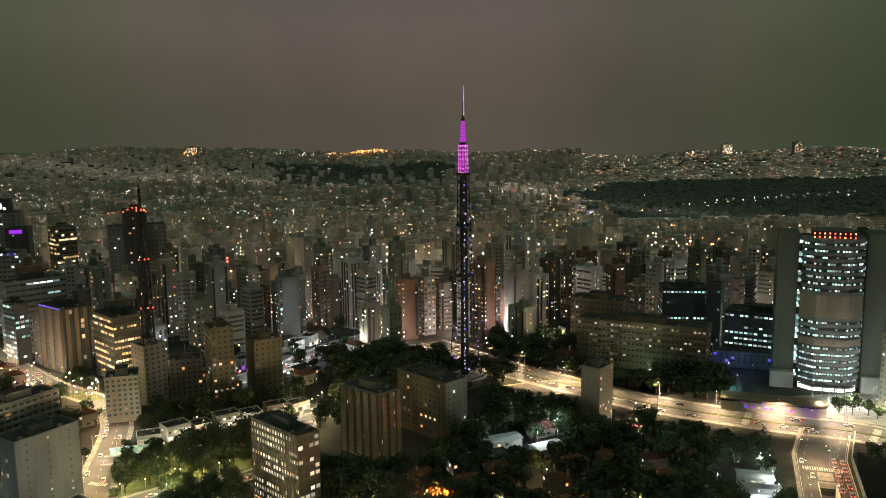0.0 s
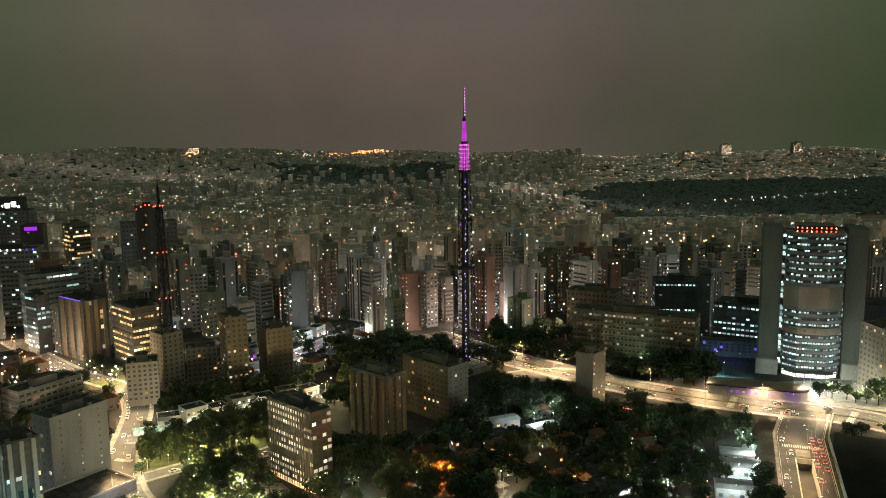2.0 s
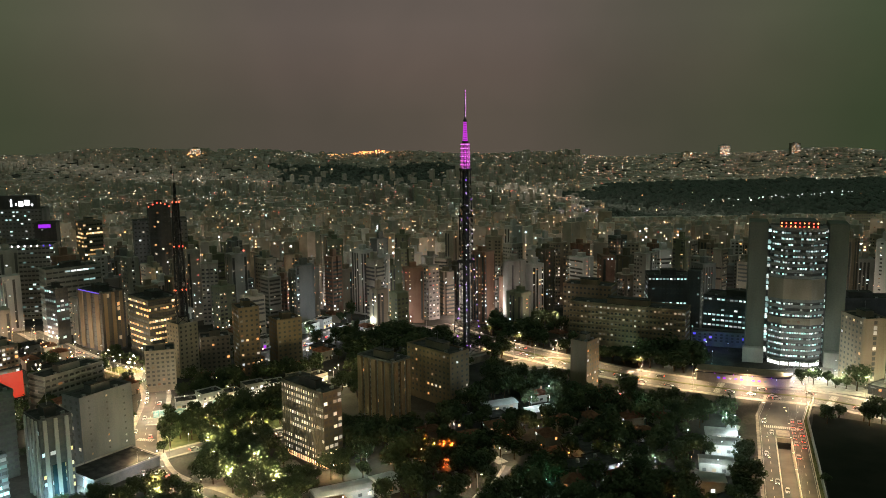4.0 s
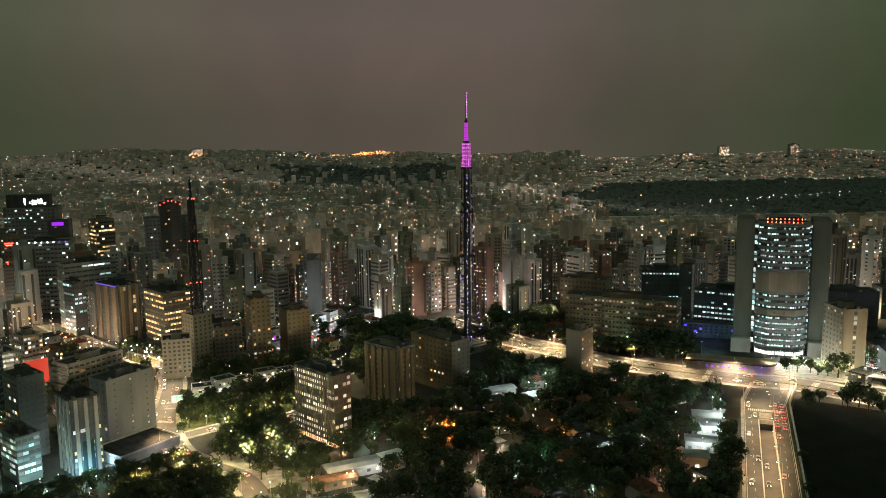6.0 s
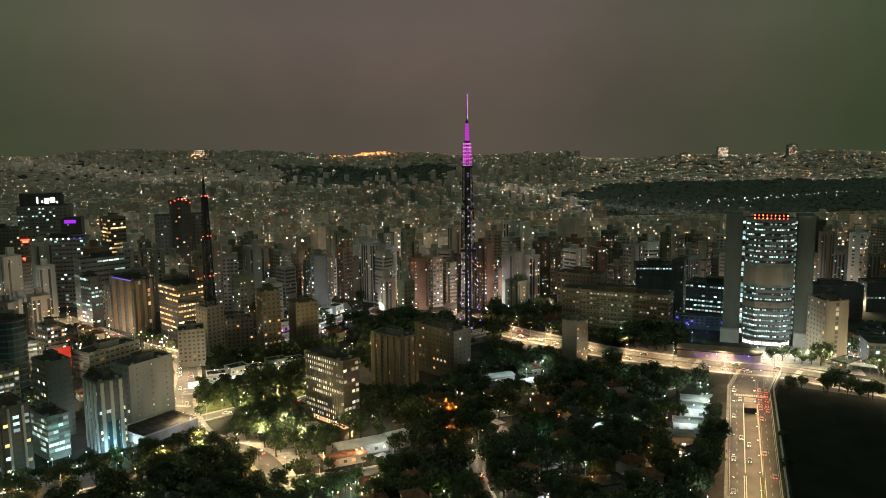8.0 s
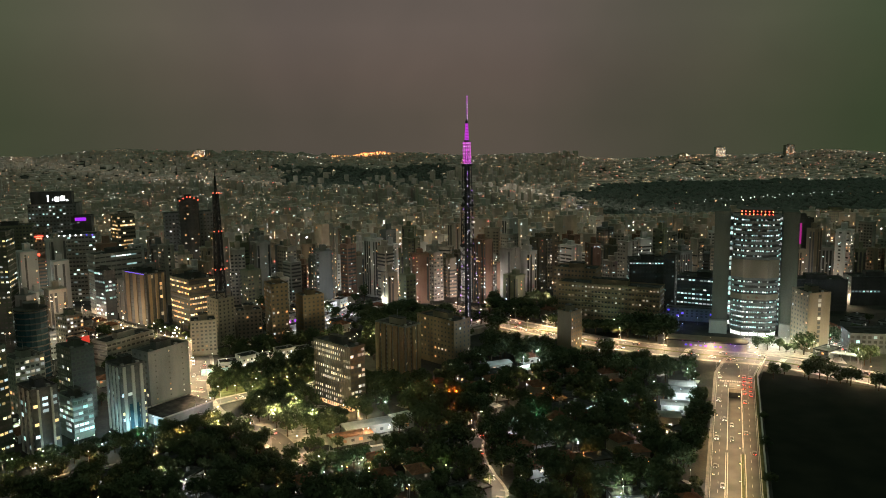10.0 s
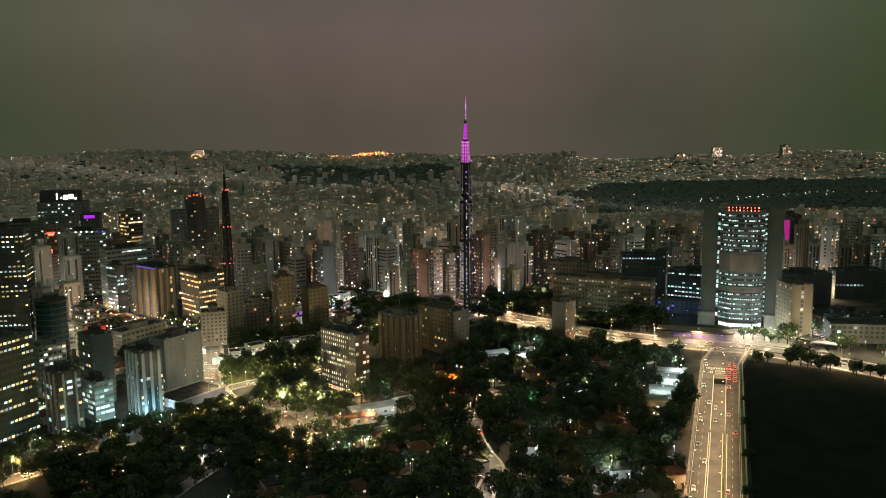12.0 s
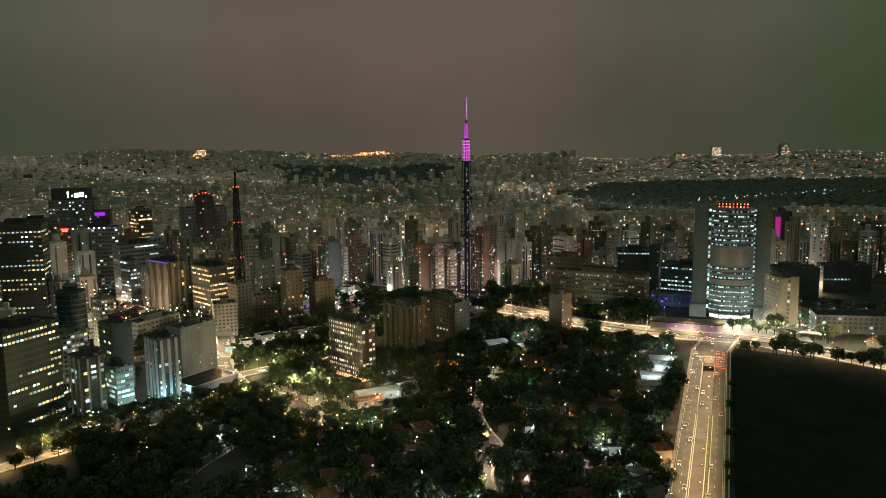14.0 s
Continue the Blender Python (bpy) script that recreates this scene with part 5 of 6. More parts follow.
def back_rows():
    """Towers behind the first three hundred, too small to tell apart, and the lamps of their streets."""
    rng = random.Random(15)
    g, lits = Geo(), Geo()
    for x, y, a, wx, wy, h in BLOCKS:
        t, z = radians(a), level(x, y) - 2
        c, s = math.cos(t), math.sin(t)

        def at(px, py):
            return x + c * px - s * py, y + s * px + c * py
        g.prism([at(-wx / 2, -wy / 2), at(wx / 2, -wy / 2), at(wx / 2, wy / 2), at(-wx / 2, wy / 2)], z, z + h)
        g.prism([at(-wx / 5, -wy / 5), at(wx / 5, -wy / 5), at(wx / 5, wy / 5), at(-wx / 5, wy / 5)], z + h, z + h + 4)
        share = rng.choice((0.08, 0.14, 0.22, 0.34))
        for k in range(4):
            L = (wx, wy, wx, wy)[k]
            for f in range(2, int(h / 3.05)):
                for i in range(int(L / 3.2)):
                    if rng.random() < share:
                        q = [face_point(k, wx, wy, i * 3.2 + d, 0.1) for d in (0.6, 2.2)]
                        q = [at(px - wx / 2, py - wy / 2) for px, py in q]
                        zz = z + f * 3.05
                        lits.face([(*q[0], zz), (*q[1], zz), (*q[1], zz + 1.4), (*q[0], zz + 1.4)])
    lamps, posts = Geo(), Geo()
    for k in range(3800):
        y = 440 + 1300 * rng.random() ** 1.3
        x = 0.03 * y + rng.uniform(-1, 1) * 0.55 * (y + 180)
        if clear(x, y, 0) and not inside(x, y, WOOD) and not (x > -50 and y < 620) and not (x > -140 and y < 470):
            lamps.cone(x, y, level(x, y) + 7.5, level(x, y) + 8.3, 0.6, 0.35, 5)
            posts.cone(x, y, level(x, y) - 0.2, level(x, y) + 7.5, 0.09, 0.06, 3)
    tagged(part("city_blocks", g, M_BLOCKS), "close rows of apartment blocks behind the first towers", "city", kind="stuff")
    tagged(part("lit_rows", lits, M_LITHOME), "scattered lit windows of the farther blocks", "city lights", kind="stuff")
    tagged(part("lamp_posts", posts, M_POLE), "thin posts of the city's street lamps", "city lights", kind="stuff")
    tagged(part("street_lights", lamps, M_LITFAR), "countless small street lamps between the towers", "city lights", kind="stuff")


back_rows()


# ---- the far city, down the valley and up the hills ----
PARK_EAST = [(500, 1960), (1150, 1800), (1900, 1750), (2400, 3350), (1100, 3500), (620, 3000)]
PARK_HILL = [(-470, 3050), (150, 3000), (300, 3700), (300, 4200), (-600, 4250), (-560, 3800)]


def in_park(x, y):
    """The great parks, with ragged borders."""
    u = 130 * noise.noise(Vector((x / 160, y / 160, 3)))
    v = 170 * noise.noise(Vector((x / 160, y / 160, 8)))
    return inside(x + u, y + v, PARK_EAST) or inside(x + u, y + v, PARK_HILL)


def far_city():
    rng = random.Random(9)
    boxes, dots, faint = Geo(), Geo(), Geo()
    for k in range(12500):
        y = 1400 + 3520 * rng.random() ** 0.75
        x = 0.04 * y + rng.uniform(-1, 1) * (0.55 * (y + 180) + 40)
        if in_park(x, y) and rng.random() > 0.10:
            continue
        z = level(x, y)
        tall = noise.noise(Vector((x / 500, y / 500, 0)))
        h = rng.uniform(8, 24) + (max(0, tall + 0.25) * rng.uniform(20, 75) if rng.random() < 0.7 else 0)
        if y > 3800 and not (x > 700 and rng.random() < 0.12):
            h *= 0.55
        if x > 0.22 * y:
            h = min(h, max(7.0, 152 - (y + 83) * 0.121 - z))
        w, d = rng.uniform(12, 26), rng.uniform(12, 24)
        t = radians(rng.choice((40, 130, 20, 70)))
        c, s = math.cos(t), math.sin(t)
        boxes.prism([(x + c * px * w / 2 - s * py * d / 2, y + s * px * w / 2 + c * py * d / 2) for px, py in ((-1, -1), (1, -1), (1, 1), (-1, 1))], z - 3, z + h)
        for i in range(rng.choice((1, 2, 2, 3, 4, 6)) if y < 2600 else rng.choice((0, 1, 1, 2, 3, 4)) if y < 3500 else rng.choice((0, 1, 1, 2, 3) if x > 300 else (0, 0, 1, 1, 2))):
            q = (0.7 + 1.3 * rng.random() ** 3) * (y / 2600) ** 0.5
            dx, zz = rng.uniform(-w, w) / 2, z + h * rng.uniform(0.86, 1.0)
            yy = y - max(w, d) * 0.75
            (dots if y < 3500 else faint).face([(x + dx, yy, zz), (x + dx + q, yy, zz), (x + dx + q, yy, zz + q), (x + dx, yy, zz + q)])
    for k in range(5200):
        y = 1900 + 3020 * rng.random() ** 0.7
        x = 0.04 * y + rng.uniform(-1, 1) * (0.55 * (y + 180) + 40)
        if in_park(x, y):
            continue
        z, w, d, t = level(x, y), rng.uniform(26, 48), rng.uniform(24, 40), radians(rng.choice((40, 130, 20, 70)))
        c, s = math.cos(t), math.sin(t)
        boxes.prism([(x + c * px * w / 2 - s * py * d / 2, y + s * px * w / 2 + c * py * d / 2) for px, py in ((-1, -1), (1, -1), (1, 1), (-1, 1))], z - 6, z + rng.uniform(4, 9))
    # rows of lamps along the hill streets and the avenue through the great park
    for x0, y0, x1, y1, n in ((-640, 4600, -400, 4650, 24), (760, 2420, 1700, 2750, 34), (500, 2380, 820, 2300, 14), (1150, 2900, 1900, 2700, 20), (-150, 3000, 220, 2850, 22), (120, 1900, 420, 1980, 26), (-300, 3450, 200, 3600, 26), (-420, 3800, 120, 3900, 22), (-350, 3200, 60, 3120, 18), (700, 2750, 1500, 3000, 22), (-420, 3300, 260, 4000, 24)):
        for i in range(n):
            t = (i + rng.random() * 0.7) / n
            x, y = x0 + (x1 - x0) * t, y0 + (y1 - y0) * t + rng.uniform(-12, 12)
            q, z = rng.uniform(1.4, 2.6), level(x, y) + 9
            dots.face([(x, y, z), (x + q, y, z), (x + q, y, z + q), (x, y, z + q)])
    tagged(part("distant_buildings", boxes, M_HAZEBLOCKS), "countless distant towers and houses across the valley, walls paled for haze", "city", kind="stuff")
    tagged(part("hillside_lights", faint, M_HAZEHILL), "scattered lights of the far hillsides, dimmed for haze", "city lights", kind="stuff")
    tagged(part("distant_lights", dots, M_LITVALLEY), "countless small city lights, orange and white", "city lights", kind="stuff")


far_city()
FAR = ((-1083, 4560, 60, 46, "beige", 0.5, M_LITHOME), (1789, 4560, 56, 62, "white", 0.75, M_LITHOME), (2188, 4560, 52, 66, "tan", 0.5, M_LITHOME), (1560, 4500, 50, 40, "beige", 0.35, M_LITHOME), (316, 1700, 20, 62, "grey", 0.5, M_LITHOME))
for x, y, w, h, wall, share, mat in FAR:
    r = random.Random(int(x))
    z = level(x, y) - 2
    b = part("lit_tower", Geo().box(0, w, 0, w * 0.6, 0, h).box(w * 0.3, w * 0.7, w * 0.2, w * 0.4, h, h + 6), WALLS[wall])
    b.matrix_basis = pose(x, y, z)
    tagged(b, "distant tower with most of its windows lit", "building", "bright towers far off")
    g = Geo()
    for f in range(1, int(h / 5)):
        for c in range(int(w / 5)):
            if r.random() < share:
                face_quad(g, 0, w, w * 0.6, c * 5 + 0.8, 3.4, f * 5, 2.6, 0.2)
    tagged(part("lit_glazing", g, mat, b), "bright lit windows", kind="stuff")


def lamp_string(name, label, mat, x0, y0, x1, y1, n, q, lift):
    g, r = Geo(), random.Random(n)
    for i in range(n):
        t = (i + r.random() * 0.8) / n
        x, y = x0 + (x1 - x0) * t + r.uniform(-6, 6) * q, y0 + (y1 - y0) * t + r.uniform(-20, 20) * q
        z = level(x, y) + lift + r.uniform(-0.3, 0.6) * q
        w = q * r.uniform(0.5, 1.3)
        g.box(x, x + w, y, y + 1, z, z + w)
    tagged(part(name, g, mat), label, "city lights", kind="stuff")


lamp_string("hill_lights", "string of orange lamps along the far hilltop", M_ORANGE, -364, 4640, -10, 4640, 46, 3.0, 20)
lamp_string("hill_lights", "cluster of orange lamps on the far hilltop", M_ORANGE, -200, 4630, -60, 4630, 60, 4.4, 26)
lamp_string("fair_lights", "cluster of red and orange lamps far off", M_ORANGE, -1085, 4540, -1020, 4540, 16, 4.5, 12)
lamp_string("stadium_lights", "row of white flood lamps in the valley", M_WHITELED, 210, 1990, 420, 1960, 26, 1.6, 9)
lamp_string("park_lights", "lamps along the road through the wooded park", M_WHITELED, 900, 2450, 1560, 2760, 26, 1.3, 15)


# unseen fill lamps added 75 m up, for the far districts' street glow
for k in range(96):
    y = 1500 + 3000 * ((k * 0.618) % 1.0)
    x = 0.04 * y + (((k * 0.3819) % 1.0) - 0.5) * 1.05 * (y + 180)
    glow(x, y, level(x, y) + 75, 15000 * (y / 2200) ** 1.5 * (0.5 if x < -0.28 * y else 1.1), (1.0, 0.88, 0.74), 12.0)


def far_woods():
    rng = random.Random(4)
    g = Geo()
    for poly, n in ((PARK_EAST, 11000), (PARK_HILL, 4000)):
        xs, ys = [p[0] for p in poly], [p[1] for p in poly]
        for k in range(n):
            x, y = rng.uniform(min(xs) - 100, max(xs) + 100), rng.uniform(min(ys) - 120, max(ys) + 120)
            if not in_park(x, y):
                continue
            z, r, h = level(x, y), rng.uniform(7, 14), rng.uniform(9, 19)
            c = [(x + r * rng.uniform(0.6, 1.1) * math.cos(t), y + r * rng.uniform(0.6, 1.1) * math.sin(t)) for t in (0, 1.05, 2.1, 3.14, 4.2, 5.2)]
            g.prism(c, z, z + h * 0.7)
            g.prism(c, z + h * 0.7, z + h, [(x + (px - x) * 0.45, y + (py - y) * 0.45) for px, py in c])
    tagged(part("distant_woods", g, M_HAZEWOODS), "dark wooded park in the valley, its foliage paled for haze", "woods", kind="stuff")


far_woods()


# ---- trees ----
def crown_mesh(seed, r, h, n):
    rng = random.Random(seed)
    g = Geo()
    lobes = [(Vector((rng.uniform(-1, 1) * r * 0.55, rng.uniform(-1, 1) * r * 0.55, h * rng.uniform(0.5, 0.85))), r * rng.uniform(0.38, 0.62)) for k in range(8)]
    for k in range(n):
        c, q = rng.choice(lobes)
        d = Vector((rng.gauss(0, 1), rng.gauss(0, 1), rng.gauss(0, 0.8))).normalized()
        p = c + d * q * rng.uniform(0.55, 1.08)
        if p.z < h * 0.28:
            continue
        s = rng.uniform(0.35, 0.8)
        a = (d + Vector((rng.uniform(-1, 1), rng.uniform(-1, 1), rng.uniform(-1, 1))) * 0.8).orthogonal().normalized()
        b = d.cross(a).normalized()
        g.face([p + a * s, p + b * s * 0.8, p - a * s * 0.9 - d * s * 0.4])
        g.face([p - a * s * 0.9 - d * s * 0.4, p - b * s * 0.8, p + a * s])
    return g


def tree_model(seed, r, h):
    rng = random.Random(seed)
    t = root("tree", 0, -700, 0, 0, "broad dark-leaved street tree", "tree", "trees of the quarter")
    g = Geo().cone(0, 0, -0.3, h * 0.45, 0.35, 0.2, 7)
    for k in range(5):
        d = math.tau * k / 5 + rng.random()
        g.beam((0, 0, h * rng.uniform(0.3, 0.45)), (math.cos(d) * r * 0.6, math.sin(d) * r * 0.6, h * rng.uniform(0.55, 0.75)), 0.13, 5)
    part("trunk", g, M_BARK, t)
    part("crown", crown_mesh(seed, r, h, 620), M_LEAF, t)
    return t


MODELS = [tree_model(s, r, h) for s, r, h in ((1, 4.2, 8.5), (2, 5.2, 10), (3, 6.2, 11), (4, 3.2, 7), (5, 5.0, 12), (6, 4.5, 9))]
TREES = []


PLANTED = []


def plant(x, y, rng, big=1.0):
    """Notes a tree: which model, where, its turn and its size."""
    w = rng.uniform(0.75, 1.2) * big
    PLANTED.append((y + abs(x) * 0.3, rng.randrange(len(MODELS)), x, y, rng.uniform(0, 360), w, w * rng.uniform(0.85, 1.1) * (0.68 if big > 1.5 else 1.0)))
    TREES.append((x, y))


def grove(poly, n, gap, rng, road_gap=2.5, big=1.0):
    xs, ys = [p[0] for p in poly], [p[1] for p in poly]
    tries = 0
    while n and tries < 9000:
        tries += 1
        x, y = rng.uniform(min(xs), max(xs)), rng.uniform(min(ys), max(ys))
        if inside(x, y, poly) and not near_road(x, y, road_gap) and clear(x, y, 2.5) and all((x - a) ** 2 + (y - b) ** 2 > gap * gap for a, b in TREES):
            plant(x, y, rng, big)
            n -= 1


rt = random.Random(21)
FOOT += [(140, 308, 10), (145, 323, 9), (129, 288, 9), (120, 269, 8), (48, 373, 10), (67, 363, 9), (-28, 275, 11), (-36, 262, 9), (-12, 280, 6)]
VILLAS = ((-136, 225, 2, 30), (-117, 236, 4, 55), (-152, 214, 4, 28), (-104, 222, 2, 60))
FOOT += [(x, y, 6.5) for x, y, k, a in VILLAS]
FOOT.append((14, 309, 7))
FOOT.append((-118, 300, 15))
FOOT.append((-104, 308, 13))
grove([(-124, 345), (-112, 332), (-66, 358), (-54, 385), (-54, 406), (-92, 384), (-122, 368)], 52, 4.6, rt, 1.5)
grove(WOOD, 62, 5.5, rt, big=1.65)
grove([(116, 452), (172, 422), (176, 450), (128, 496)], 34, 5.5, rt, big=1.9)
grove([(-48, 395), (-10, 400), (20, 430), (-5, 465), (-40, 445)], 30, 5.0, rt)
grove([(205, 352), (238, 332), (276, 300), (268, 292), (232, 322), (200, 340)], 16, 5.0, rt, 3)
grove([(218, 398), (232, 398), (246, 384), (230, 394), (219, 404)], 6, 5, rt)

def shop_house(x, y, a, L, W, h, wall, mat, label, group="low houses on the park street"):
    """A low house with a lit ground floor under an awning."""
    b = root("shop_house", x, y, 0, a, label, "house", group)
    part("wall", Geo().box(0, L, 0, W, 0, h), WALLS[wall], b)
    part("roof", Geo().box(0.25, L - 0.25, 0.25, W - 0.25, h, h + 0.15), M_ROOF, b, "dark flat roof")
    part("parapet", Geo().ring(-0.1, L + 0.1, -0.1, W + 0.1, h, h + 0.7, 0.25), WALLS[wall], b)
    part("awning", Geo().box(0.3, L - 0.3, -1.4, 0, 2.9, 3.05), M_METALROOF, b, "thin pale awning")
    for i in range(int(L / 2.6)):
        part("shop_window", pane_mesh(1.9, 2.0, mat if i % 3 != 1 else M_GLASS), None, b, m=pose(1.4 + i * 2.6, 0, 0.5))
        if h > 5:
            part("window", pane_mesh(1.1, 1.1, M_LITOBJ if i % 2 else M_GLASS), None, b, m=pose(1.4 + i * 2.6, 0, 3.9))
    part("roof_tank", Geo().cone(L * 0.7, W * 0.6, h + 0.15, h + 1.6, 0.8, 0.75, 8), M_POLE, b)
    FOOT.append((x + L / 2 * math.cos(radians(a)), y + L / 2 * math.sin(radians(a)) + 3, 6.5))


for x, y, a, L, W, h, wall, mat, lab in ((-122, 387, 18, 11, 9, 4.2, "white", M_LITOFFICE, "low white house with lit windows"), (-109, 391, 38, 12, 9, 6.6, "white", M_LITCOOL, "white two-storey house in bright light"), (-98, 400, 34, 9, 9, 4.0, "beige", M_LITGOLD, "low beige house with a gold-lit front"), (-89, 406, 30, 12, 8, 6.2, "grey", M_LITOFFICE, "grey two-storey shop house"), (-77, 413, 28, 10, 9, 4.4, "white", M_LITCOOL, "low white shop in cold light"), (-66, 419, 28, 11, 8, 6.0, "tan", M_LITGOLD, "tan shop house with a lit ground floor"), (-54, 426, 38, 10, 8, 4.2, "beige", M_LITOFFICE, "low beige shop with a pale awning")):
    shop_house(x, y, a, L, W, h, wall, mat, lab)
for x, y, a, mat in ((-104, 494, 44, M_LITCOOL), (-94, 504, 46, M_VIOLETSIGN), (-84, 515, 52, M_LITCOOL), (-66, 540, 58, M_LITCOOL), (-58, 554, 60, M_LITGOLD)):
    shop_house(x, y, a, 10.5, 9, 6.4, "white", mat, "white shop house with a brightly lit front", "shops of the shopping street")

# ---- houses of the dark quarter ----
def house_model(seed, wx, wy, h, wall, flat):
    t = root("house", 40 * seed, -760, 0, 0, "small low house with a clay tile roof" if not flat else "small house with a dark flat roof", "house", "houses of the quarter")
    part("wall", Geo().box(-wx / 2, wx / 2, -wy / 2, wy / 2, -0.3, h), WALLS[wall], t)
    if flat:
        part("roof", Geo().ring(-wx / 2 - 0.15, wx / 2 + 0.15, -wy / 2 - 0.15, wy / 2 + 0.15, h, h + 0.7, 0.25).box(-wx / 2 + 0.1, wx / 2 - 0.1, -wy / 2 + 0.1, wy / 2 - 0.1, h, h + 0.15), M_ROOF, t, "dark flat roof")
        part("roof_tank", Geo().cone(wx * 0.2, wy * 0.1, h + 0.15, h + 1.7, 0.9, 0.8, 8), M_POLE, t)
    else:
        e = 0.6
        g = Geo()
        X, Y, r = wx / 2 + e, wy / 2 + e, min(wx, wy) * 0.28
        k = max(0.0, X - Y)
        pts = [(-X, -Y, h), (X, -Y, h), (X, Y, h), (-X, Y, h), (-k, 0, h + r), (k, 0, h + r)]
        g.face([pts[0], pts[1], pts[5], pts[4]]).face([pts[2], pts[3], pts[4], pts[5]]).face([pts[1], pts[2], pts[5]]).face([pts[3], pts[0], pts[4]])
        g.face([pts[3], pts[2], pts[1], pts[0]])
        part("roof", g, M_TILE, t)
        part("chimney", Geo().box(wx * 0.2, wx * 0.2 + 0.7, 0.3, 1.0, h, h + r + 0.9), WALLS["brick"], t)
    part("window", pane_mesh(1.8, 1.2, M_GLASS), None, t, m=pose(0, -wy / 2, 1.2))
    part("window", pane_mesh(1.2, 1.1, M_LITOBJ), None, t, "lit window", m=pose(-wx / 2 + 1.2, -wy / 2 - 0.02, h - 1.7))
    part("window", pane_mesh(1.0, 1.0, M_LITOBJ), None, t, "lit window", m=pose(wx / 2, wy * 0.2, h - 1.8, 0, 0, 90))
    part("window", pane_mesh(1.4, 1.1, M_LITOBJ if seed % 2 else M_GLASS), None, t, m=pose(-wx / 2, -wy * 0.15, h - 2.0, 0, 0, 270))
    part("door", pane_mesh(0.95, 2.1, M_BARK), None, t, "dark wooden door", m=pose(wx / 2 - 1.3, -wy / 2, 0))
    g = Geo().box(wx / 2 - 2.4, wx / 2 - 0.3, -wy / 2 - 1.3, -wy / 2, 2.5, 2.65)
    p = part("porch_roof", g, M_ROOF, t, "thin flat porch roof")
    part("porch_lamp", bulb_mesh("porch_lamp", 0.2, (M_LAMP, M_COOLLAMP, M_LAMP, M_ORANGE, M_COOLLAMP)[seed - 1]), None, p, "glowing porch lamp", m=pose(wx / 2 - 1.3, -wy / 2 - 1.45, 2.75))
    return t


HOUSES = [house_model(1, 11, 8, 4.2, "grey", False), house_model(2, 9, 9, 6.2, "beige", False), house_model(3, 13, 9, 4.0, "grey", True), house_model(4, 10, 8, 6.5, "tan", False), house_model(5, 15, 10, 5.0, "slate", True)]
QUARTER = [(-24, 262), (-24, 338), (10, 346), (34, 385), (50, 432), (86, 410), (104, 384), (121, 372), (138, 364), (160, 344), (148, 290), (118, 218), (84, 128), (-20, 95), (-95, 110), (-78, 205), (-40, 222)]
for i in range(-8, 14):
    for j in range(4, 24):
        u, v = i * 17 + rt.uniform(-3, 3), j * 16.5 + rt.uniform(-3, 3)
        x, y = u * 0.93 - v * 0.12 + 20, u * 0.12 + v * 0.99
        if inside(x, y, QUARTER) and not near_road(x, y, 7) and clear(x, y, 8.5) and rt.random() < 0.66:
            copy_thing(rt.choice(HOUSES), pose(x, y, 0, 0, 0, rt.choice((20, 110, 200, 290, 0)) + rt.uniform(-8, 8)))
            FOOT.append((x, y, 4.2))
for poly in ([(-122, 402), (-90, 412), (-50, 436), (-60, 452), (-96, 432), (-125, 440)], [(-135, 462), (-62, 462), (-20, 456), (0, 545), (-45, 610), (-125, 560)], [(-265, 395), (-150, 325), (-152, 460), (-262, 560)], [(-235, 262), (-205, 262), (-150, 330), (-262, 395)], [(85, 470), (112, 455), (112, 560), (60, 560)], [(250, 372), (330, 300), (420, 420), (300, 480)]):
    for i in range(-20, 34):
        for j in range(15, 44):
            x, y = i * 13 + rt.uniform(-2, 2), j * 14 + rt.uniform(-2, 2)
            if inside(x, y, poly) and not near_road(x, y, 6.5) and clear(x, y, 6.5) and not inside(x, y, WOOD) and rt.random() < 0.45:
                copy_thing(rt.choice(HOUSES), pose(x, y, level(x, y), 0, 0, rt.choice((40, 130, 220, 310)) + rt.uniform(-8, 8)))
                FOOT.append((x, y, 5.5))
    grove(poly, 26, 5.0, rt, 1.5)
grove([(56, 432), (88, 414), (108, 386), (124, 376), (150, 360), (150, 380), (124, 396), (112, 404), (92, 430), (62, 446)], 40, 4.0, rt, 1.0, 0.42)
for x, y, k, a in VILLAS:
    copy_thing(HOUSES[k], pose(x, y, 0, 0, 0, a))
ry = random.Random(61)
SPARE = []
while len(SPARE) < 72:
    x, y = ry.uniform(-90, 165), ry.uniform(110, 400)
    if inside(x, y, QUARTER) and clear(x, y, 0.5) and not near_road(x, y, 3):
        SPARE.append((x, y, ry.uniform(4.0, 6.0), ry.uniform(500, 3000), ry.choice((WARM, (1, 0.5, 0.18), COOL, COOL, COOL, (0.85, 0.95, 1), (0.75, 1, 0.5), (1, 0.9, 0.6), (0.4, 1, 0.7), (1, 0.45, 0.15)))))
        if len(SPARE) % 4:
            FOOT.append((x, y - 1.5, 1.6))
            a, w, d = ry.uniform(0, 90), ry.uniform(4, 7), ry.uniform(4, 8)
            yard = part("yard_paving", Geo().box(-w / 2, w / 2, -d / 2, d / 2, 0.0, 0.07), M_PAVE, m=pose(x, y, 0.0, 0, 0, a))
            tagged(yard, "small paved yard between dark trees", "pavement", kind="structure")
grove(QUARTER, 470, 4.4, rt, 2.8, 1.12)
grove([(-190, 130), (-128, 150), (-80, 225), (-112, 258), (-150, 220)], 75, 4.8, rt, 1.8, 1.1)
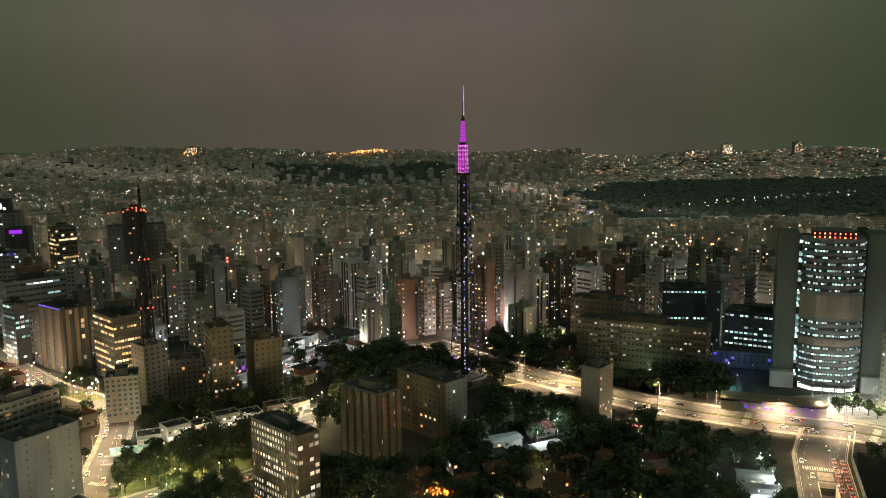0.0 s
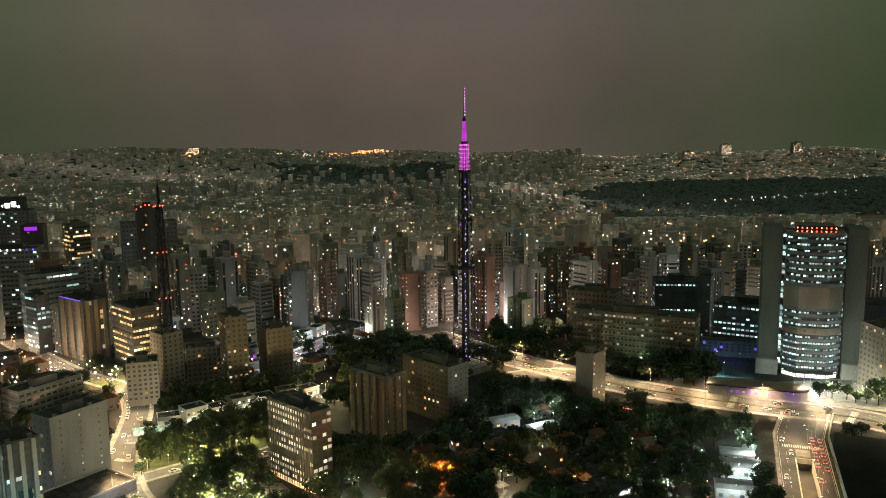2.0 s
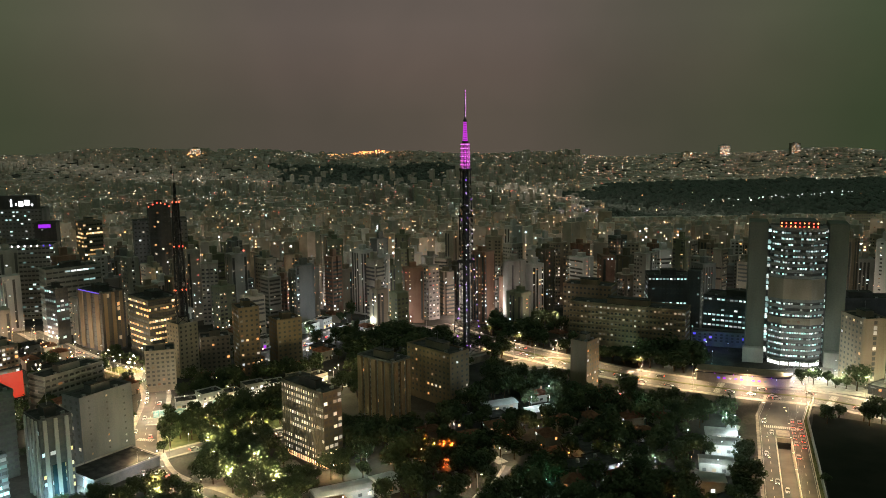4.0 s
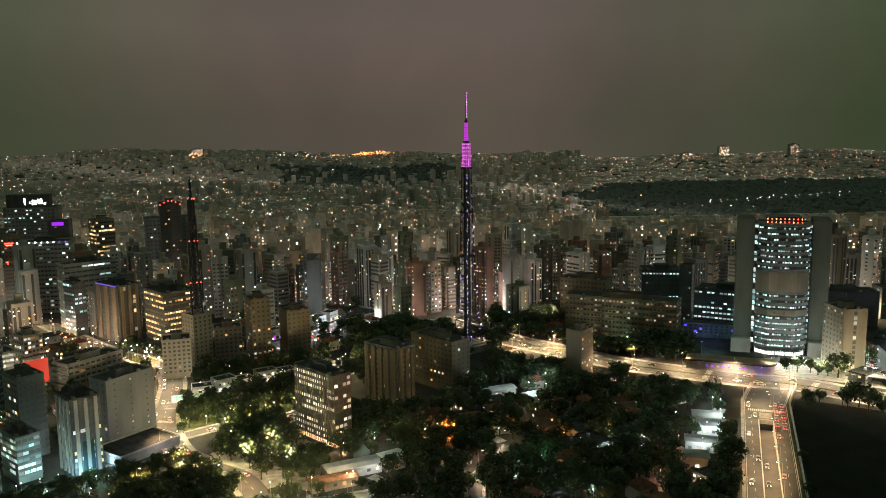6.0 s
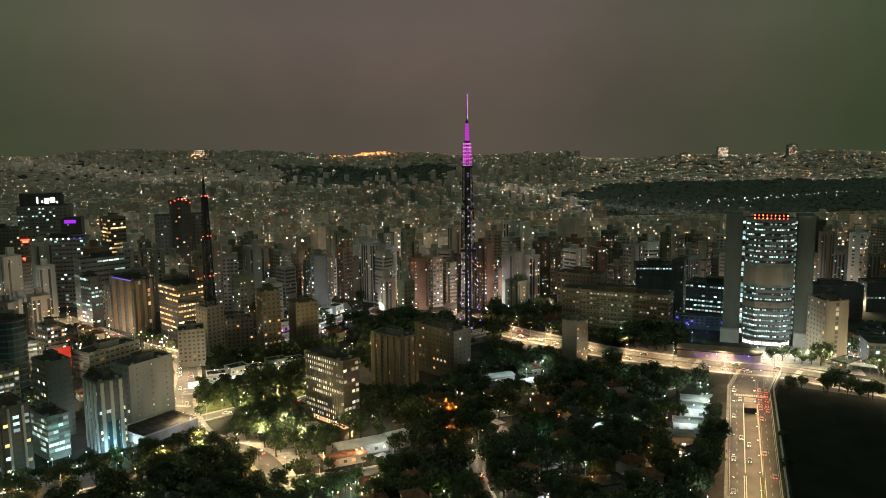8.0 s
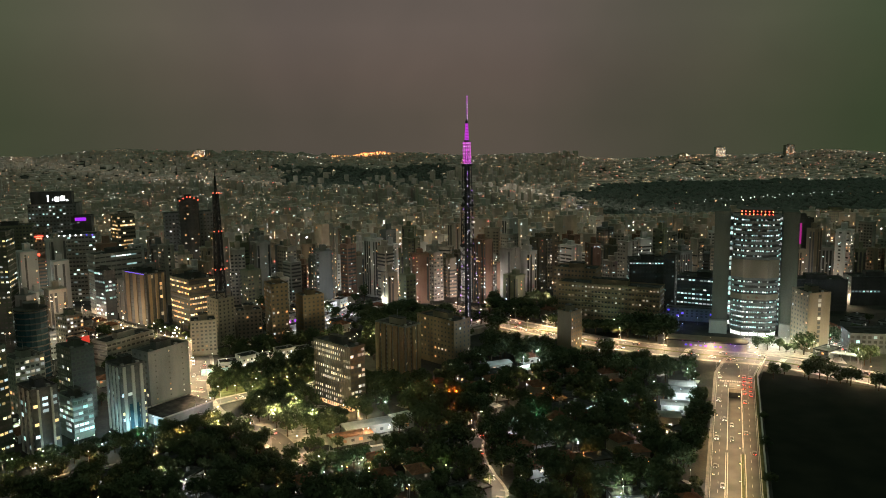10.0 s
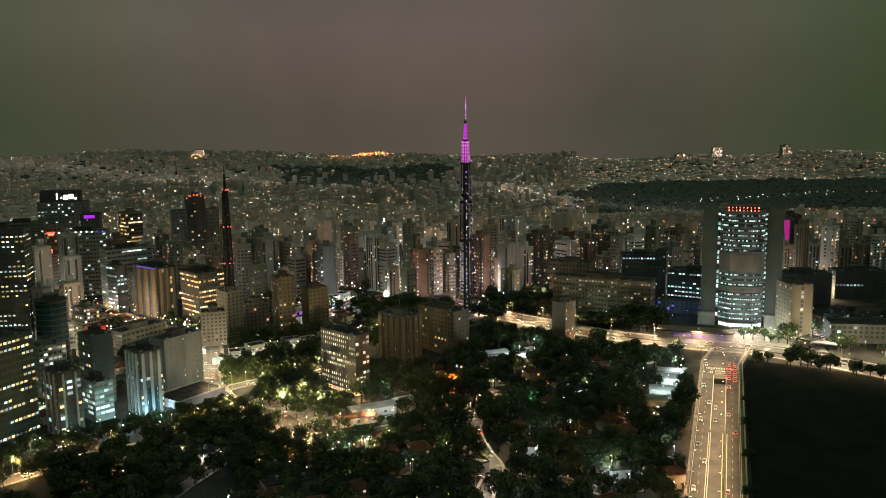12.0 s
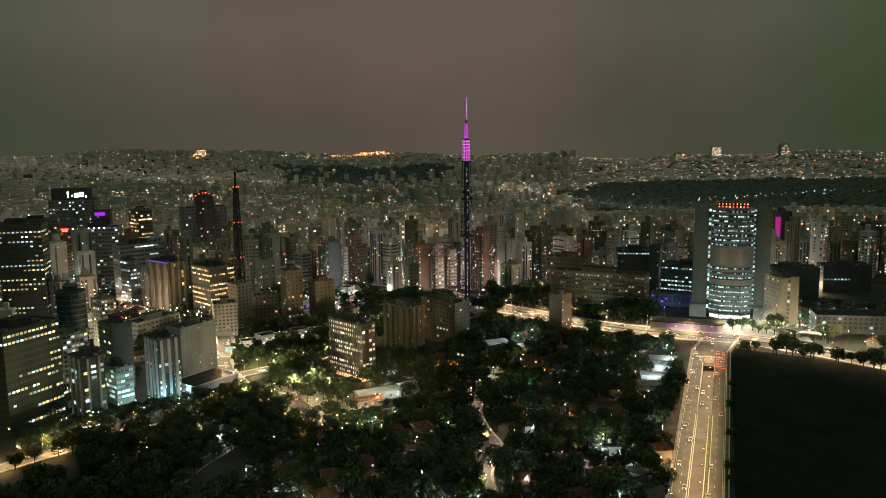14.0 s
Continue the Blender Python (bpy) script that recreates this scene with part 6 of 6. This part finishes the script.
grove([(-185, 225), (-150, 245), (-120, 262), (-128, 280), (-150, 262), (-180, 240)], 14, 4.5, rt, 1.5, 0.8)
grove([(-100, 215), (-70, 225), (-72, 260), (-92, 276), (-108, 262)], 16, 5.0, rt, 2.0)
grove([(-90, 294), (-60, 290), (-50, 320), (-62, 345), (-95, 330)], 20, 5.0, rt, 2.0)
grove([(-215, 500), (-170, 462), (-150, 470), (-180, 500)], 8, 5.0, rt, 2.0, 0.8)
grove([(-160, 430), (-146, 430), (-146, 420), (-160, 416)], 3, 5.0, rt, 1.0, 0.7)


grove([(-24, 300), (-8, 325), (-22, 345), (-44, 345), (-62, 352), (-60, 318)], 16, 5.0, rt, 1.5)


def set_trees():
    """The nearest as trees of their own, the rest as one wood."""
    PLANTED.sort()
    for _, k, x, y, a, w, h in PLANTED[:55]:
        ob = copy_thing(MODELS[k], pose(x, y, level(x, y), 0, 0, a))
        ob.scale = (w, w, h)
    for j, (name, mat, label) in enumerate((("wood_trunks", M_BARK, "trunks and limbs of the farther trees"), ("wood_crowns", M_LEAFWOOD, "dark crowns of the farther trees in the park and round the tower"))):
        g = Geo()
        meshes = [next(o for o in t.children if o.name.startswith(("trunk", "crown")[j])).data for t in MODELS]
        for _, k, x, y, a, w, h in PLANTED[55:]:
            me = meshes[k]
            n, c, s = len(g.v), math.cos(radians(a)), math.sin(radians(a))
            z = level(x, y)
            g.v += [(x + w * (c * v.co.x - s * v.co.y), y + w * (s * v.co.x + c * v.co.y), z + h * v.co.z) for v in me.vertices]
            g.f += [tuple(n + i for i in f.vertices) for f in me.polygons]
        tagged(part(name, g, mat), label, "trees", kind="stuff")


grove([(-60, 262), (-30, 258), (-24, 300), (-40, 298), (-62, 292)], 12, 5.0, rt, 1.0)
grove([(-96, 296), (-70, 285), (-64, 330), (-90, 334)], 14, 4.5, rt, 1.0)
grove([(-90, 298), (-72, 272), (-46, 264), (-44, 296), (-54, 314), (-82, 318)], 16, 4.4, rt, 0.5, 0.85)
grove([(-108, 262), (-128, 256), (-130, 300), (-112, 300)], 8, 4.5, rt, 1.0, 0.8)


grove([(-170, 208), (-122, 238), (-106, 264), (-96, 262), (-110, 230), (-158, 200)], 24, 4.0, rt, 0.3)
grove([(-196, 218), (-166, 240), (-128, 264), (-138, 276), (-176, 254), (-204, 228)], 22, 4.0, rt, 0.6, 0.8)
grove([(-120, 246), (-98, 262), (-100, 285), (-118, 290)], 8, 4.0, rt, 0.6, 0.9)
grove([(-88, 200), (-4, 208), (2, 236), (-14, 240), (-34, 236), (-56, 232), (-76, 240), (-92, 232)], 44, 4.2, rt, 1.0, 0.8)
for name, off, step, a, b, big in (("west", 8.2, 3, 34, 60, 0.6), ("west", -8.2, 4, 36, 58, 0.6), ("low_street", 5.6, 3, 0, 48, 0.8), ("low_street", -6.2, 3, 0, 48, 0.7), ("plaza", -8.6, 3, 0, 24, 0.6), ("south_street", 4.2, 3, 0, 32, 0.9), ("south_street", -4.2, 3, 0, 32, 0.9), ("park_street", 5.6, 3, 6, 40, 0.5)):
    line = sides(ROADS[name][0], off)
    for k in range(a, min(b, len(line)), step):
        if rt.random() < 0.72 and clear(line[k].x, line[k].y, 0.5):
            plant(line[k].x + rt.uniform(-1, 1), line[k].y + rt.uniform(-1, 1), rt, big)
for x, y, big in ((12.5, 318.5, 0.75), (16.5, 318, 0.85), (20.5, 318.5, 0.7)):
    plant(x, y, rt, big)
edge = sides(ROADS["cross"][0], 13.6)
for k in (3, 8, 9, 12, 15, 18):
    plant(edge[k].x, edge[k].y, rt, 0.62)
set_trees()


# ---- low sheds beside the little square ----
for x, y, a, L, W, h, roofmat, lab in ((132, 306, -18, 16, 10, 5, M_CONC, "workshop with a pale sheet roof in white light"), (138, 322, -18, 14, 8, 4, M_CONC, "low white workshop with a sheet roof"), (122, 286, -18, 14, 9, 5, M_CONC, "workshop with a grey sheet roof"), (114, 266, -14, 11, 9, 6, M_CONC, "small workshop with a pale roof"), (40, 366, 20, 18, 8, 4, M_METALROOF, "long shed with a bright sheet roof"), (62, 356, 25, 14, 8, 4, M_METALROOF, "low shed with a pale sheet roof"), (-38, 266, 22, 24, 9, 4.5, M_METALROOF, "long low shed with a pale sheet roof"), (-44, 255, 22, 20, 7, 4.0, M_TILE, "long low shed with a brown roof"), (-14, 274, 30, 10, 8, 6, M_METALROOF, "small white workshop with a flat roof")):
    b = root("shed", x, y, 0, a, lab, "shed")
    part("wall", Geo().box(0, L, 0, W, 0, h), WALLS["grey"], b)
    part("roof", Geo().prism([(-0.5, -0.5), (L + 0.5, -0.5), (L + 0.5, W + 0.5), (-0.5, W + 0.5)], h, h + 0.9, [(-0.2, W * 0.3), (L + 0.2, W * 0.3), (L + 0.2, W * 0.7), (-0.2, W * 0.7)]), roofmat, b)
    for i in range(int(L / 4)):
        part("window", pane_mesh(1.6, 1.4, M_LITOBJ if i % 2 else M_GLASS), None, b, m=pose(2 + i * 4, 0, 1.4))


# ---- street lamps ----
def lamp_model(x, label, cool):
    t = root("street_lamp", x, -640, 0, 0, label, "street lamp", "street lamps")
    part("pole", Geo().cone(0, 0, 0, 9, 0.13, 0.07, 6).beam((0, 0, 8.9), (1.8, 0, 9.3), 0.06, 5), M_POLE, t)
    h = part("head", Geo().prism([(1.5, -0.2), (2.5, -0.15), (2.5, 0.15), (1.5, 0.2)], 9.25, 9.42), M_POLE, t)
    part("lens", Geo().box(1.6, 2.45, -0.14, 0.14, 9.12, 9.24), M_COOLLAMP if cool else M_LAMP, h, "glowing lens")
    return t


LAMP, LAMPC = lamp_model(0, "street lamp glowing sodium yellow", False), lamp_model(10, "street lamp glowing cool white", True)


def light_road(name, off, step, power, start=0.0, cool=False, color=STREET, until=1e9, cone=150):
    line, w = ROADS[name]
    e = sides(line, off)
    run, nxt = 0.0, start
    for i in range(len(e) - 1):
        d = e[i + 1] - e[i]
        L = d.length
        while nxt <= run + L and nxt < until:
            p = e[i] + d * ((nxt - run) / L)
            n = Vector((d.y, -d.x)).normalized() * (-1 if off > 0 else 1)
            copy_thing(LAMPC if cool else LAMP, pose(p.x, p.y, level(p.x, p.y) + 0.2, 0, 0, math.degrees(math.atan2(n.y, n.x))))
            spot(p.x + n.x * 2, p.y + n.y * 2, level(p.x, p.y) + 9.0, power, color, cone=cone)
            nxt += step
        run += L


light_road("avenue", 10.8, 30, 40000, 10, color=(1.0, 0.66, 0.35), cone=140)
light_road("avenue", -10.8, 30, 40000, 25, color=(1.0, 0.68, 0.38), cone=140)
light_road("tower_street", 9.5, 14, 18000, 5, color=SODIUM, cone=140)
light_road("cross", -10.6, 24, 10000, 20, cone=135, color=SODIUM)
light_road("cross", 3.6, 18, 15000, 28, cone=118, color=SODIUM)
light_road("west", 6, 24, 23000, 5, color=SODIUM)
light_road("park_street", -4.6, 20, 22000, 6, color=(1.0, 0.82, 0.58))
light_road("shop_street", 6.5, 22, 18000, 5, True, (0.9, 0.93, 1.0))
light_road("low_street", -4, 22, 26000, 12, color=(1.0, 0.58, 0.24))
light_road("park_south", 4, 22, 18000, 8)
light_road("lane", 3.4, 26, 17000, 6, color=(1.0, 0.76, 0.48))
light_road("plaza", 6.5, 18, 26000, 4, color=SODIUM)
light_road("lane_east", 3, 40, 3000, 10)


# ---- cars ----
def car_model(seed, van=False):
    t = root("car", seed * 6, -600, 0, 0, "parked car with its lights on" if seed < 2 else "small dark car in the lane", "car", "cars on the roads")
    L, W = 4.3, 1.75
    part("body", Geo().box(-L / 2, L / 2, -W / 2, W / 2, 0.3, 0.85).prism([(-L / 2 + 0.1, -W / 2), (L / 2, -W / 2), (L / 2, W / 2), (-L / 2 + 0.1, W / 2)], 0.85, 0.98, [(-L / 2 + 0.2, -W / 2 + 0.06), (L / 2 - 0.1, -W / 2 + 0.06), (L / 2 - 0.1, W / 2 - 0.06), (-L / 2 + 0.2, W / 2 - 0.06)]).box(-1.3, 0.3, -0.62, 0.62, 1.45, 1.5), M_CARPAINT, t)
    part("cabin", Geo().prism([(-1.7, -0.8), (0.9, -0.8), (0.9, 0.8), (-1.7, 0.8)], 0.98, 1.45, [(-1.3, -0.62), (0.3, -0.62), (0.3, 0.62), (-1.3, 0.62)]), M_GLASS, t, "dark car windows")
    for x in (-1.35, 1.35):
        for y in (-0.88, 0.68):
            part("wheel", Geo().cone(0, 0, 0, 0.2, 0.32, 0.32, 10), M_TYRE, t, m=pose(x, y + 0.2, 0.32, 90))
    for y in (-0.6, 0.6):
        part("headlight", Geo().box(0, 0.08, -0.2, 0.2, 0, 0.2), M_HEAD, t, m=pose(L / 2, y, 0.6))
        part("tail_light", Geo().box(-0.08, 0, -0.25, 0.25, 0, 0.2), M_TAIL, t, m=pose(-L / 2, y, 0.65))
    return t


CARS = [car_model(0), car_model(1), car_model(2)]


def drive(name, off, spots_at, flip):
    line, w = ROADS[name]
    e = sides(line, off)
    run = 0.0
    todo = sorted(spots_at)
    for i in range(len(e) - 1):
        d = e[i + 1] - e[i]
        L = d.length
        while todo and todo[0] <= run + L:
            p = e[i] + d * ((todo.pop(0) - run) / L)
            a = math.degrees(math.atan2(d.y, d.x)) + (180 if flip else 0)
            copy_thing(rt.choice(CARS), pose(p.x, p.y, level(p.x, p.y) + 0.1, 0, 0, a))
        run += L


drive("cross", 5.0, [120, 215, 262, 278, 286, 294, 301, 309], False)
drive("cross", 8.3, [66, 190, 275, 283, 291, 300, 308], False)
drive("cross", -5.0, [95, 150, 232, 290], True)
drive("cross", -8.3, [120, 170, 205, 262, 305], True)
drive("cross", -1.5, [205, 224], True)
drive("avenue", 5.5, [70, 104, 120, 133, 160, 172, 236, 247, 258, 300, 345], False)
drive("avenue", 8.8, [112, 150, 190, 205, 262], False)
drive("avenue", -5.5, [60, 92, 140, 190, 246, 270, 330, 390], True)
drive("west", 2.5, [60, 110, 118, 180, 250, 300, 360], False)
drive("west", -2.5, [40, 90, 150, 230, 280, 330, 372], True)
drive("shop_street", 3, [20, 45, 70], False)
drive("shop_street", -3, [30, 62, 95], True)
drive("low_street", 1.8, [60, 100], False)
drive("lane", 1.5, [70, 150], True)
drive("west", 4.6, [75, 84, 104, 128, 205, 214, 222, 268, 322, 331], False)
drive("park_south", 2.6, [20, 30, 52, 61, 90], False)
drive("lane", -2.4, [40, 62, 120, 128], True)
for i in range(8):
    for j in range(2):
        if (i + j) % 5:
            copy_thing(rt.choice(CARS), pose(270 + i * 1.5 + j * 5.5, 386 + i * 6.6 - j * 1.5, 0.05, 0, 0, -15 + 180 * ((i + j) % 2)))
for i in range(7):
    copy_thing(rt.choice(CARS), pose(108 + i * 2.1, 398 - i * 1.5, 0.05, 0, 0, 55))

for i in range(5):
    copy_thing(rt.choice(CARS), pose(-176 + i * 2.6, 243 + i * 1.6, 0.05, 0, 0, -58))

# ---- small lights of yards and forecourts ----
YARDS = [(-134, 214, 5, 2500, WARM), (-114, 224, 5, 2500, (1, 0.9, 0.7)), (-150, 204, 5, 2500, WARM), (-102, 212, 5, 2000, (0.95, 0.97, 1)), (14, 312.5, 6, 17000, (1, 0.13, 0.02)), (18, 313, 6, 10000, (1, 0.16, 0.02)), (10, 314, 6, 4000, (1, 0.7, 0.2)), (-170, 247, 5, 6000, (0.75, 0.95, 1)), (-164, 264, 5, 4000, (0.5, 1, 0.5)), (-176, 207, 5, 7000, SODIUM), (-166, 219, 5, 7000, SODIUM), (-184, 216, 5, 4000, (0.8, 1, 0.5)), (-133, 199, 5, 2500, WARM), (-122, 236, 5, 2500, (1, 0.9, 0.7)), (-48, 222, 9, 1500, (0.8, 1, 0.5)), (-20, 225, 9, 1500, (0.9, 1, 0.5)), (-75, 196, 9, 1200, WARM), (-10, 190, 9, 1500, COOL), (53, 271, 6, 1500, (0.3, 1, 0.7)), (37, 372, 9, 5000, COOL), (62, 364, 9, 8000, COOL), (20, 350, 6, 1500, (0.9, 0.95, 1)), (74, 380, 9, 5000, COOL), (149, 316, 8, 6000, COOL), (152, 334, 8, 7000, COOL), (136, 299, 8, 6000, COOL),
         (127, 280, 8, 5000, COOL), (146, 304, 8, 2000, COOL), (90, 300, 5, 2500, WARM), (100, 330, 6, 3000, WARM), (72, 250, 5, 1200, WARM), (60, 330, 6, 3500, WARM), (-8, 250, 5, 2500, STREET), (-28, 262, 6, 3500, STREET),
         (100, 255, 4, 1200, (1, 0.4, 0.3)), (-52, 150, 5, 2600, WARM), (-30, 152, 5, 1800, WARM), (6, 215, 6, 900, (0.7, 1, 0.3)), (34, 150, 6, 1600, COOL), (75, 188, 6, 1500, (0.8, 1, 0.5)),
         (-20, 300, 8, 6000, (0.7, 1, 0.85)), (-42, 300, 2, 5000, WARM), (-34, 296, 2, 5000, (1, 0.6, 0.25)), (-150, 255, 5, 2500, (0.75, 0.95, 1)), (-135, 268, 5, 3000, (0.3, 1, 0.6)), (-158, 268, 4, 2500, (0.6, 1, 0.5)),
         (-110, 372, 3, 4800, (1, 0.86, 0.42)), (-85, 352, 3, 4800, (1, 0.86, 0.42)), (-90, 385, 3, 2800, (1, 0.86, 0.42)), (-68, 380, 3, 4800, (1, 0.86, 0.42)), (-58, 425, 3, 4800, (1, 0.86, 0.42)), (-120, 395, 3, 4000, (1, 0.86, 0.42)), (-100, 410, 3, 3200, (1, 0.86, 0.42)), (-100, 355, 3, 6400, (1, 0.86, 0.42)), (-75, 365, 3, 5600, (1, 0.86, 0.42)), (-115, 345, 3, 4800, (1, 0.86, 0.42)), (-60, 400, 3, 4800, (1, 0.86, 0.42)), (-30, 415, 3, 4800, (1, 0.86, 0.42)),
         (-116, 337, 6, 4200, (1, 0.80, 0.34)), (-104, 335, 6, 4200, (1, 0.84, 0.36)), (-92, 344, 6, 4200, (1, 0.82, 0.34)), (-77, 349, 6, 4200, (1, 0.84, 0.40)), (-63, 361, 6, 4200, (1, 0.8, 0.36)), (-53, 378, 6, 6000, (1, 0.84, 0.4)), (-50, 398, 6, 6000, (1, 0.84, 0.4)),
         (-40, 430, 9, 9000, (1, 0.84, 0.4)), (-20, 440, 9, 9000, (1, 0.86, 0.45)), (-75, 285, 9, 20000, (1, 0.84, 0.46)), (-66, 300, 9, 18000, (1, 0.88, 0.55)), (-56, 282, 9, 18000, (1, 0.84, 0.5)), (-84, 266, 9, 9000, (1, 0.8, 0.42)), (-60, 247, 9, 16000, WARM), (-86, 305, 9, 11000, (1, 0.83, 0.4)), (-92, 322, 9, 8000, (1, 0.86, 0.45)), (-44, 250, 9, 12000, WARM), (-30, 253, 9, 6000, STREET), (-100, 270, 9, 7000, STREET), (-114, 318, 5, 3000, (1, 0.95, 0.55)), (-165, 262, 3, 4000, (0.55, 0.9, 1)), (-172, 252, 3, 3500, (0.65, 0.95, 1)), (-186, 240, 3, 3000, (0.8, 1, 0.8)), (-205, 190, 6, 6000, SODIUM), (-192, 203, 6, 6000, SODIUM), (60, 470, 8, 9000, (1, 0.85, 0.4)), (20, 500, 8, 6000, COOL), (-5, 520, 8, 5000, COOL),
         (140, 452, 9, 9000, (0.6, 1, 0.75)), (160, 438, 8, 7000, (0.8, 1, 0.7)), (185, 440, 8, 6000, (0.4, 0.95, 1)), (194, 474, 3, 500, (0.06, 0.04, 1)), (206, 468, 3, 350, (0.06, 0.04, 1)), (216, 464, 3, 400, (0.08, 0.04, 1)), (186, 399, 3, 400, (0.12, 0.06, 1)), (203, 391.5, 3, 400, (0.14, 0.06, 1)), (211, 388, 3, 350, (0.3, 0.06, 1)),
         (258, 372, 9, 12000, (1, 0.85, 0.5)), (238, 388, 9, 9000, (1, 0.95, 0.6)), (249, 380, 9, 9000, (0.95, 1, 0.6)), (268, 362, 9, 9000, (1, 0.9, 0.6)), (226, 396, 9, 9000, (0.95, 1, 0.8)), (280, 352, 9, 9000, (1, 0.85, 0.5)), (292, 344, 9, 9000, (1, 0.86, 0.55)), (306, 328, 9, 8000, (1, 0.82, 0.5)), (270, 408, 6, 9000, (0.75, 0.95, 1)), (300, 395, 10, 8000, (0.6, 0.9, 1)), (320, 400, 8, 8000, (0.5, 0.7, 1)),
         (-190, 470, 9, 22000, (1, 0.75, 0.4)), (-165, 462, 8, 22000, WARM), (-150, 470, 6, 16000, WARM), (-215, 500, 9, 20000, (1, 0.85, 0.65)), (-130, 402, 6, 14000, (1, 0.85, 0.6)), (-180, 372, 6, 12000, STREET), (-168, 345, 6, 9000, STREET),
         (-50, 540, 7, 9000, (0.9, 0.95, 1)), (-66, 528, 7, 8000, (0.85, 0.9, 1)), (2, 560, 8, 8000, (1, 0.85, 0.75)), (86, 545, 9, 14000, (1, 0.88, 0.78)), (94, 530, 9, 12000, (1, 0.85, 0.7)), (80, 558, 9, 10000, (1, 0.8, 0.75)), (-182, 236, 7, 4000, (0.8, 1, 0.55)), (-172, 244, 7, 4000, (0.8, 1, 0.55)), (-200, 286, 7, 8000, (0.75, 1, 0.6)), (-186, 300, 7, 7000, (0.8, 1, 0.6)), (-158, 300, 6, 5000, (0.9, 0.97, 1)), (-160, 330, 7, 6000, (0.95, 1, 0.9)), (-112, 300, 9, 4000, (0.9, 0.95, 1)), (222, 408, 4, 7000, (0.95, 1, 0.95)), (236, 408, 4, 7000, (0.95, 1, 0.95)), (250, 408, 4, 6000, (0.95, 1, 0.95)), (272, 400, 9, 9000, (0.8, 0.95, 1)), (278, 425, 9, 9000, (0.8, 0.95, 1)), (114, 388, 7, 9000, (1, 0.82, 0.55)), (106, 380, 6, 5000, (1, 0.9, 0.75)), (-205, 340, 7, 9000, (0.8, 1, 0.6)), (-195, 365, 8, 12000, STREET), (-225, 395, 7, 16000, (1, 0.9, 0.6)), (-232, 440, 8, 16000, STREET), (-205, 445, 7, 16000, STREET), (-255, 470, 8, 18000, (1, 0.75, 0.6)), (-130, 268, 5, 3000, (0.8, 1, 0.7)), (-124, 250, 5, 4000, WARM), (-141, 278, 3, 13000, (0.45, 0.85, 1)), (-152, 272, 3, 13000, (0.45, 0.85, 1)), (-137, 292, 2, 4000, (0.6, 0.9, 1))]
for x, y, c in ((214, 412, (0.95, 1, 0.85)), (224, 414, (0.95, 1, 0.9)), (236, 414, (0.95, 1, 0.85)), (248, 414, (0.9, 1, 0.85)), (226, 400, (1, 1, 0.7)), (238, 396, (0.95, 1, 0.6)), (246, 386, (1, 1, 0.6)), (212, 400, (1, 0.95, 0.7))):
    copy_thing(LAMPC, pose(x, y, 0, 0, 0, -90))
    spot(x, y - 2, 9, 9000, c, cone=140)
for x, y in ((190, 350), (180, 338), (201, 362), (206, 372)):
    copy_thing(LAMP, pose(x + 5, y, 0, 0, 0, 180))
    spot(x, y, 9, 4500)
for x, y, z, p, c in YARDS:
    glow(x, y, z if z > 8 else min(z, 6), p * (0.55 if x < -125 and y < 420 else 1.0), c, 0.5)
for x, y, z, p, c in SPARE:
    glow(x, y, z, p, c, 0.35)
def flood_model(k, label, mat):
    t = root("flood_lamp", 30 + 4 * k, -640, 0, 0, label, "lamp", "yard lamps")
    part("post", Geo().cone(0, 0, 0, 5, 0.08, 0.05, 6), M_POLE, t)
    part("lens", bulb_mesh("lens", 0.24, mat), mat, t, "glowing lens", m=pose(0, 0, 5.3))
    return t


FLOODS = [flood_model(0, "small white lamp on a short post", M_COOLLAMP), flood_model(1, "small yellow lamp on a short post", M_LAMP), flood_model(2, "small orange lamp on a short post", M_ORANGE)]
for x, y, z, p, c in YARDS + SPARE:
    ob = copy_thing(FLOODS[0 if c[2] > 0.55 else 2 if c[1] < 0.5 else 1], pose(x + 0.6, y, level(x, y)))
    for p in ob.children:
        if p.name.startswith("post"):
            p.scale.z = max(1, (z + 0.6) / 5.3)
        else:
            p.location.z = max(5.3, z + 0.6)
# the models themselves stand in the streets too
for k, ob in enumerate(MODELS):
    ob.matrix_basis = pose(-150 + 9 * k, 128 + 4 * k, 0)
for k, ob in enumerate(HOUSES):
    ob.matrix_basis = pose(-30 + 24 * k, 78, 0)
for k, ob in enumerate(CARS):
    ob.matrix_basis = pose(100 + 3 * k, 120 + 9 * k, 0.1, 0, 0, 68)
LAMP.matrix_basis, LAMPC.matrix_basis = pose(-60, 120, 0), pose(30, 118, 0)
for k, ob in enumerate(FLOODS):
    ob.matrix_basis = pose(60 + 8 * k, 120, 0)
